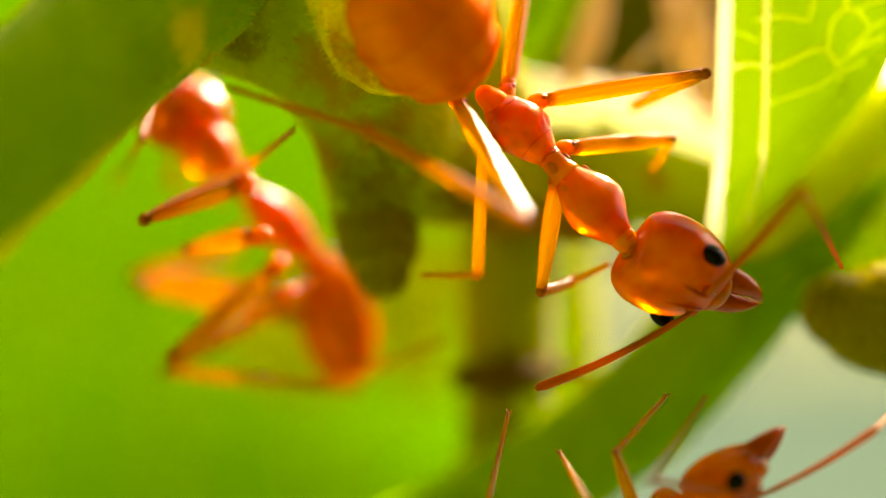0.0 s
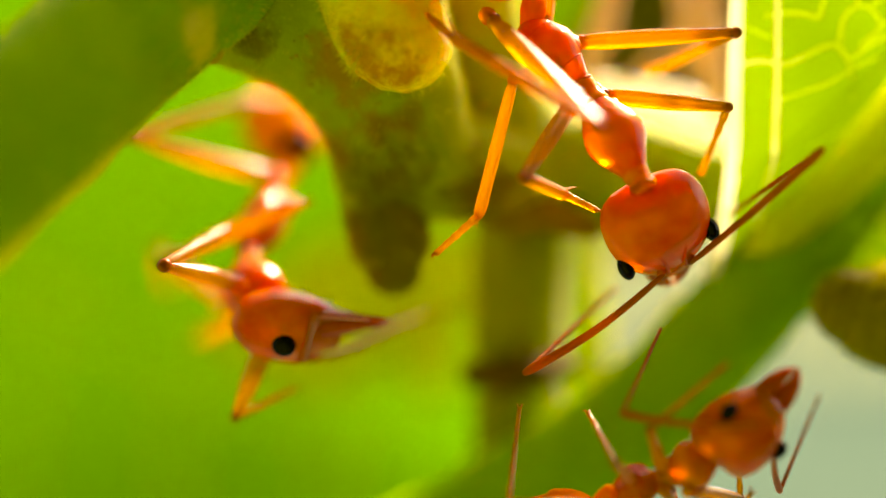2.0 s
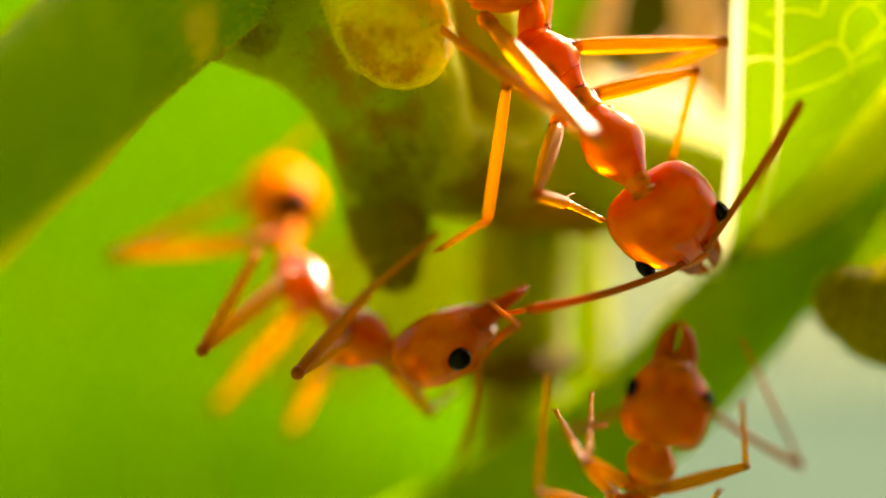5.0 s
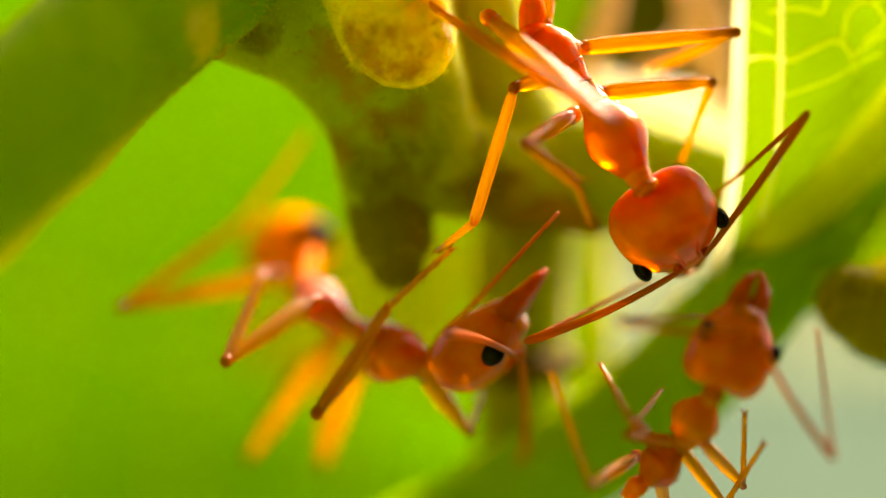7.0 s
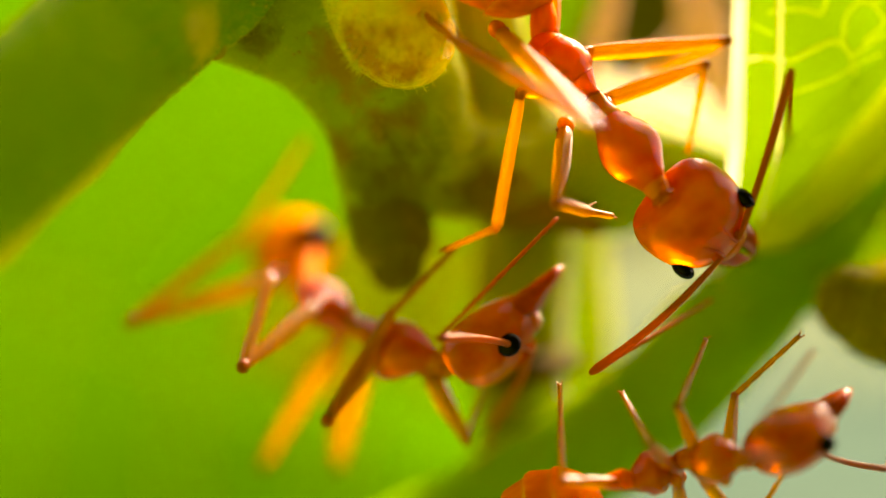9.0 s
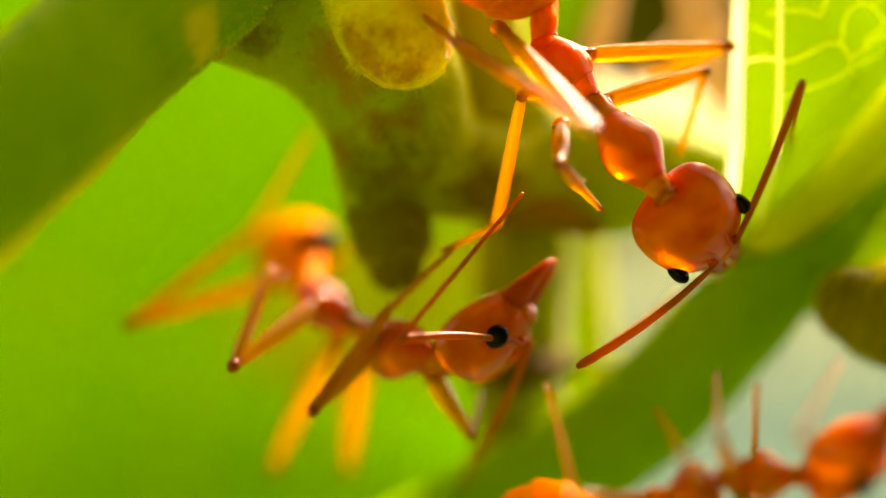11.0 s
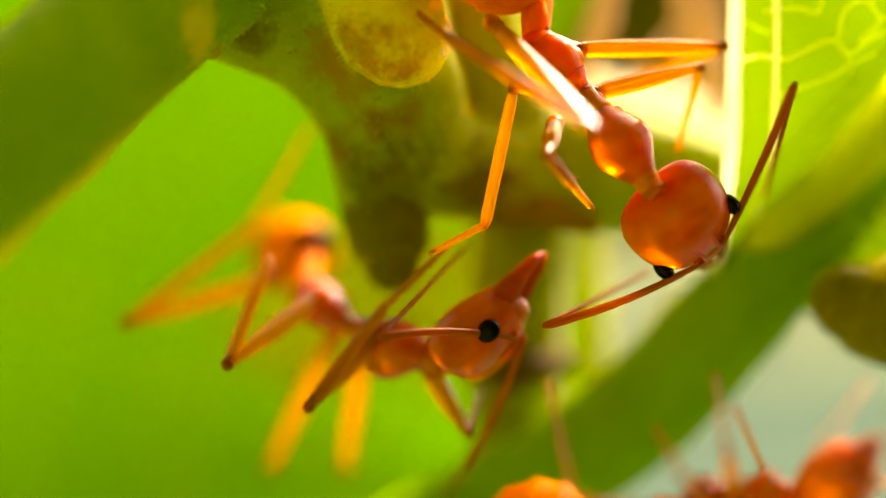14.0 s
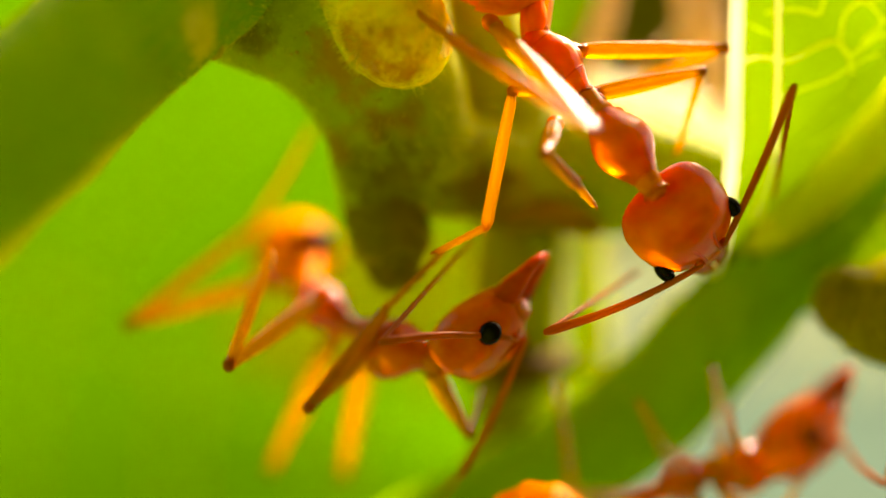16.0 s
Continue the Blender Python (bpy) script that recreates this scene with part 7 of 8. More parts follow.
LOW["waist"] = [(0, 3.52, 27.3, -4.74), (0.5, 3.49, 27.3, -4.47), (1, 3.42, 27.3, -4.12), (1.5, 4.05, 27.31, -3.77), (2, 3.78, 27.31, -4), (2.5, 3.43, 27.32, -4.5), (3, 3.3, 27.32, -4.32), (3.5, 2.92, 27.32, -4.81), (4, 3.13, 27.31, -4.73), (6.5, 3.92, 27.31, -3.56), (7, 4.05, 27.31, -3.52), (7.5, 4.07, 27.32, -3.45), (8, 3.67, 27.31, -3.7), (8.5, 3.72, 27.32, -3.84), (9, 4.13, 27.31, -3.71), (11.5, 4.76, 25.51, -3.83), (12, 4.71, 25.5, -3.92), (12.5, 4.44, 25.5, -3.81), (13, 4.48, 25.51, -3.91), (13.5, 4.6, 25.5, -3.97), (14, 4.72, 25.5, -4.05), (14.5, 4.2, 25.5, -4.06), (15, 4.02, 25.5, -3.94), (16, 4.31, 25.51, -3.61)]
LOW["rear"] = [(0, 2.93, 27.31, -5.04), (0.5, 2.8, 27.31, -4.67), (1, 2.73, 27.31, -4.3), (1.5, 3.4, 27.31, -3.97), (2, 3.14, 27.31, -4.2), (2.5, 3.33, 27.32, -5.1), (3, 3.21, 27.32, -5.12), (3.5, 2.92, 27.32, -5.51), (4, 3.13, 27.31, -5.43), (6.5, 3.42, 27.31, -4.06), (7, 3.57, 27.31, -4.02), (7.5, 3.57, 27.31, -3.95), (8, 3.08, 27.31, -4.03), (8.5, 3.18, 27.32, -4.04), (9, 3.38, 27.31, -4.06), (11.5, 4.02, 25.51, -4.01), (12, 3.91, 25.5, -4.03), (12.5, 3.78, 25.5, -4.05), (13, 3.88, 25.51, -4.09), (13.5, 3.97, 25.5, -4.14), (14, 4.07, 25.5, -4.2), (14.5, 3.76, 25.5, -4.13), (15, 3.45, 25.5, -4.08), (16, 3.67, 25.51, -3.89)]
LOW["stalk"] = [(0, 2.33, 27.31, -5.14), (0.5, 2.33, 27.31, -4.75), (1, 2.33, 27.31, -4.35), (1.5, 3.06, 27.31, -4.09), (2, 2.74, 27.31, -4.35), (2.5, 3.24, 27.32, -5.5), (3, 3.2, 27.32, -5.61), (3.5, 3.16, 27.32, -5.72), (4, 3.13, 27.31, -5.83), (6.5, 3.08, 27.31, -4.36), (7, 3.18, 27.31, -4.32), (7.5, 2.93, 27.31, -4.23), (8, 2.68, 27.31, -4.13), (8.5, 2.78, 27.31, -4.1), (9, 2.89, 27.31, -4.06), (11.5, 3.37, 25.51, -4.24), (12, 3.38, 25.5, -4.26), (12.5, 3.39, 25.5, -4.27), (13, 3.4, 25.51, -4.29), (13.5, 3.41, 25.5, -4.31), (14, 3.42, 25.5, -4.32), (14.5, 3.34, 25.5, -4.28), (15, 3.26, 25.5, -4.24), (16, 3.1, 25.51, -4.18)]
LOW["gaster"] = [(0, 1.35, 27.82, -5.95), (0.5, 1.45, 27.82, -5.62), (1, 1.56, 27.81, -5.3), (1.5, 2.3, 27.82, -5.08), (2, 2.07, 27.82, -5.25), (2.5, 3.09, 27.82, -7.13), (3, 3.09, 27.82, -7.24), (3.5, 3.08, 27.82, -7.35), (4, 3.08, 27.82, -7.46), (6.5, 2.22, 27.81, -5.77), (7, 2.32, 27.81, -5.67), (7.5, 1.99, 27.81, -5.42), (8, 1.66, 27.8, -5.18), (8.5, 1.76, 27.81, -5.04), (9, 1.87, 27.81, -4.9), (11.5, 1.69, 26.33, -4.91), (12, 1.65, 26.32, -4.91), (12.5, 1.6, 26.32, -4.9), (13, 1.61, 26.32, -4.9), (13.5, 1.64, 26.32, -4.9), (14, 1.65, 26.32, -4.9), (14.5, 1.63, 26.33, -4.91), (15, 1.61, 26.32, -4.92), (16, 1.57, 26.33, -4.93)]
LOW["lbase"] = [(0, 5.56, 26.52, -4.02), (0.5, 5.41, 26.38, -3.55), (1, 5.52, 26.32, -3.32), (1.5, 6.18, 26.37, -2.92), (2, 5.32, 26.21, -2.91), (2.5, 3.43, 26.42, -2.83), (3, 3.23, 26.45, -2.4), (3.5, 2.38, 26.58, -2.82), (4, 2.82, 26.24, -2.78), (6.5, 4.84, 26.11, -1.51), (7, 4.89, 26.13, -1.38), (7.5, 5.05, 26.1, -1.54), (8, 5.81, 26.32, -2.71), (8.5, 5.98, 26.35, -2.97), (9, 6.59, 26.61, -3.47), (11.5, 7.24, 24.68, -3.7), (12, 7.01, 24.63, -3.94), (12.5, 6.19, 24.55, -3.19), (13, 6.41, 24.58, -3.4), (13.5, 6.96, 24.62, -3.92), (14, 6.84, 24.65, -4.06), (14.5, 6.23, 24.65, -3.47), (15, 6.35, 24.86, -3.19), (16, 6.26, 24.62, -3.02)]
LOW["rbase"] = [(0, 5.7, 26.9, -4.16), (0.5, 5.65, 26.68, -3.73), (1, 5.78, 26.6, -3.53), (1.5, 6.38, 26.67, -3.15), (2, 5.64, 26.37, -3.14), (2.5, 3.83, 26.29, -2.87), (3, 3.64, 26.33, -2.46), (3.5, 2.74, 26.35, -2.77), (4, 3.24, 26.13, -2.81), (6.5, 5.23, 26.18, -1.66), (7, 5.28, 26.18, -1.53), (7.5, 5.44, 26.18, -1.7), (8, 5.94, 26.67, -2.92), (8.5, 6.07, 26.74, -3.11), (9, 6.49, 27.02, -3.54), (11.5, 7.43, 24.96, -3.41), (12, 7.25, 24.88, -3.68), (12.5, 6.4, 24.91, -3.04), (13, 6.6, 24.92, -3.21), (13.5, 7.16, 24.93, -3.68), (14, 7.04, 24.93, -3.78), (14.5, 6.36, 25.05, -3.37), (15, 6.32, 25.23, -2.96), (16, 6.45, 25, -3.13)]
LOW["antenna_left_elbow"] = [(0, 3.56, 25.43, -3.67), (0.5, 3.42, 25.6, -2.7), (1, 5.15, 25.01, -1.47), (1.5, 6.46, 25.18, -0.97), (2, 3.04, 26.46, -2.74), (2.5, 2.28, 24.52, -3.42), (3, 1.74, 24.9, -3.21), (3.5, 1.55, 24.59, -3.61), (4, 2.06, 24.22, -3.58), (6.5, 2.55, 26.31, -1.64), (7, 2.76, 25.29, -1.16), (7.5, 2.82, 25.89, -2.04), (8, 4.6, 24.76, -1.53), (8.5, 4.9, 24.47, -2.19), (9, 4.78, 25.2, -3.29), (11.5, 5.56, 23.38, -2.69), (12, 5.33, 23.59, -2.66), (12.5, 4.88, 22.74, -2.49), (13, 5.02, 22.82, -2.67), (13.5, 5.39, 23.26, -2.84), (14, 5.6, 23, -2.93), (14.5, 5.27, 22.74, -2.52), (15, 5.09, 23.15, -2.17), (16, 5.49, 22.66, -1.97)]
LOW["antenna_left_tip"] = [(0, 4.79, 27.07, -2.43), (0.5, 5.1, 26.78, -1.45), (1, 6.54, 26.96, -1.39), (1.5, 7.71, 27.16, -1.49), (2, 3.96, 28.19, -1.35), (2.5, 1.6, 26.71, -4.11), (3, 2.86, 26.86, -2.39), (3.5, 2.47, 26.8, -3.41), (4, 2.06, 26.47, -4.39), (6.5, 4.08, 28.05, -1.05), (7, 4.51, 26.93, -1.16), (7.5, 4.59, 25.56, -0.45), (8, 5.94, 26.75, -1.46), (8.5, 6.26, 26.43, -1.88), (9, 6.23, 26.27, -1.7), (11.5, 6.6, 25.4, -1.82), (12, 6.08, 25.83, -1.96), (12.5, 5.29, 25.11, -2.01), (13, 5.82, 25.05, -2.04), (13.5, 6.45, 25.33, -2.09), (14, 6.89, 24.91, -2.09), (14.5, 6.04, 25.06, -2.65), (15, 5.21, 25.37, -3.22), (16, 5.91, 24.72, -3.22)]
LOW["antenna_right_elbow"] = [(0, 7.6, 26.47, -2.95), (0.5, 6.78, 28.5, -4.57), (1, 6.77, 28.33, -4.67), (1.5, 7.17, 28.39, -4.46), (2, 6.14, 28.27, -4.35), (2.5, 6.05, 25.72, -3.07), (3, 5.58, 25.75, -3.54), (3.5, 4.11, 27.32, -4.33), (4, 5.33, 25.57, -3.58), (6.5, 6.56, 25.58, -3.43), (7, 6.4, 25.62, -3.46), (7.5, 7, 25.54, -3.26), (8, 6.48, 28.46, -4.26), (8.5, 6.78, 28.42, -4.52), (9, 8.11, 28.57, -4.04), (11.5, 8.49, 26.97, -3.98), (12, 7.86, 27.11, -4.08), (12.5, 7.13, 26.86, -4.12), (13, 7.45, 26.92, -4.09), (13.5, 7.8, 27.15, -4.09), (14, 8.06, 27.03, -4.04), (14.5, 7.73, 26.8, -4.14), (15, 7.47, 26.81, -4.28), (16, 7.65, 26.78, -4.08)]
LOW["antenna_right_tip"] = [(0, 8.71, 28.56, -2.56), (0.5, 8.06, 30.16, -3.4), (1, 7.52, 28.3, -2.4), (1.5, 8.02, 29.81, -2.72), (2, 7.2, 29.67, -2.72), (2.5, 5.5, 27.64, -1.73), (3, 5.71, 27.84, -2.37), (3.5, 3.59, 27.87, -2.06), (4, 4.31, 25.83, -1.43), (6.5, 6.1, 26.99, -1.55), (7, 6.39, 26.76, -1.35), (7.5, 8.13, 27.54, -2.58), (8, 6.72, 30.76, -3.59), (8.5, 7.52, 29.91, -2.79), (9, 9.08, 30.71, -3.56), (11.5, 9.68, 29.09, -3.77), (12, 8.95, 29.17, -3.27), (12.5, 8.03, 28.66, -2.71), (13, 8.4, 28.87, -2.94), (13.5, 8.81, 29.19, -3.19), (14, 9.12, 29.14, -3.4), (14.5, 8.11, 28.66, -2.6), (15, 6.9, 27.1, -1.92), (16, 8.5, 28.6, -2.68)]
LOW["fore_left_hip"] = [(0, 3.7, 27.5, -4.88), (0.5, 3.77, 27.5, -4.61), (1, 3.9, 27.5, -4.36), (1.5, 4.44, 27.51, -4), (2, 4.01, 27.52, -4.23), (2.5, 3.36, 27.52, -4.64), (3, 3.23, 27.52, -4.46), (3.5, 2.79, 27.52, -4.85), (4, 3, 27.51, -4.77), (6.5, 4.05, 27.51, -3.49), (7, 4.17, 27.51, -3.45), (7.5, 4.2, 27.52, -3.38), (8, 4.05, 27.51, -3.93), (8.5, 4.15, 27.52, -4.02), (9, 4.57, 27.51, -3.94), (11.5, 5.02, 25.62, -4.03), (12, 4.96, 25.61, -4.12), (12.5, 4.6, 25.61, -4.02), (13, 4.64, 25.62, -4.11), (13.5, 4.76, 25.61, -4.19), (14, 4.88, 25.61, -4.25), (14.5, 4.35, 25.61, -4.26), (15, 4.27, 25.61, -4.14), (16, 4.57, 25.62, -3.81)]
LOW["fore_left_knee"] = [(0, 3.17, 26.87, -3.39), (0.5, 3.15, 26.13, -3.8), (1, 3.89, 26.36, -3.1), (1.5, 3.9, 26.27, -2.98), (2, 3.52, 26.45, -3.01), (2.5, 2.96, 26.66, -3.23), (3, 1.89, 27.09, -3.5), (3.5, 1.86, 26.54, -3.8), (4, 2.06, 26.46, -3.81), (6.5, 3.04, 26.17, -3.22), (7, 3.05, 26.27, -3.15), (7.5, 3.32, 26.07, -3.23), (8, 3.59, 26, -3.32), (8.5, 3.77, 26.22, -3), (9, 3.97, 26.54, -2.69), (11.5, 4.46, 24.35, -2.98), (12, 4.45, 24.37, -3.01), (12.5, 4.4, 24.21, -3), (13, 4.42, 24.27, -3.04), (13.5, 4.44, 24.31, -3.07), (14, 4.46, 24.36, -3.11), (14.5, 4.22, 24.35, -3.07), (15, 4.27, 24.31, -2.99), (16, 4.37, 24.21, -2.81)]
LOW["fore_left_foot"] = [(0, 4.21, 27.88, -2.5), (0.5, 4.42, 26.02, -2.68), (1, 4.93, 26.25, -1.76), (1.5, 4.99, 26.12, -1.69), (2, 4.79, 26.29, -1.89), (2.5, 2.19, 28.02, -2.57), (3, 1.42, 27.62, -1.95), (3.5, 1.57, 27.35, -2.33), (4, 1.76, 27.78, -2.78), (6.5, 3.88, 27.38, -2.37), (7, 3.82, 27.64, -2.51), (7.5, 4.02, 27.26, -2.23), (8, 4.19, 26.81, -1.95), (8.5, 4.41, 27.2, -1.77), (9, 4.64, 27.65, -1.59), (11.5, 4.56, 25.9, -2.22), (12, 4.52, 25.83, -2.05), (12.5, 4.44, 25.51, -1.86), (13, 4.46, 25.6, -1.92), (13.5, 4.49, 25.66, -1.99), (14, 4.53, 25.74, -2.06), (14.5, 4.57, 25.82, -2.22), (15, 4.53, 25.79, -2.14), (16, 4.45, 25.71, -1.94)]
LOW["fore_right_hip"] = [(0, 4.03, 27, -4.79), (0.5, 4.1, 27, -4.52), (1, 4.23, 27, -4.28), (1.5, 4.75, 27.01, -3.93), (2, 4.34, 27.02, -4.16), (2.5, 3.69, 27.02, -4.55), (3, 3.56, 27.02, -4.37), (3.5, 3.13, 27.02, -4.76), (4, 3.34, 27.01, -4.68), (6.5, 4.37, 27.02, -3.43), (7, 4.49, 27.01, -3.39), (7.5, 4.52, 27.02, -3.32), (8, 4.37, 27.01, -3.86), (8.5, 4.47, 27.02, -3.95), (9, 4.88, 27.02, -3.87), (11.5, 5.28, 25.12, -3.95), (12, 5.23, 25.1, -4.04), (12.5, 4.88, 25.1, -3.94), (13, 4.92, 25.11, -4.03), (13.5, 5.04, 25.1, -4.1), (14, 5.15, 25.1, -4.16), (14.5, 4.62, 25.1, -4.18), (15, 4.55, 25.09, -4.06), (16, 4.85, 25.11, -3.73)]
LOW["fore_right_knee"] = [(0, 5, 28.32, -5.23), (0.5, 5.32, 28.05, -5.06), (1, 5.62, 27.77, -4.89), (1.5, 5.55, 28.32, -4.66), (2, 5.42, 28.29, -4.46), (2.5, 5.2, 27.69, -4.16), (3, 5.07, 27.7, -3.98), (3.5, 4.5, 26.89, -3.76), (4, 4.69, 26.89, -3.66), (6.5, 5.34, 28.1, -4.3), (7, 5.38, 28.14, -4.3), (7.5, 5.35, 28.13, -4.3), (8, 5.36, 28.31, -4.34), (8.5, 5.33, 28.42, -3.51), (9, 5.24, 28.14, -2.64), (11.5, 5.45, 26.82, -3.68), (12, 5.47, 26.79, -3.71), (12.5, 5.48, 26.7, -3.75), (13, 5.49, 26.71, -3.76), (13.5, 5.51, 26.72, -3.78), (14, 5.54, 26.74, -3.8), (14.5, 4.97, 26.76, -3.87), (15, 5.03, 26.73, -3.8), (16, 5.13, 26.81, -3.7)]
LOW["fore_right_foot"] = [(0, 5.5, 28.42, -3.71), (0.5, 5.46, 28.22, -3.48), (1, 5.38, 28, -3.32), (1.5, 5.3, 27.78, -3.18), (2, 5.22, 27.57, -3.04), (2.5, 5.03, 26.79, -2.85), (3, 5.05, 26.71, -2.72), (3.5, 4.94, 25.97, -2.53), (4, 4.96, 25.94, -2.41), (6.5, 5.27, 27.39, -2.87), (7, 5.27, 27.4, -2.88), (7.5, 5.17, 27.08, -3.1), (8, 5.13, 27.07, -3.35), (8.5, 5.72, 27.31, -2.43), (9, 6.38, 27.93, -1.54), (11.5, 4.97, 25.73, -2.54), (12, 4.95, 25.76, -2.56), (12.5, 4.91, 25.72, -2.58), (13, 4.89, 25.76, -2.59), (13.5, 4.89, 25.79, -2.61), (14, 4.88, 25.82, -2.63), (14.5, 4.97, 25.64, -2.68), (15, 4.88, 25.61, -2.65), (16, 4.72, 25.67, -2.6)]
LOW["mid_left_hip"] = [(0, 3.27, 27.71, -4.96), (0.5, 3.34, 27.7, -4.69), (1, 3.48, 27.7, -4.44), (1.5, 4.01, 27.71, -4.08), (2, 3.59, 27.72, -4.32), (2.5, 2.93, 27.72, -4.72), (3, 2.8, 27.72, -4.54), (3.5, 2.35, 27.72, -4.93), (4, 2.56, 27.71, -4.85), (6.5, 3.63, 27.71, -3.57), (7, 3.75, 27.71, -3.53), (7.5, 3.78, 27.71, -3.45), (8, 3.63, 27.71, -4.01), (8.5, 3.73, 27.72, -4.1), (9, 4.14, 27.71, -4.02), (11.5, 4.63, 25.82, -4.11), (12, 4.57, 25.81, -4.21), (12.5, 4.21, 25.81, -4.1), (13, 4.25, 25.82, -4.2), (13.5, 4.38, 25.81, -4.26), (14, 4.48, 25.81, -4.33), (14.5, 3.95, 25.81, -4.35), (15, 3.88, 25.81, -4.22), (16, 4.19, 25.82, -3.89)]
LOW["mid_left_knee"] = [(0, 2.61, 26.12, -4.15), (0.5, 2.67, 26.11, -3.9), (1, 2.8, 26.11, -3.66), (1.5, 3.3, 26.12, -3.32), (2, 2.9, 26.12, -3.54), (2.5, 2.28, 26.12, -3.92), (3, 2.16, 26.11, -3.75), (3.5, 1.74, 26.11, -4.12), (4, 1.94, 26.11, -4.05), (6.5, 2.94, 26.1, -2.83), (7, 3.05, 26.1, -2.8), (7.5, 3.08, 26.1, -2.73), (8, 2.94, 26.11, -3.26), (8.5, 3.04, 26.12, -3.34), (9, 3.43, 26.12, -3.27), (11.5, 3.9, 24.19, -3.36), (12, 3.84, 24.17, -3.44), (12.5, 3.5, 24.16, -3.35), (13, 3.55, 24.17, -3.44), (13.5, 3.65, 24.17, -3.51), (14, 3.76, 24.17, -3.57), (14.5, 3.26, 24.16, -3.58), (15, 3.19, 24.15, -3.46), (16, 3.46, 24.16, -3.16)]
LOW["mid_left_foot"] = [(0, 2.26, 27.76, -3.5), (0.5, 2.33, 27.75, -3.23), (1, 2.47, 27.74, -2.97), (1.5, 3, 27.75, -2.62), (2, 2.58, 27.75, -2.85), (2.5, 1.92, 27.75, -3.26), (3, 1.78, 27.73, -3.07), (3.5, 1.34, 27.74, -3.47), (4, 1.55, 27.74, -3.39), (6.5, 2.61, 27.71, -2.1), (7, 2.74, 27.71, -2.06), (7.5, 2.77, 27.71, -1.99), (8, 2.62, 27.73, -2.55), (8.5, 2.72, 27.75, -2.64), (9, 3.14, 27.75, -2.56), (11.5, 3.7, 25.9, -2.74), (12, 3.64, 25.89, -2.85), (12.5, 3.27, 25.88, -2.73), (13, 3.33, 25.89, -2.84), (13.5, 3.44, 25.88, -2.91), (14, 3.56, 25.89, -2.98), (14.5, 3.02, 25.88, -2.98), (15, 2.94, 25.87, -2.86), (16, 3.24, 25.88, -2.53)]
LOW["hind_left_hip"] = [(0, 2.88, 27.81, -5.19), (0.5, 2.95, 27.81, -4.91), (1, 3.08, 27.81, -4.66), (1.5, 3.62, 27.81, -4.3), (2, 3.19, 27.82, -4.53), (2.5, 2.53, 27.82, -4.94), (3, 2.4, 27.81, -4.76), (3.5, 1.95, 27.82, -5.16), (4, 2.17, 27.81, -5.07), (6.5, 3.23, 27.81, -3.78), (7, 3.36, 27.81, -3.74), (7.5, 3.39, 27.81, -3.67), (8, 3.23, 27.81, -4.23), (8.5, 3.33, 27.82, -4.32), (9, 3.75, 27.81, -4.24), (11.5, 4.25, 25.82, -4.29), (12, 4.2, 25.81, -4.39), (12.5, 3.84, 25.81, -4.28), (13, 3.88, 25.82, -4.38), (13.5, 4, 25.81, -4.45), (14, 4.11, 25.81, -4.52), (14.5, 3.58, 25.81, -4.53), (15, 3.5, 25.81, -4.41), (16, 3.8, 25.82, -4.08)]
LOW["hind_left_knee"] = [(0, 0.92, 26.92, -4.38), (0.5, 0.96, 26.8, -4.34), (1, 1.01, 26.86, -4.33), (1.5, 1.33, 27.89, -4.48), (2, 1.12, 26.84, -4.33), (2.5, 0.91, 26.5, -3.98), (3, 0.78, 26.38, -3.98), (3.5, 0.93, 26.09, -4.04), (4, 1.08, 26.02, -4.13), (6.5, 2.29, 25.72, -3.94), (7, 2.38, 25.74, -3.93), (7.5, 2.14, 25.91, -3.97), (8, 1.88, 25.96, -4), (8.5, 1.91, 26.05, -3.94), (9, 1.97, 26.39, -3.93), (11.5, 2.11, 24.94, -3.96), (12, 2.09, 24.86, -3.95), (12.5, 2.04, 24.35, -3.89), (13, 2.04, 24.44, -3.91), (13.5, 2.04, 24.61, -3.95), (14, 2.05, 24.83, -3.98), (14.5, 1.99, 24.2, -3.89), (15, 1.98, 24.1, -3.87), (16, 1.99, 24.35, -3.89)]
LOW["hind_left_foot"] = [(0, 1.38, 28.28, -2.84), (0.5, 1.41, 28.02, -2.7), (1, 1.46, 27.9, -2.56), (1.5, 1.47, 29.11, -2.78), (2, 1.38, 28.26, -2.8), (2.5, 1.47, 28.05, -2.68), (3, 1.56, 27.71, -2.56), (3.5, 1.63, 27.23, -2.42), (4, 1.7, 26.84, -2.3), (6.5, 1.83, 26.66, -2.12), (7, 1.78, 26.61, -2.12), (7.5, 1.85, 26.91, -2.15), (8, 1.9, 26.98, -2.16), (8.5, 1.96, 27.33, -2.28), (9, 2.03, 27.85, -2.41), (11.5, 1.64, 26.13, -2.24), (12, 1.66, 26.04, -2.23), (12.5, 1.66, 25.58, -2.18), (13, 1.69, 25.65, -2.18), (13.5, 1.72, 25.79, -2.18), (14, 1.76, 25.96, -2.19), (14.5, 1.75, 25.42, -2.14), (15, 1.77, 25.34, -2.12), (16, 1.85, 25.54, -2.12)]
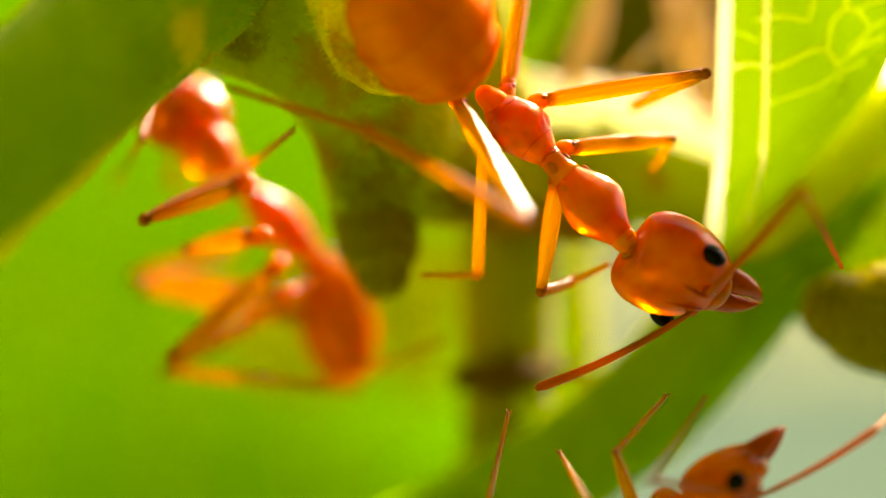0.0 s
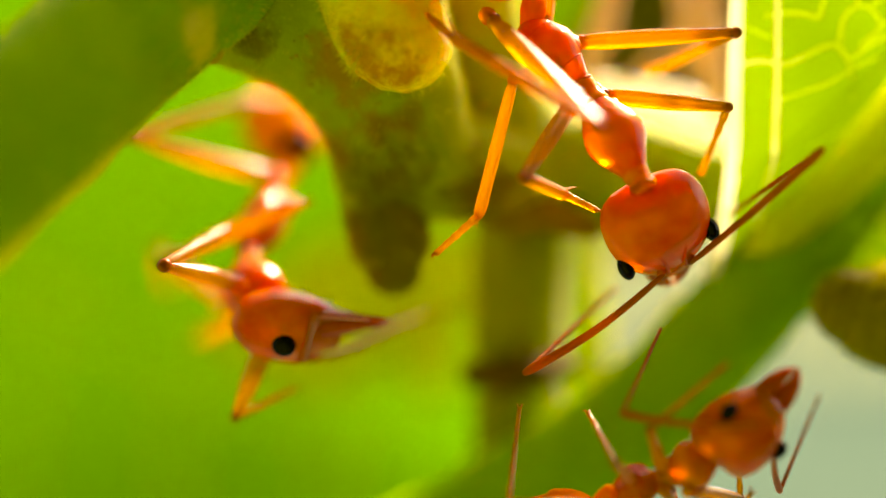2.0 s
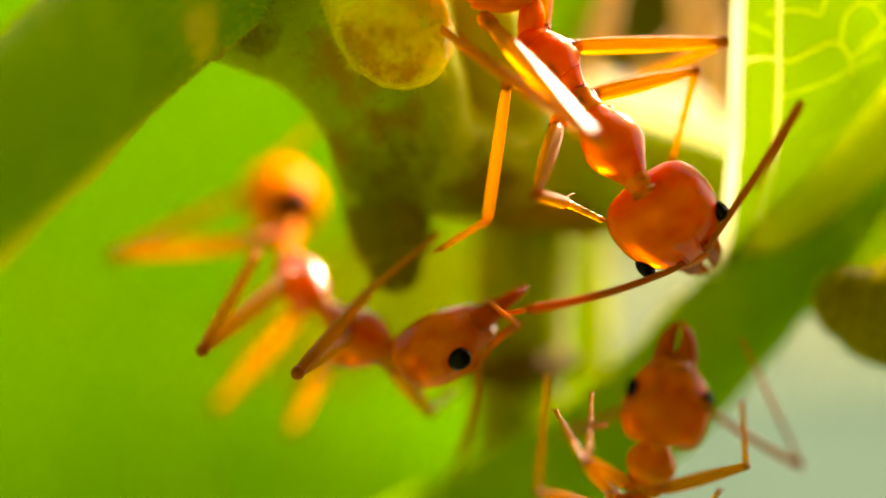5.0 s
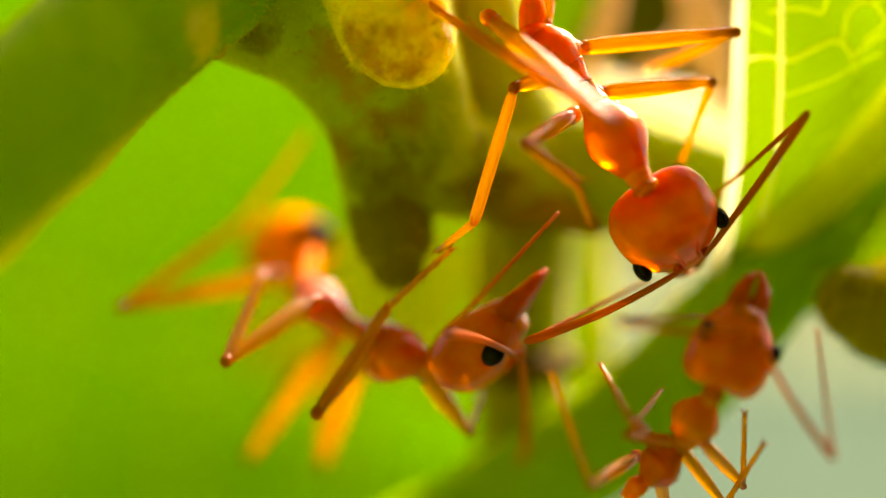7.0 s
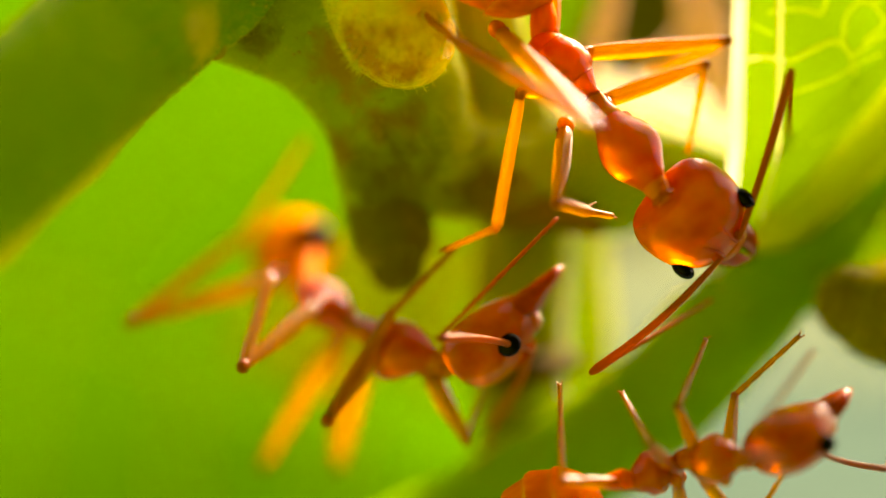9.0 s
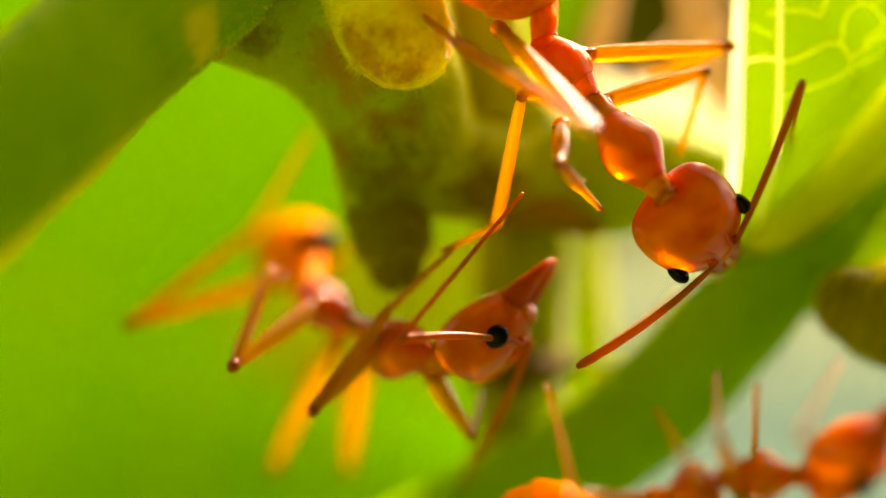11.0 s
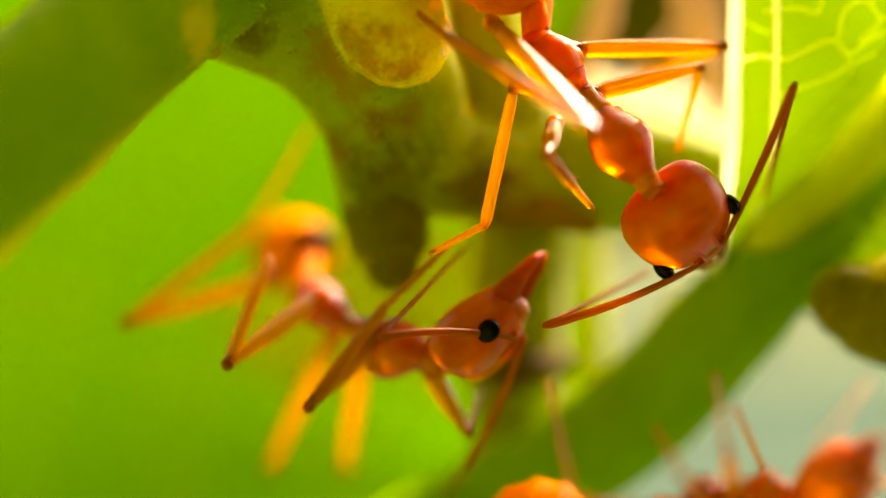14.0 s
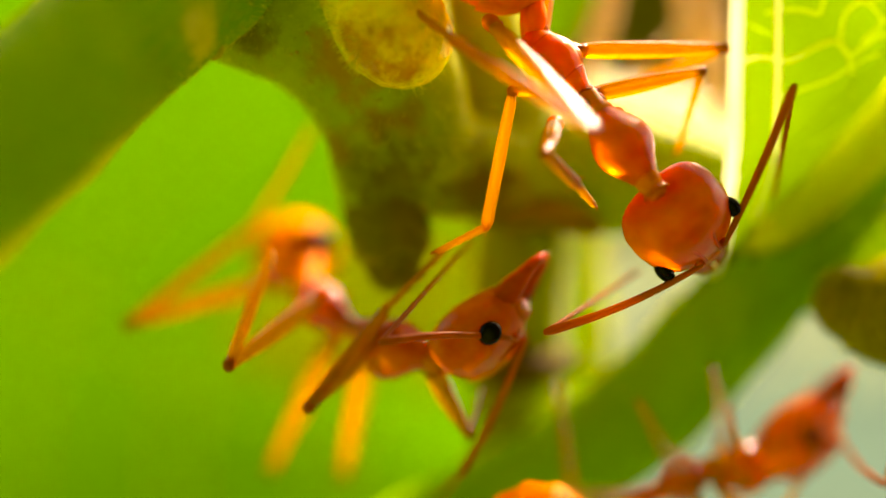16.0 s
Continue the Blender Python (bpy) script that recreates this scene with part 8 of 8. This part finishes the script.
LOW["mid_right_hip"] = [(0, 3.61, 27.2, -4.87), (0.5, 3.68, 27.2, -4.61), (1, 3.81, 27.2, -4.36), (1.5, 4.34, 27.21, -4.01), (2, 3.92, 27.22, -4.24), (2.5, 3.27, 27.22, -4.64), (3, 3.14, 27.22, -4.46), (3.5, 2.71, 27.22, -4.84), (4, 2.91, 27.21, -4.77), (6.5, 3.96, 27.21, -3.5), (7, 4.08, 27.21, -3.46), (7.5, 4.11, 27.22, -3.39), (8, 3.96, 27.21, -3.94), (8.5, 4.06, 27.22, -4.03), (9, 4.47, 27.21, -3.95), (11.5, 4.92, 25.31, -4.03), (12, 4.85, 25.3, -4.12), (12.5, 4.49, 25.3, -4.02), (13, 4.54, 25.31, -4.11), (13.5, 4.66, 25.3, -4.19), (14, 4.77, 25.3, -4.24), (14.5, 4.24, 25.3, -4.25), (15, 4.18, 25.3, -4.13), (16, 4.46, 25.31, -3.81)]
LOW["mid_right_knee"] = [(0, 4.57, 28.24, -6.14), (0.5, 4.65, 28.24, -5.87), (1, 4.78, 28.25, -5.61), (1.5, 5.33, 28.26, -5.25), (2, 4.9, 28.26, -5.49), (2.5, 4.23, 28.27, -5.9), (3, 4.09, 28.28, -5.72), (3.5, 3.64, 28.28, -6.12), (4, 3.85, 28.27, -6.03), (6.5, 4.94, 28.29, -4.72), (7, 5.07, 28.28, -4.68), (7.5, 5.1, 28.29, -4.61), (8, 4.94, 28.27, -5.18), (8.5, 5.04, 28.27, -5.27), (9, 5.46, 28.26, -5.19), (11.5, 5.91, 26.46, -5.23), (12, 5.84, 26.45, -5.32), (12.5, 5.48, 26.46, -5.22), (13, 5.53, 26.46, -5.31), (13.5, 5.64, 26.45, -5.39), (14, 5.76, 26.44, -5.46), (14.5, 5.22, 26.46, -5.47), (15, 5.14, 26.46, -5.34), (16, 5.45, 26.48, -5)]
LOW["mid_right_foot"] = [(0, 5.09, 27.14, -4.82), (0.5, 5.16, 27.13, -4.55), (1, 5.29, 27.13, -4.3), (1.5, 5.81, 27.11, -3.94), (2, 5.4, 27.13, -4.18), (2.5, 4.76, 27.17, -4.58), (3, 4.63, 27.17, -4.4), (3.5, 4.19, 27.19, -4.79), (4, 4.4, 27.18, -4.71), (6.5, 5.43, 27.12, -3.44), (7, 5.55, 27.12, -3.4), (7.5, 5.58, 27.12, -3.33), (8, 5.43, 27.13, -3.88), (8.5, 5.53, 27.13, -3.97), (9, 5.93, 27.11, -3.88), (11.5, 6.26, 25.18, -3.95), (12, 6.2, 25.17, -4.05), (12.5, 5.85, 25.18, -3.95), (13, 5.91, 25.19, -4.04), (13.5, 6.01, 25.17, -4.11), (14, 6.13, 25.17, -4.19), (14.5, 5.61, 25.19, -4.2), (15, 5.54, 25.19, -4.07), (16, 5.83, 25.19, -3.74)]
LOW["hind_right_hip"] = [(0, 3.23, 27.31, -5.09), (0.5, 3.3, 27.3, -4.82), (1, 3.42, 27.3, -4.57), (1.5, 3.95, 27.31, -4.22), (2, 3.53, 27.32, -4.45), (2.5, 2.89, 27.32, -4.85), (3, 2.76, 27.32, -4.67), (3.5, 2.32, 27.32, -5.06), (4, 2.53, 27.31, -4.98), (6.5, 3.57, 27.31, -3.71), (7, 3.69, 27.31, -3.67), (7.5, 3.72, 27.31, -3.6), (8, 3.57, 27.31, -4.15), (8.5, 3.67, 27.32, -4.24), (9, 4.08, 27.31, -4.16), (11.5, 4.54, 25.31, -4.21), (12, 4.47, 25.3, -4.3), (12.5, 4.13, 25.3, -4.21), (13, 4.18, 25.31, -4.29), (13.5, 4.28, 25.3, -4.37), (14, 4.41, 25.3, -4.43), (14.5, 3.88, 25.3, -4.44), (15, 3.8, 25.3, -4.32), (16, 4.1, 25.31, -4)]
LOW["hind_right_knee"] = [(0, 3.63, 28.98, -6.62), (0.5, 3.71, 28.98, -6.34), (1, 3.85, 28.99, -6.07), (1.5, 4.41, 29.01, -5.71), (2, 3.97, 29.01, -5.95), (2.5, 3.28, 29, -6.37), (3, 3.14, 29.01, -6.18), (3.5, 2.67, 29, -6.59), (4, 2.89, 28.99, -6.51), (6.5, 4.01, 29.04, -5.17), (7, 4.14, 29.04, -5.13), (7.5, 4.17, 29.04, -5.05), (8, 4.01, 29.02, -5.63), (8.5, 4.12, 29.02, -5.73), (9, 4.55, 29.01, -5.64), (11.5, 5.06, 27.09, -5.64), (12, 4.98, 27.08, -5.74), (12.5, 4.62, 27.08, -5.64), (13, 4.66, 27.09, -5.74), (13.5, 4.78, 27.07, -5.8), (14, 4.91, 27.07, -5.89), (14.5, 4.35, 27.08, -5.9), (15, 4.27, 27.08, -5.76), (16, 4.59, 27.1, -5.42)]
LOW["hind_right_foot"] = [(0, 4.71, 27.21, -7.02), (0.5, 4.78, 27.22, -6.75), (1, 4.91, 27.23, -6.5), (1.5, 5.43, 27.23, -6.15), (2, 5.02, 27.25, -6.38), (2.5, 4.37, 27.26, -6.78), (3, 4.25, 27.28, -6.61), (3.5, 3.81, 27.28, -7), (4, 4.02, 27.27, -6.92), (6.5, 5.07, 27.29, -5.66), (7, 5.19, 27.28, -5.61), (7.5, 5.22, 27.29, -5.55), (8, 5.06, 27.26, -6.09), (8.5, 5.16, 27.25, -6.17), (9, 5.56, 27.23, -6.09), (11.5, 5.9, 25.14, -5.98), (12, 5.82, 25.13, -6.07), (12.5, 5.48, 25.15, -5.97), (13, 5.53, 25.15, -6.06), (13.5, 5.64, 25.13, -6.13), (14, 5.75, 25.12, -6.19), (14.5, 5.23, 25.15, -6.22), (15, 5.16, 25.16, -6.09), (16, 5.46, 25.17, -5.77)]

near_ant = make_ant(NEAR, 1.0, "glossy orange weaver ant head-down beside a green stem", Vector((0.45, -0.85, 0.3)), CHITIN)
turning_ant = make_ant(TURNING, 0.965, "orange-red weaver ant reaching out from behind the stem", Vector((0.45, -0.6, -0.55)), CHITIN, 0.9, True, 1.2)
low_ant = make_ant(LOW, 0.765, "red-orange weaver ant climbing about under the slanting stem", Vector((-0.2, -0.85, 0.4)), CHITIN)



def motions():
    key_ant(NEAR, near_ant)
    key_ant(TURNING, turning_ant)
    key_ant(LOW, low_ant)


motions()
